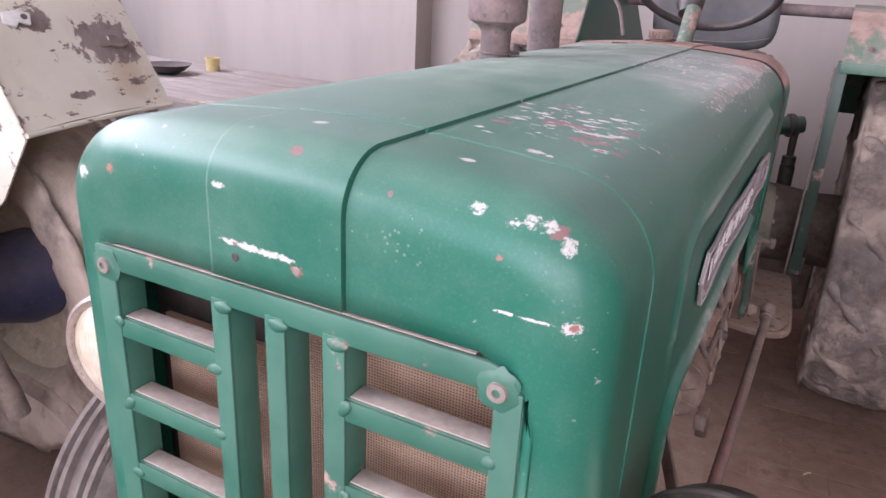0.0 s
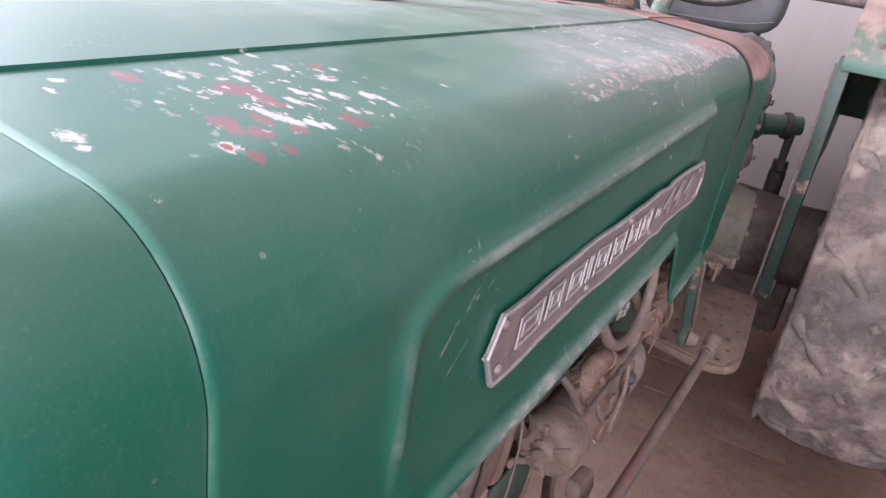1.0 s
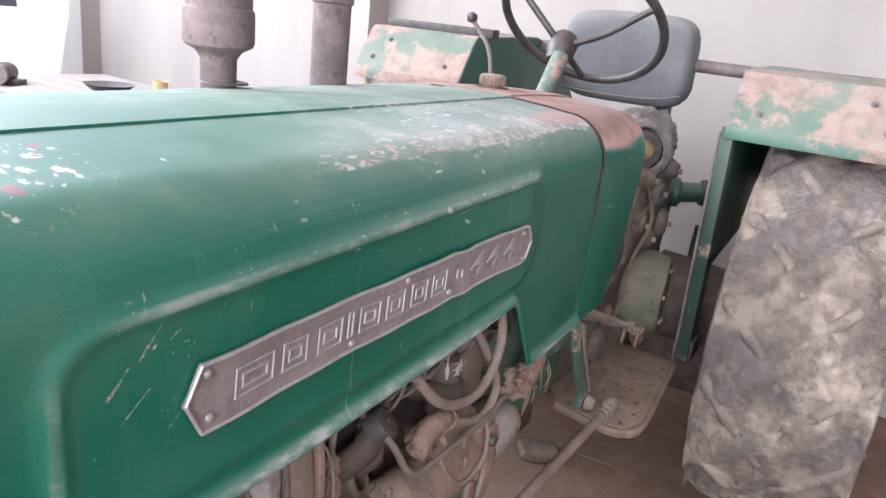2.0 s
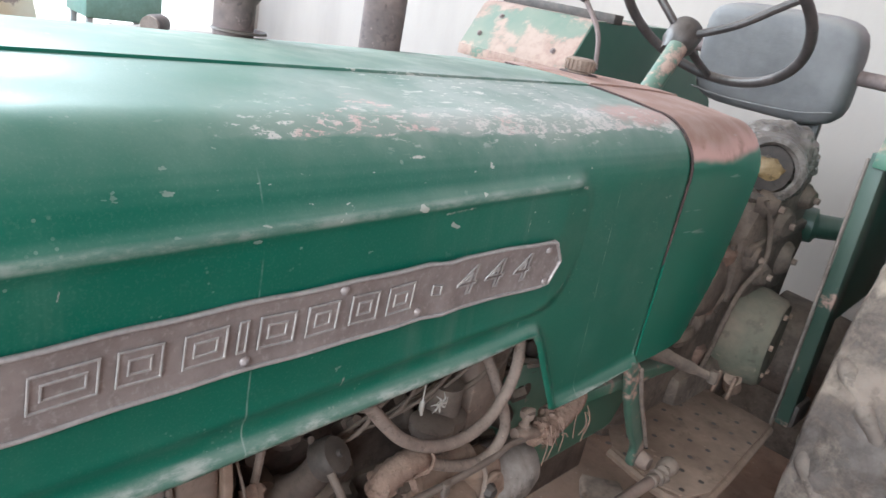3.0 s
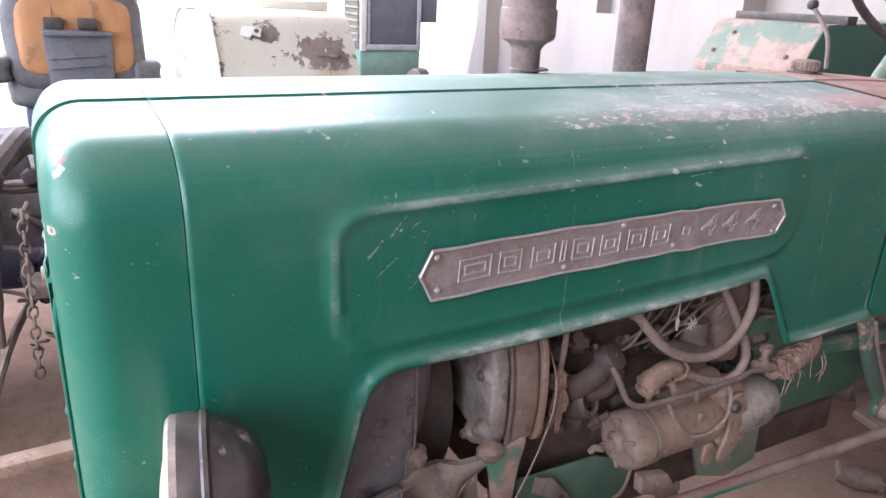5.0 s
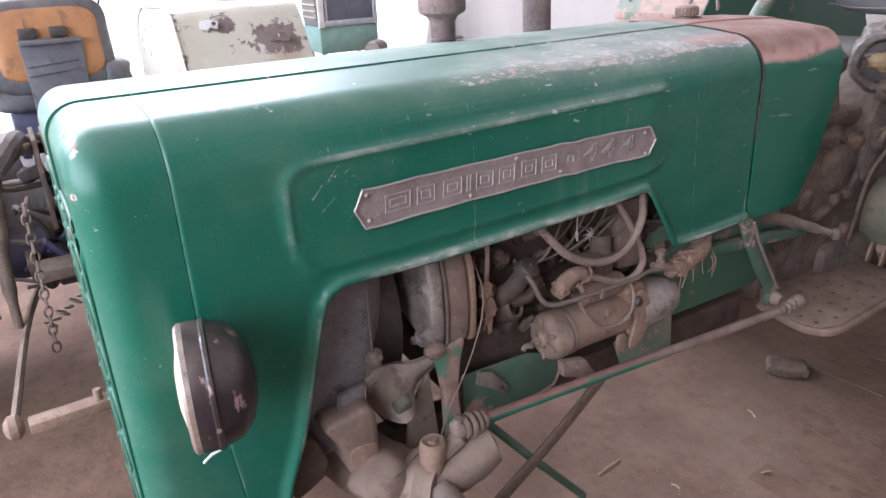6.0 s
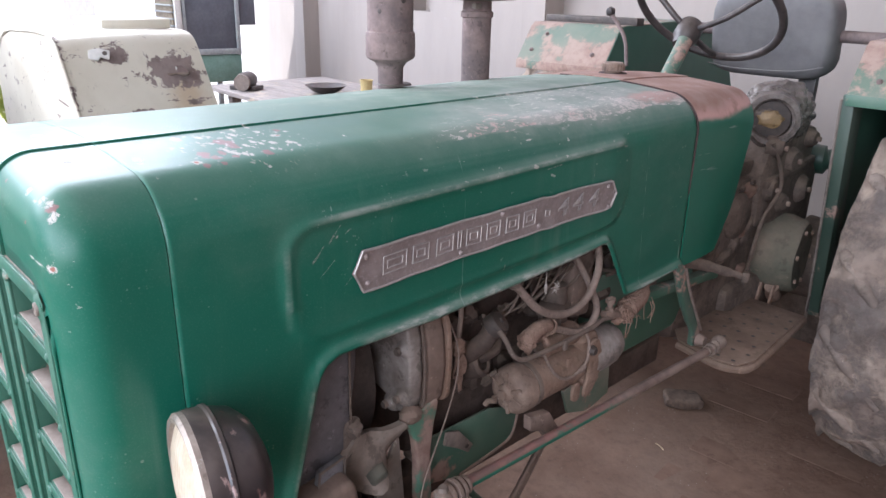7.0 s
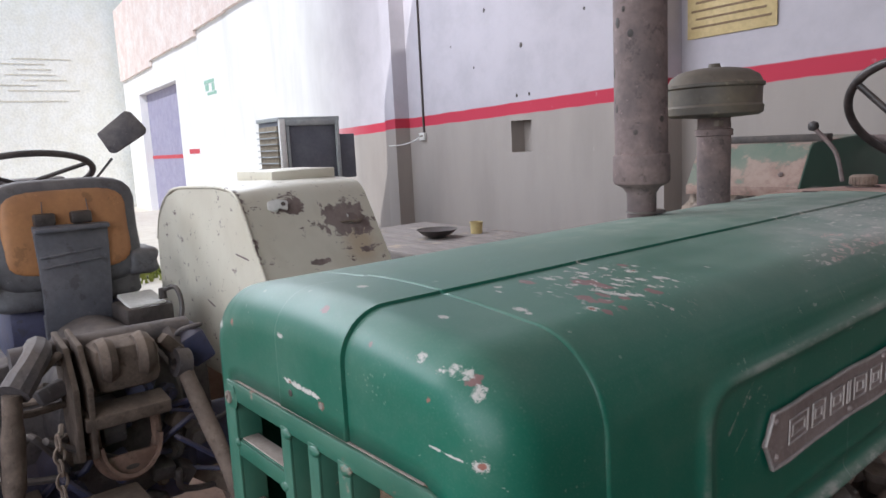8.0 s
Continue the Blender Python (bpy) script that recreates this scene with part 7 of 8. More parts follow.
for k in range(6):
    a = k * math.pi / 3 + 0.3
    part("drum_bolt", lathe([(0, 0.008), (0.007, 0.008), (0.008, 0)], DM @ pose(0.09 * math.cos(a), 0.09 * math.sin(a), 0.067), 6), TAN, drum)
clevis = part("drum_clevis", tube([(0.245, 2.0, 0.54), (0.24, 2.03, 0.505), (0.235, 2.06, 0.49)], 0.022, 12, 4), TAN, drum)
for sx in (-0.02, 0.02):
    part("clevis_cheek", box(0.008, 0.022, 0.07, (0.235 + sx, 1.985, 0.515), 0.003, (-14, 0, 0)), TAN, clevis)
shaft = part("cross_shaft", tube([(0.05, 2.36, 0.885), (0.17, 2.375, 0.888), (0.2, 2.38, 0.888), (0.205, 2.382, 0.89), (0.31, 2.43, 0.903)], [0.05, 0.05, 0.048, 0.034, 0.03], 18, 3, None, False), worn_green("dark_green_shaft_paint", 0.2, 12, 0.3, (0.018, 0.062, 0.045)), tractor, "dark green cross shaft")
part("shaft_ring", lathe([(0.02, -0.01), (0.04, -0.01), (0.043, 0), (0.04, 0.01), (0.02, 0.01)], at(0.27, 2.412, 0.897, pose(0, 0, 0, 0, 90, 25)), 20), DARK, shaft)
link = part("lift_link", tube([(0.295, 2.425, 0.9), (0.29, 2.425, 0.86), (0.29, 2.42, 0.77)], [0.02, 0.013, 0.012], 12, 3), DARK, tractor)
part("link_collar", lathe([(0.012, 0.0), (0.024, 0.0), (0.024, 0.03), (0.012, 0.034)], at(0.29, 2.42, 0.755), 14), DARK, link)
part("link_sleeve", lathe([(0, -0.17), (0.024, -0.17), (0.026, -0.16), (0.026, 0.0), (0, 0.0)], at(0.29, 2.42, 0.75), 16), DARK, link)
wrap = bmesh.new()
bmesh.ops.create_icosphere(wrap, subdivisions=5, radius=1.0)
for v in wrap.verts:
    c = v.co
    a = math.atan2(c.z, c.y)
    fold = 0.1 * abs(math.sin(a * 5 + 2 * noise.noise(c * 1.5))) + abs(noise.noise(c * 3)) * 0.16 + abs(noise.noise(c * 8)) * 0.05
    v.co = c * (0.88 + fold)
wrap.transform(pose(0.125, 2.1, 1.065) @ Matrix.Diagonal((0.095, 0.17, 0.098, 1)))
bundle = part("wrapped_gauge", wrap, FOIL, tractor, "gauge wrapped in crumpled clear plastic", 50)
GM = at(0.172, 1.955, 1.065, pose(0, 0, 0, 0, 84, -58))
part("gauge_ring", rough(lathe([(0.054, 0.012), (0.062, 0.022), (0.076, 0.02), (0.084, 0.004), (0.082, -0.05)], GM, 40), 0.006, 22), FOIL, bundle, "brownish plastic ring")
part("gauge_face", lathe([(0, 0.012), (0.02, 0.011), (0.024, 0.006), (0.052, 0.004), (0.052, -0.01)], GM, 24), DARK, bundle)
face2 = bmesh.new()
bmesh.ops.create_icosphere(face2, subdivisions=3, radius=1.0)
for v in face2.verts:
    v.co *= 1 + 0.35 * noise.noise(v.co * 2)
face2.transform(GM @ pose(0.0, -0.005, 0.012) @ Matrix.Diagonal((0.024, 0.034, 0.009, 1)))
part("crumpled_face", face2, GAUGE, bundle, "yellow gauge under the plastic", 50)

# footplate with drilled holes, pedals
def footplate(sx):
    pts = [(0.13, 1.6), (0.21, 1.5), (0.33, 1.475), (0.385, 1.49), (0.405, 1.55), (0.388, 1.8), (0.378, 1.935), (0.13, 1.95)]
    bm = prism([(sx * x, y) for x, y in pts], 0.006, at(0, 0, 0.5), 0.0015)
    fp = part("footplate", bm, PLATEFLOOR, tractor, "dusty steel footplate with drilled holes")
    tube([(sx * x, y, 0.491) for x, y in pts[1:7]], 0.011, 8, 3, bm := bmesh.new())
    part("edge_roll", bm, PLATEFLOOR, fp)
    hole = mesh_from(lathe([(0, 0.0005), (0.006, 0.0005)], None, 10), "hole")
    hole.materials.append(DARK)
    for i in range(5):
        for j in range(7):
            ob = new("hole", hole)
            ob.parent = fp
            ob.matrix_local = pose(sx * (0.2 + 0.042 * i + 0.012 * (j % 2)), 1.5 + 0.06 * j, 0.5066)
    return fp


footplate(1)
footplate(-1)

# steering wheel
column = part("steering_column", tube([(0.0, 1.56, 1.1), (-0.005, 1.715, 1.285)], 0.021, 14, 1, None, False), RODGREEN, tractor, "green steering column")
WN = pose(0.0, 1.81, 1.37, -42, 0, 0)
bm = bmesh.new()
tube([WN @ Vector((0.21 * math.cos(a), 0.21 * math.sin(a), 0)) for a in [k * math.pi / 24 for k in range(49)]], 0.0115, 12, 1, bm)
sw = part("steering_wheel", bm, BLACK, tractor, "black three-spoke steering wheel")
hubp = WN @ Vector((-0.02, 0.0, -0.085))
for k in (100, 220, 340):
    a = radians(k)
    part("spoke", tube([hubp, WN @ Vector((0.09 * math.cos(a), 0.09 * math.sin(a), -0.06)), WN @ Vector((0.17 * math.cos(a), 0.17 * math.sin(a), -0.02)), WN @ Vector((0.21 * math.cos(a), 0.21 * math.sin(a), 0))], 0.0085, 10), BLACK, sw)
part("hub", lathe([(0, 0.03), (0.03, 0.03), (0.036, 0.02), (0.036, -0.02), (0.03, -0.03), (0.024, -0.05), (0, -0.05)], Matrix.Translation(hubp) @ pose(0, 0, 0, -42), 24), BLACK, sw)
part("throttle_lever", tube([(-0.19, 1.72, 1.2), (-0.22, 1.74, 1.28), (-0.28, 1.75, 1.345)], 0.006, 8), RUST, tractor)
part("lever_knob", lathe([(0, 0.016), (0.012, 0.01), (0.015, 0), (0.012, -0.01), (0, -0.014)], at(-0.285, 1.75, 1.352), 14), BLACK, tractor)

# seat
def cushion(sx, sy, sz, c, rot, bulge=0.03):
    bm = bmesh.new()
    bmesh.ops.create_cube(bm, size=2)
    bmesh.ops.subdivide_edges(bm, edges=bm.edges[:], cuts=7, use_grid_fill=True)
    for v in bm.verts:
        p = v.co
        q = Vector([math.copysign(abs(t) ** 0.8, t) for t in p])
        k = (abs(q.x) ** 5 + abs(q.y) ** 5 + abs(q.z) ** 5) ** 0.2
        q = q / max(k, 1e-6) * max(abs(p.x), abs(p.y), abs(p.z))
        v.co = Vector((q.x * sx / 2, q.y * sy / 2 + bulge * noise.noise(q * 1.7) * 0.3, q.z * sz / 2))
    bm.transform(pose(*c, *rot))
    return bm


seat = part("seat_back", cushion(0.43, 0.12, 0.285, (-0.05, 2.4, 1.285), (8, 0, 0)), VINYL, tractor, "dusty grey vinyl backrest", 180)
part("piping", tube([(-0.25, 2.345, 1.175), (-0.15, 2.337, 1.165), (0.05, 2.337, 1.17), (0.15, 2.345, 1.19)], 0.0022, 8), VINYL, seat)
part("seat_cushion", cushion(0.3, 0.3, 0.1, (-0.12, 2.22, 1.03), (0, 0, 0)), VINYL, tractor, "dusty grey vinyl cushion", 180)
part("seat_bracket", box(0.06, 0.03, 0.3, (0.08, 2.43, 1.06), 0.005), BLACK, tractor)


# ---- the blue and cream tractor beyond ----
other = thing("blue_tractor", "blue tractor with chipped cream fenders and torn orange seat", "tractor")
CY = 0.1


def cream_fender():
    """Right fender: a sloping rear, a flat top and a tall inner panel."""
    y0, y1 = 0.42, 0.86
    prof = [(-1.035, 1.0), (-1.055, 1.03), (-1.105, 1.11), (-1.135, 1.16), (-1.163, 1.205), (-1.19, 1.238), (-1.235, 1.258), (-1.35, 1.266), (-1.64, 1.258), (-1.75, 1.232), (-1.84, 1.17), (-1.89, 1.08), (-1.9, 0.9)]
    line = [(q.x, q.z) for q in spline([(x, 0, z) for x, z in prof], 5)]
    rows = [[(x - 0.075 * k / 12, y0 + (y1 - y0) * k / 12, z + 0.006 * math.sin(k / 12 * math.pi) + 0.003 * noise.noise(Vector((x * 9, k * 0.4, 0)))) for k in range(13)] for x, z in line]
    fen = part("fender", grid(rows, 0.004), CREAM, other, "cream fender with paint chipped to rust", 40)
    out = [(-1.03, 0.985)] + [(x, z - 0.004) for x, z in prof] + [(-1.9, 0.7), (-1.32, 0.7), (-1.14, 0.84)]
    panel = part("inner_panel", prism(out, 0.004, pose(0, y0, 0, 90, 0, 0), 0), CREAM, fen)
    part("edge_bead", tube([(x, y0 - 0.002, z) for x, z in prof[:12]], 0.005, 8), CREAM, fen)
    part("rolled_hem", tube([(-1.03, y0, 0.995), (-1.068, (y0 + y1) / 2, 1.0), (-1.105, y1, 0.997)], 0.006, 8), CREAM, fen)
    for a, b in (((-1.27, 1.09), (-1.09, 1.07)), ((-1.5, 0.93), (-1.38, 0.9)), ((-1.3, 0.82), (-1.2, 0.8))):
        part("dent", tube([(a[0], y0 - 0.001, a[1]), ((a[0] + b[0]) / 2, y0 - 0.003, (a[1] + b[1]) / 2), (b[0], y0 - 0.001, b[1])], [0.0008, 0.003, 0.0008], 6), RUST, panel)
    return fen


cf = cream_fender()
part("top_slab", box(0.26, 0.22, 0.03, (-1.5, 0.72, 1.283), 0.004), CREAM, cf)
SLOPE = pose(-1.178, 0.53, 1.207, 0, 58, -10)
tab = part("lamp_tab", prism([(-0.014, -0.03), (0.012, -0.034), (0.02, -0.008), (0.008, 0.0), (0.016, 0.022), (-0.012, 0.028), (-0.02, 0.0)], 0.01, SLOPE, 0.003), WHITE, cf, "bent shiny lamp tab")
part("tab_hole", lathe([(0, 0.0005), (0.006, 0.0005), (0.007, 0)], SLOPE @ pose(-0.002, 0.012, 0.0102), 12), DARK, tab)
TORN = pose(-1.19, 0.745, 1.152, 0, 57, -10)
torn = part("torn_slot", prism([(-0.012, -0.045), (-0.018, -0.01), (-0.014, 0.03), (0.006, 0.05), (0.014, 0.02), (0.01, -0.03)], 0.003, TORN, 0.001), RUST, cf, "torn rusty lamp mount")
part("torn_lip", tube([TORN @ Vector(q) for q in ((0.012, -0.048, 0.004), (0.018, -0.02, 0.009), (0.014, 0.01, 0.007), (0.019, 0.035, 0.01), (0.008, 0.055, 0.004))], [0.002, 0.005, 0.004, 0.006, 0.002], 6, 4), BROWN, torn)
for yy, s in ((-0.012, 1.0), (0.006, 1.3), (-0.045, 0.8)):
    part("hole", lathe([(0, 0.0005), (0.005 * s, 0.0005), (0.006 * s, 0)], TORN @ pose(-0.006, yy, 0.0035), 10), WHITE, torn)
for y, sx in ((0.66, 1), (-0.53, -1)):
    w = drive_wheel(other, (-1.47, y, 0.51), 0.51, 0.3, TYRE_TAN, TANRIM, "rear_wheel", 18, "dusty rear tyre under the cream fender", 0.008)
    w.matrix_local = pose(-1.47, y, 0.51, 0, 0, 90 * sx)
    part("wheel_dish", lathe([(0, 0.0), (0.1, 0.0), (0.12, 0.02), (0.22, 0.03), (0.26, 0.07), (0.31, 0.09), (0.33, 0.06)], at(-1.47, y + sx * 0.02, 0.51, pose(0, 0, 0, 90 * sx)), 40), TANRIM, other, "cream muddy wheel dish")
    hub = part("hub", rough(lathe([(0, 0.05), (0.045, 0.05), (0.06, 0.03), (0.1, 0.022), (0.115, 0.01), (0.115, -0.02)], at(-1.47, y - sx * 0.03, 0.51, pose(0, 0, 0, 90 * sx)), 28), 0.006, 14), HUBBLUE, other, "bright blue wheel hub under mud")
    for k in range(6):
        a = k * math.pi / 3
        part("hub_nut", lathe([(0, 0.02), (0.012, 0.02), (0.013, 0)], at(-1.47 + 0.075 * math.cos(a), y - sx * 0.065, 0.51 + 0.075 * math.sin(a), pose(0, 0, 0, 90 * sx)), 6), BLUE, hub)
part("axle_housing", lathe([(0, -0.58), (0.13, -0.58), (0.13, -0.5), (0.09, -0.4), (0.1, -0.2), (0.15, -0.16), (0.15, 0.16), (0.1, 0.2), (0.09, 0.4), (0.13, 0.5), (0.13, 0.58), (0, 0.58)], at(-1.47, CY, 0.51, ALONG_Y), 28), BLUE, other, "blue rear axle housing")
house = part("gear_housing", lathe([(0, 0), (0.12, 0), (0.17, 0.02), (0.19, 0.06), (0.19, 0.3), (0.17, 0.34), (0.17, 0.6), (0, 0.6)], at(-1.28, CY, 0.68, pose(0, 0, 0, 0, -90)) @ Matrix.Diagonal((1.25, 0.9, 1, 1)), 32), BLUEDARK, other, "greasy dark gear housing")
part("belly", box(0.34, 0.62, 0.3, (-1.58, 0.08, 0.62), 0.05), BLUEDARK, other, "dark greasy axle casting")
part("draught_plate", box(0.03, 0.4, 0.12, (-1.42, -0.28, 0.78), 0.008, (8, 0, 0)), BLUEDARK, other)
part("chassis", box(1.3, 0.3, 0.34, (-2.5, CY, 0.72), 0.05), BLUE, other, "dull blue gearbox and chassis")
part("hood", box(1.2, 0.5, 0.4, (-3.3, CY, 1.0), 0.07), BLUE, other, "blue hood")
part("cab_floor", box(0.7, 0.7, 0.03, (-2.15, CY, 0.72), 0.004), BLUEDARK, other)
part("exhaust_pipe", lathe([(0.03, 0), (0.03, 0.1), (0.055, 0.12), (0.058, 0.5), (0.04, 0.53), (0.04, 1.0), (0, 1.0)], at(-3.0, -0.05, 1.15), 24), BLUEDARK, other, "dark blue exhaust pipe")
SB = Vector((-1.69, 0.09, 1.15))
st = part("seat_back", cushion(0.11, 0.4, 0.32, SB, (0, -6, 0)), SEATBLACK, other, "black seat with torn orange back", 180)
pan = part("seat_panel", cushion(0.05, 0.33, 0.24, (SB.x + 0.04, SB.y, SB.z + 0.01), (0, -6, 0)), ORANGE, st, "faded orange vinyl", 180)
for dy in (-0.06, 0.055):
    part("seam", tube([(SB.x + 0.062, SB.y + dy, SB.z + 0.1), (SB.x + 0.066, SB.y + dy * 1.1, SB.z), (SB.x + 0.06, SB.y + dy, SB.z - 0.08)], 0.0016, 8), RUST, pan)
part("back_pad", cushion(0.04, 0.16, 0.16, (SB.x + 0.042, SB.y + 0.05, SB.z - 0.02), (0, -6, 0)), SEATBLACK, pan, "dark torn foam", 180)
part("seat_cushion", cushion(0.4, 0.42, 0.11, (-1.84, 0.09, 0.985), (0, 0, 0)), SEATBLACK, other, "black torn seat cushion", 180)
part("seat_base", box(0.34, 0.34, 0.18, (-1.87, 0.09, 0.85), 0.02), BLUE, other)
for yy, zz in ((-0.145, 1.06), (0.29, 1.045)):
    part("arm_rest", cushion(0.16, 0.09, 0.085, (-1.7, yy, zz), (0, 0, 0)), SEATBLACK, st, "", 180)
# upright carrier behind the seat
carrier = part("tool_carrier", prism([(-0.004, 1.185), (0.192, 1.178), (0.186, 1.0), (0.175, 0.87), (0.0, 0.88), (0.002, 1.0)], 0.022, pose(-1.63, 0, 0, 90, 0, 90), 0.004), CARRIER, other, "dark blue-grey tool carrier behind the seat")
part("carrier_lip", box(0.06, 0.195, 0.014, (-1.612, 0.094, 1.172), 0.003), CARRIER, carrier)
for z in (1.07, 1.1):
    part("strap", box(0.006, 0.16, 0.006, (-1.605, 0.085, z), 0.002, (4, 0, 0)), CARRIER, carrier)
for yy in (0.03, 0.125):
    part("bottle_cap", box(0.05, 0.055, 0.035, (-1.63, yy, 1.2), 0.006), BLACK, carrier)
for yy in (0.008, 0.178):
    part("carrier_leg", box(0.022, 0.022, 0.34, (-1.62, yy, 0.76), 0.003), CARRIER, carrier)
batt = part("battery_box", box(0.16, 0.13, 0.09, (-1.5, 0.232, 0.9), 0.008), BLACK, other, "black battery with a pale lid")
part("lid", box(0.13, 0.1, 0.014, (-1.5, 0.232, 0.952), 0.004, (0, 8, 0)), WHITE, batt)
part("terminal", lathe([(0, 0.03), (0.01, 0.03), (0.012, 0)], at(-1.44, 0.275, 0.957), 10), DARK, batt)
part("battery_lead", tube([(-1.44, 0.275, 0.98), (-1.4, 0.3, 0.99), (-1.36, 0.3, 0.94), (-1.36, 0.28, 0.86)], 0.007, 8), BLACK, batt)
wm = pose(-2.4, 0.11, 1.31, 0, -20, 0)
bm = tube([wm @ Vector((0.24 * math.cos(a), 0.24 * math.sin(a), 0)) for a in [k * math.pi / 20 for k in range(41)]], 0.012, 10, 1)
sw2 = part("steering_wheel", bm, BLACK, other, "dark steering wheel")
for k in (60, 180, 300):
    a = radians(k)
    part("spoke", tube([wm @ Vector((0, 0, -0.03)), wm @ Vector((0.24 * math.cos(a), 0.24 * math.sin(a), 0))], 0.008, 8, 1, None, False), BLACK, sw2)
part("steering_column", tube([wm @ Vector((0, 0, -0.03)), (-2.7, 0.14, 0.9)], 0.025, 10, 1, None, False), BLUEDARK, other)
part("dashboard", box(0.06, 0.36, 0.1, (-2.62, 0.12, 1.25), 0.02), BLUEDARK, other)
mir = part("mirror", prism([(-0.05, -0.075), (0.035, -0.085), (0.05, -0.07), (0.06, 0.07), (0.045, 0.085), (-0.04, 0.08), (-0.055, 0.065)], 0.02, pose(-2.39, 0.475, 1.46, 90, 55, 60), 0.006), BLUEDARK, other, "dark rear-view mirror on a thin stalk")
part("stalk", tube([(-2.4, 0.43, 1.36), (-2.45, 0.38, 1.29), (-2.5, 0.36, 1.22)], 0.005, 8, 1, None, False), BLACK, mir)
# rear linkage: rockshaft, arms, rods, hitch cup
top = part("lift_cover", box(0.2, 0.16, 0.12, (-1.25, 0.09, 0.86), 0.03), BROWNISH, other, "brown greasy lift cover")
for yy in (0.045, 0.13):
    part("cover_lug", lathe([(0, -0.02), (0.05, -0.018), (0.058, 0), (0.05, 0.018), (0, 0.02)], at(-1.18, yy, 0.88, ALONG_Y), 22), BROWNISH, top)
part("rocker_shaft", lathe([(0, -0.21), (0.03, -0.21), (0.034, 0), (0.03, 0.21), (0, 0.21)], at(-1.28, 0.07, 0.9, ALONG_Y), 20), BLUEDARK, other)
hitch = part("top_bracket", box(0.08, 0.2, 0.035, (-1.17, 0.075, 0.752), 0.006, (0, 10, 0)), BROWNISH, other, "brown top link bracket with a rounded cup")
D = [(0.075 + 0.072 * math.cos(a), 0.66 + 0.085 * math.sin(a)) for a in [math.pi + k * math.pi / 14 for k in range(15)]]
D = [(0.003, 0.745)] + D + [(0.147, 0.745)]
part("cup_back", prism(D, 0.01, pose(-1.24, 0, 0, 90, 0, 90), 0), DARK, hitch)
part("cup_rim", tube([(-1.19, y, z) for y, z in D], 0.013, 10, 2), RUSTY, hitch)
part("cup_floor", grid([[(-1.24, y, z), (-1.14, 0.075 + (y - 0.075) * 0.9, z + 0.02)] for y, z in D[1:-1]], 0.008), RUSTY, hitch, "rust-brown cup wall")
part("cup_lip", prism([(0.075 + 0.068 * math.cos(a), 0.66 + 0.08 * math.sin(a)) for a in [math.pi * 1.06 + k * math.pi * 0.88 / 14 for k in range(15)]], 0.012, pose(-1.165, 0, 0, 90, 0, 90), 0.003), RUSTY, hitch)
part("lip_hole", lathe([(0, 0.0005), (0.012, 0.0005), (0.013, 0)], at(-1.1525, 0.072, 0.61, ALONG_X) @ Matrix.Diagonal((0.5, 1.3, 1, 1)), 12), DARK, hitch)
for yy in (0.0, 0.03):
    part("side_cheek", prism([(-1.3, 0.95), (-1.18, 0.93), (-1.12, 0.84), (-1.14, 0.66), (-1.25, 0.62)], 0.014, pose(0, yy - 0.03, 0, 90, 0, 0), 0.003), BROWNISH, other)
part("lift_arm", tube([(-1.28, -0.08, 0.92), (-1.16, -0.1, 0.93), (-1.1, -0.16, 0.87)], [0.03, 0.03, 0.034], 10, 5), BLUEDARK, other, "greasy lift arm")
part("lift_arm", tube([(-1.28, 0.22, 0.9), (-1.24, 0.225, 0.87), (-1.2, 0.228, 0.835)], [0.03, 0.028, 0.024], 10, 5), BLUEDARK, other, "greasy lift arm")
part("arm_eye", lathe([(0.018, -0.02), (0.036, -0.018), (0.036, 0.018), (0.018, 0.02)], at(-1.195, 0.228, 0.83, pose(0, 0, 0, 80, 30)), 22, None, True), BLUEDARK, other)
part("lift_rod", tube([(-1.1, -0.165, 0.87), (-1.09, -0.18, 0.72), (-1.06, -0.195, 0.6), (-1.02, -0.2, 0.42)], [0.02, 0.024, 0.02, 0.014], 12, 5), BROWNISH, other, "brown lift rod")
part("lift_rod", tube([(-1.19, 0.23, 0.82), (-1.12, 0.25, 0.7), (-1.03, 0.268, 0.57), (-1.0, 0.29, 0.42)], [0.02, 0.022, 0.02, 0.024], 12, 5), BROWN, other, "dark lift rod")
part("perforated_strap", box(0.006, 0.05, 0.08, (-1.12, -0.23, 0.72), 0.002), WHITE, other)
for s, tip in ((-1, (-0.62, -0.25, 0.33)), (1, (-0.78, 0.33, 0.36))):
    part("lower_link", tube([(-1.5, CY + s * 0.16, 0.45), (-1.1, CY + s * 0.27, 0.42), tip], 0.022, 8, 5, None, True, 0.5), BROWN, other, "brown lower link arm")
    part("link_ball", lathe([(0, 0.024), (0.018, 0.021), (0.032, 0.009), (0.032, -0.009), (0.018, -0.021), (0, -0.024)], at(tip[0], tip[1], tip[2], ALONG_Y), 18), TAN, other)
bar = part("drawbar", box(0.05, 0.2, 0.03, (-0.6, -0.115, 0.335), 0.005, (0, 0, 3)), TAN, other, "tan flat drawbar")
part("bar_pin", lathe([(0, 0.03), (0.01, 0.03), (0.012, 0)], at(-0.6, -0.05, 0.35), 10), TAN, bar)
part("swinging_hitch", box(0.12, 0.2, 0.04, (-1.1, -0.02, 0.55), 0.01), BROWNISH, other, "brown hitch casting")
rng = random.Random(77)
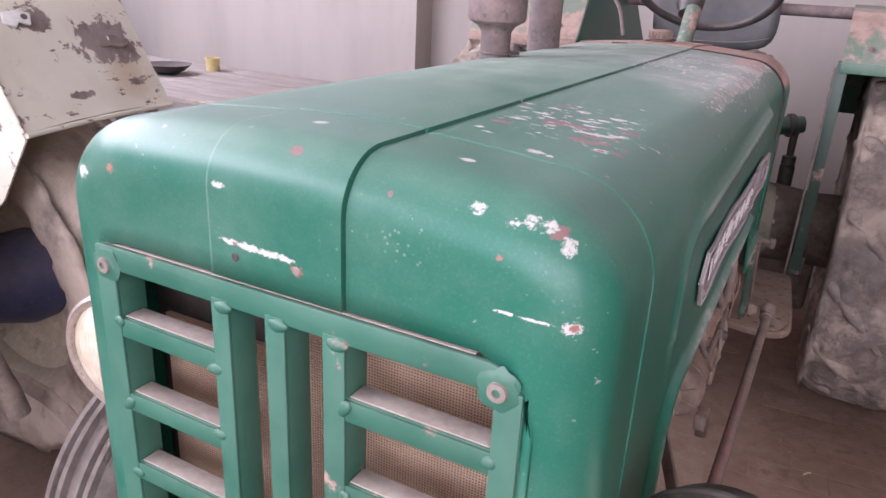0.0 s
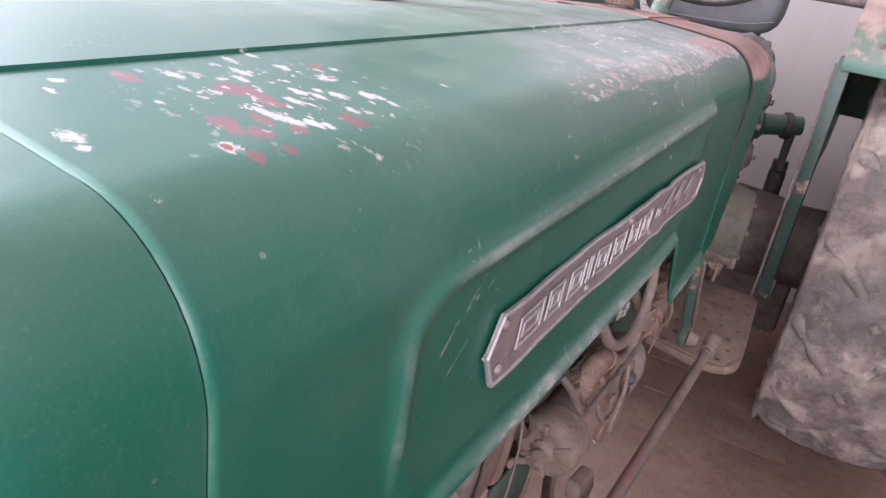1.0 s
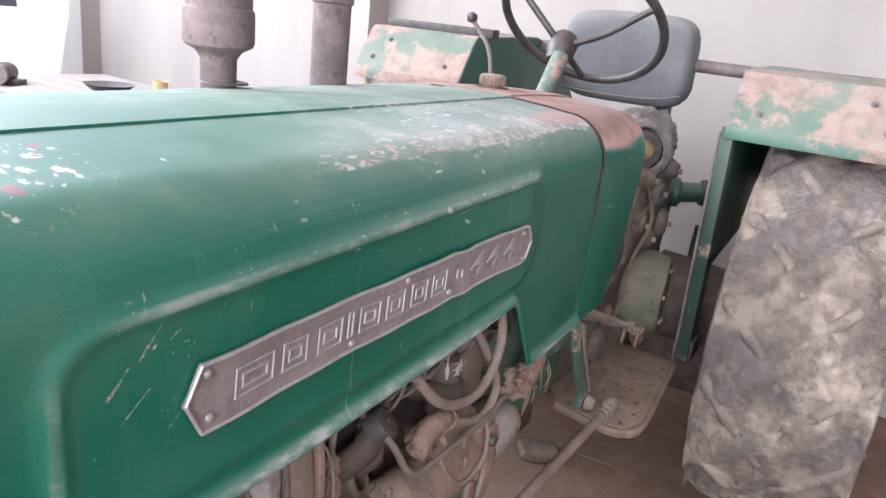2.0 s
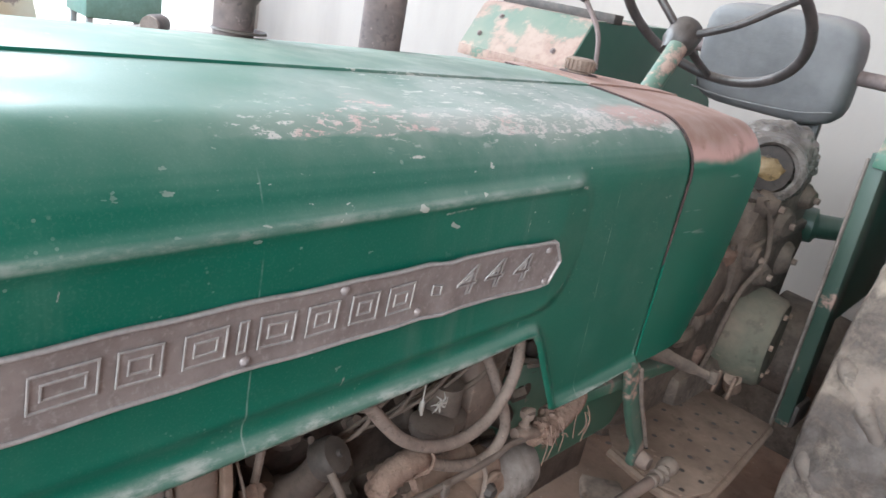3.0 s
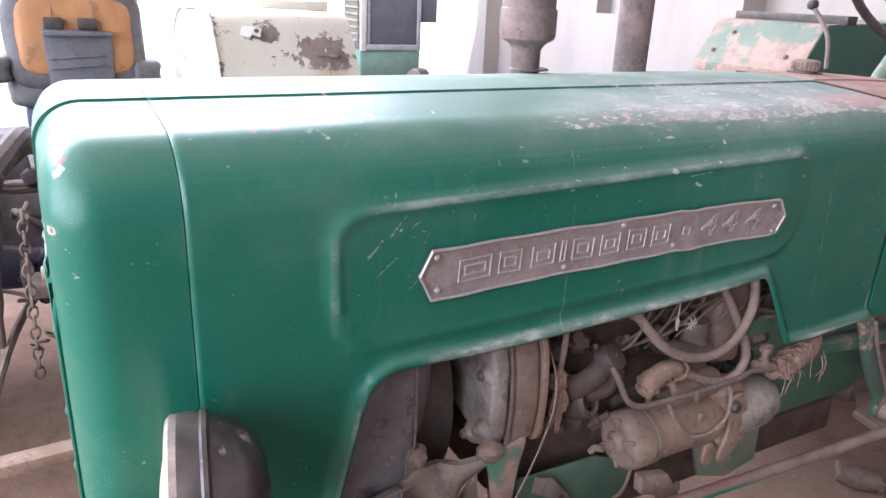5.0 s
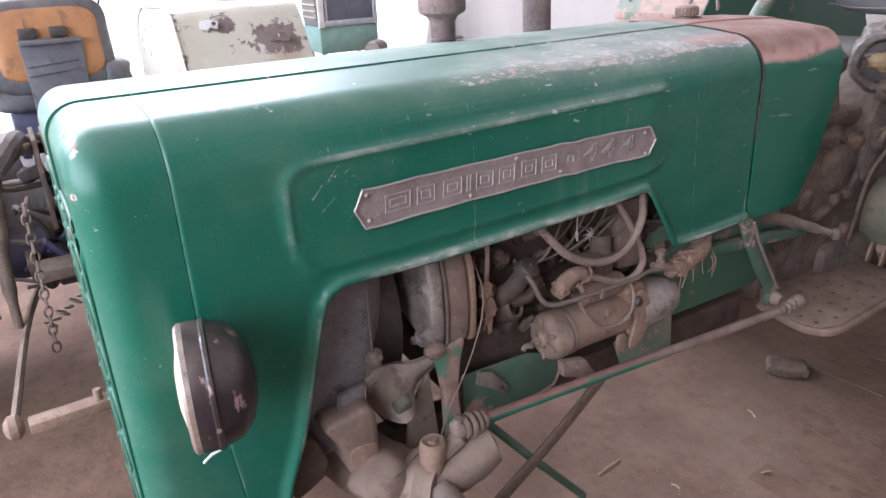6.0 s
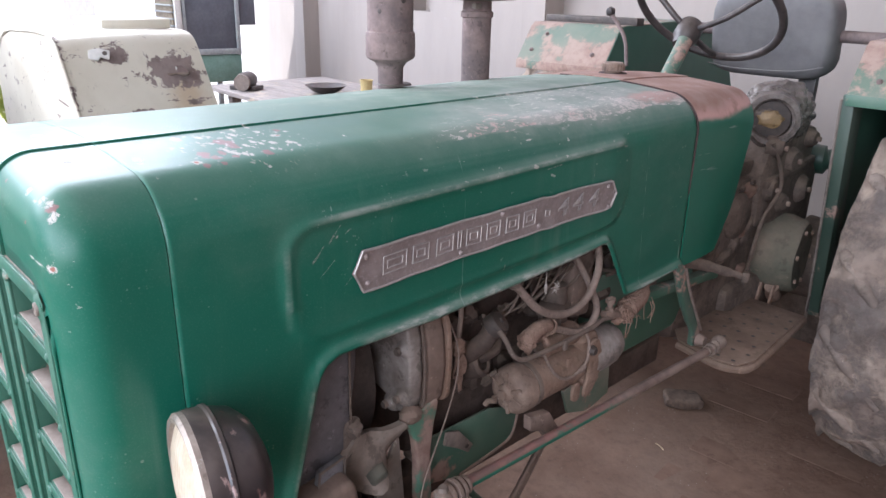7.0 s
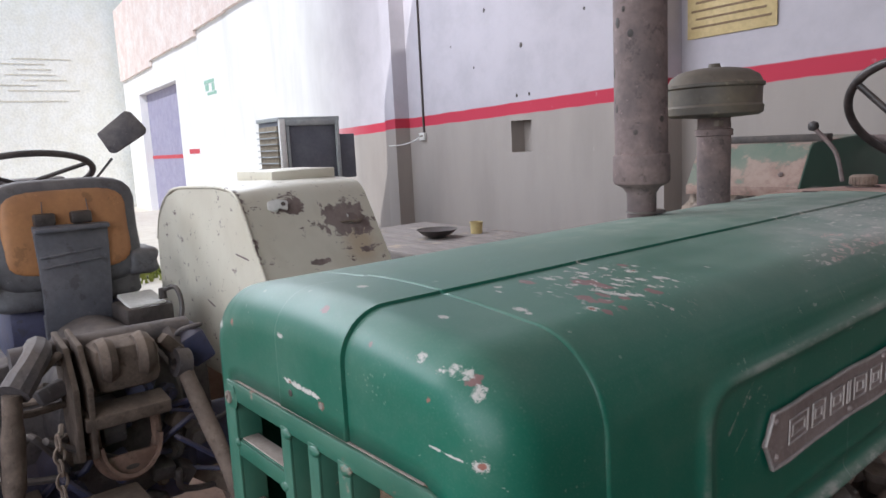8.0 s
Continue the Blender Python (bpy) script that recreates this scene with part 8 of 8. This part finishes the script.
for k in range(46):
    y, z = rng.uniform(-0.16, 0.3), rng.uniform(0.42, 0.9)
    x = -1.3 + rng.uniform(0.0, 0.08)
    mat = rng.choice((BLUEDARK, BROWNISH, BROWNISH, BLUE))
    c = rng.random()
    if c < 0.4:
        s = rng.uniform(0.6, 1.6)
        part("housing_bolt", lathe([(0, 0.02 * s), (0.012 * s, 0.02 * s), (0.014 * s, 0.008 * s), (0.022 * s, 0.006 * s), (0.022 * s, -0.03 * s)], at(x, y, z, pose(0, 0, 0, rng.uniform(-30, 30), 90)), 8), mat, house)
    elif c < 0.7:
        part("cast_lug", box(rng.uniform(0.04, 0.12), rng.uniform(0.03, 0.08), rng.uniform(0.03, 0.1), (x, y, z), 0.008, (rng.uniform(-40, 40), rng.uniform(-20, 20), 0)), mat, house)
    else:
        part("oil_pipe", tube([(x, y, z), (x + 0.07, y + rng.uniform(-0.05, 0.05), z + 0.03), (x + 0.04, y + rng.uniform(-0.14, 0.14), z + rng.uniform(-0.12, 0.1)), (x - 0.05, y + rng.uniform(-0.2, 0.2), z - 0.1)], rng.uniform(0.005, 0.011), 8, 5), mat, house)
chain = part("check_chain", tube([(-1.03, -0.09, 0.8), (-1.0, -0.1, 0.785)], 0.006, 6, 1, None, False), BROWN, other, "rusty check chain")
link = mesh_from(tube([(0.011 * math.cos(a), 0, 0.018 * math.sin(a)) for a in [k * math.pi / 6 for k in range(13)]], 0.0035, 6, 1), "link")
link.materials.append(BROWN)
for k in range(16):
    ob = new("link", link)
    ob.parent = chain
    ob.matrix_local = pose(-1.0 + 0.002 * k, -0.105 - 0.001 * k, 0.775 - 0.028 * k, 0, 6, 90 * (k % 2) + 10)
for k in range(9):
    ob = new("link", link)
    ob.parent = chain
    ob.matrix_local = pose(-0.99, -0.12 + 0.02 * k, 0.42 + 0.014 * k, 60, 0, 90 * (k % 2))

clod = thing("loose_brick", "broken dark brick lying on the dusty floor", "brick")
bm = box(0.13, 0.09, 0.04, (0.01, 2.0, 0.02), 0.014, (0, 0, 38), None, 3)
bmesh.ops.subdivide_edges(bm, edges=bm.edges[:], cuts=1, use_grid_fill=True)
for v in bm.verts:
    n = noise.noise(v.co * 22) * 0.022
    v.co += Vector((n, -n, n * 0.8 if v.co.z > 0.02 else 0))
part("block", bm, LOOSEBRICK, clod, "", 50)
rng = random.Random(12)
bm = bmesh.new()
for x, y, a, l in ((0.038, 1.157, 99, 0.095), (0.62, 1.3, 20, 0.025), (0.3, 1.5, 70, 0.03), (0.75, 1.0, 140, 0.02), (0.2, 1.25, 10, 0.025), (0.55, 1.65, 50, 0.03), (0.1, 1.7, 160, 0.04), (-1.0, -0.4, 60, 0.06), (-0.8, 0.1, 10, 0.04), (-0.55, -0.3, 120, 0.03)):
    dx, dy = l / 2 * math.cos(radians(a)), l / 2 * math.sin(radians(a))
    tube([(x - dx, y - dy, 0.004), (x, y, 0.007), (x + dx, y + dy, 0.004)], 0.002, 6, 3, bm)
tagged(part("straw", bm, STRAW), "scattered bits of dry straw on the floor", "straw", kind="stuff")
bm = bmesh.new()
rng = random.Random(4)
for k in range(420):
    x, y = -8.6 + rng.uniform(-1.3, 1.3), 1.95 + rng.uniform(-0.35, 0.35)
    a, h = rng.uniform(0, 6.28), rng.uniform(0.08, 0.2)
    dx, dy = 0.02 * math.cos(a), 0.02 * math.sin(a)
    vs = [bm.verts.new(q) for q in ((x - dx, y - dy, 0), (x + dx, y + dy, 0), (x + dx * 0.6 + 0.3 * h * dy * 10, y + dy * 0.6, h * 0.6), (x + 0.5 * h * math.sin(a), y + 0.5 * h * math.cos(a), h))]
    bm.faces.new(vs)
tagged(part("grass", bm, LEAF), "sunlit yellow-green grass in the yard", "grass", kind="stuff")

# ---- along the back wall ----
bench = thing("work_bench", "low bench of weathered grey boards beside the wall", "bench")
BC = Vector((-3.1, 2.62, 0))
for k in range(6):
    part("plank", box(1.75, 0.165, 0.03, (BC.x, BC.y - 0.43 + 0.17 * k, 0.704), 0.004, (0, 0, -3)), BOARDS, bench)
for x in (-3.8, -2.4):
    for y in (2.25, 3.0):
        part("leg", box(0.07, 0.07, 0.689, (x, y - 0.05 * (x + 3.1), 0.3445), 0.006), BOARDS, bench)
bowl = thing("iron_bowl", "shallow black iron bowl on the bench", "bowl")
part("dish", lathe([(0, 0.0), (0.05, 0.002), (0.1, 0.025), (0.135, 0.055), (0.14, 0.058), (0.13, 0.052), (0.09, 0.028), (0, 0.01)], at(-3.11, 2.61, 0.72), 32), BLACK, bowl)
cup = thing("yellow_tin", "small faded yellow tin on the bench", "tin")
part("body", lathe([(0, 0), (0.04, 0), (0.043, 0.07), (0.047, 0.072), (0.047, 0.08), (0.041, 0.08), (0.038, 0.01), (0, 0.01)], at(-3.045, 2.905, 0.72), 24), YELLOW, cup)
motor = thing("bench_grinder", "dark old bench grinder on the boards", "grinder")
part("body", lathe([(0, -0.09), (0.05, -0.085), (0.06, -0.05), (0.06, 0.05), (0.05, 0.085), (0, 0.09)], at(-3.6, 2.28, 0.78, pose(0, 0, 0, 90, 0, 40)), 24), BLACK, motor)
part("foot", box(0.2, 0.12, 0.03, (-3.6, 2.28, 0.735), 0.005, (0, 0, 30)), BLACK, motor)
part("wheel", lathe([(0, -0.012), (0.055, -0.012), (0.055, 0.012), (0, 0.012)], at(-3.51, 2.2, 0.78, pose(0, 0, 0, 90, 0, 40)), 24), GREY, motor)

cool = thing("desert_cooler", "grey desert cooler with straw pads on a pale green stand", "air cooler")
CC, CA = Vector((-4.75, 2.5, 0)), 86


def cbox(sx, sy, sz, x, y, z, bev=0.004):
    p = pose(CC.x, CC.y, 0, 0, 0, CA) @ Vector((x, y, z))
    return box(sx, sy, sz, p, bev, (0, 0, CA))


part("tank", cbox(0.52, 0.46, 0.22, 0, 0, 0.77, 0.02), TANKGREEN, cool, "pale green water tank")
part("body", cbox(0.5, 0.44, 0.7, 0, 0.0, 1.23), COOLER, cool)
part("corner_post", cbox(0.05, 0.03, 0.72, -0.235, -0.228, 1.23), WHITE, cool, "white corner post")
part("corner_post", cbox(0.03, 0.03, 0.72, 0.24, -0.228, 1.23), COOLER_LIGHT, cool)
for z in (0.9, 1.56):
    part("front_rail", cbox(0.44, 0.028, 0.045, 0.01, -0.227, z), COOLER_LIGHT, cool)
part("inner_frame", cbox(0.025, 0.02, 0.62, -0.19, -0.226, 1.23), COOLER_LIGHT, cool)
part("top_frame", cbox(0.53, 0.47, 0.03, 0, 0, 1.59), COOLER_LIGHT, cool)
part("side_pad", cbox(0.02, 0.38, 0.62, -0.255, 0.0, 1.23), PAD, cool, "straw pad behind slats")
for k in range(12):
    part("slat", cbox(0.03, 0.4, 0.01, -0.265, 0.0, 0.95 + 0.05 * k, 0), COOLER_LIGHT, cool)
part("side_box", cbox(0.16, 0.2, 0.36, 0.33, -0.1, 1.28), COOLER, cool)
for x in (-0.22, 0.22):
    for y in (-0.18, 0.18):
        part("leg", cbox(0.04, 0.04, 0.66, x, y, 0.33), COOLER_LIGHT, cool)

switch = thing("switch_board", "small white switch board with a cable on the wall", "switch")
part("plate", box(0.09, 0.03, 0.07, on_wall(-2.94, 0.017, 1.41), 0.005, (0, 0, WALL_ANGLE)), WHITE, switch)
for k in (-0.018, 0.018):
    part("rocker", box(0.014, 0.008, 0.022, on_wall(-2.94 + k, 0.036, 1.415), 0.002, (0, 0, WALL_ANGLE)), GREY, switch)
part("conduit", tube([on_wall(-2.925, 0.012, 1.44), on_wall(-2.925, 0.012, H)], 0.009, 10, 1, None, False), DARK, switch, "dark conduit up the wall")
part("cord", tube([on_wall(-2.97, 0.03, 1.41), on_wall(-3.03, 0.05, 1.38), on_wall(-3.12, 0.12, 1.345), on_wall(-3.3, 0.18, 1.335)], 0.006, 8), WHITE, switch, "loose white cord")
poster = thing("wall_poster", "yellowed printed poster on the wall", "poster")
part("sheet", box(0.56, 0.006, 0.52, on_wall(0.33, 0.008, 2.13), 0.002, (0, 0, WALL_ANGLE)), PAPER, poster)
for k in range(5):
    part("printed_line", box(0.5 - 0.06 * (k % 2), 0.003, 0.012, on_wall(0.33, 0.0125, 1.93 + 0.045 * k), 0, (0, 0, WALL_ANGLE)), PRINT, poster)


# ---- brick paving beside the green tractor, filmed with dust ----
paving = thing("brick_paving", "dusty brown brick paving on the shed floor", "paving", kind="structure")
b0 = mesh_from(box(0.2225, 0.1065, 0.03, (0, 0, -0.0155), 0.003, (0, 0, 0), None, 1), "brick")
shade(b0, 30)
b0.materials.append(BRICK)
rng = random.Random(11)
for r in range(19):
    for c in range(8):
        ob = new("brick", b0)
        ob.parent = paving
        ob.matrix_local = pose(0.16 + 0.226 * c + 0.113 * (r % 2), 0.62 + 0.11 * r, rng.uniform(-0.0008, 0.0014), rng.uniform(-0.45, 0.45), rng.uniform(-0.3, 0.3), rng.uniform(-0.9, 0.9) + 4)
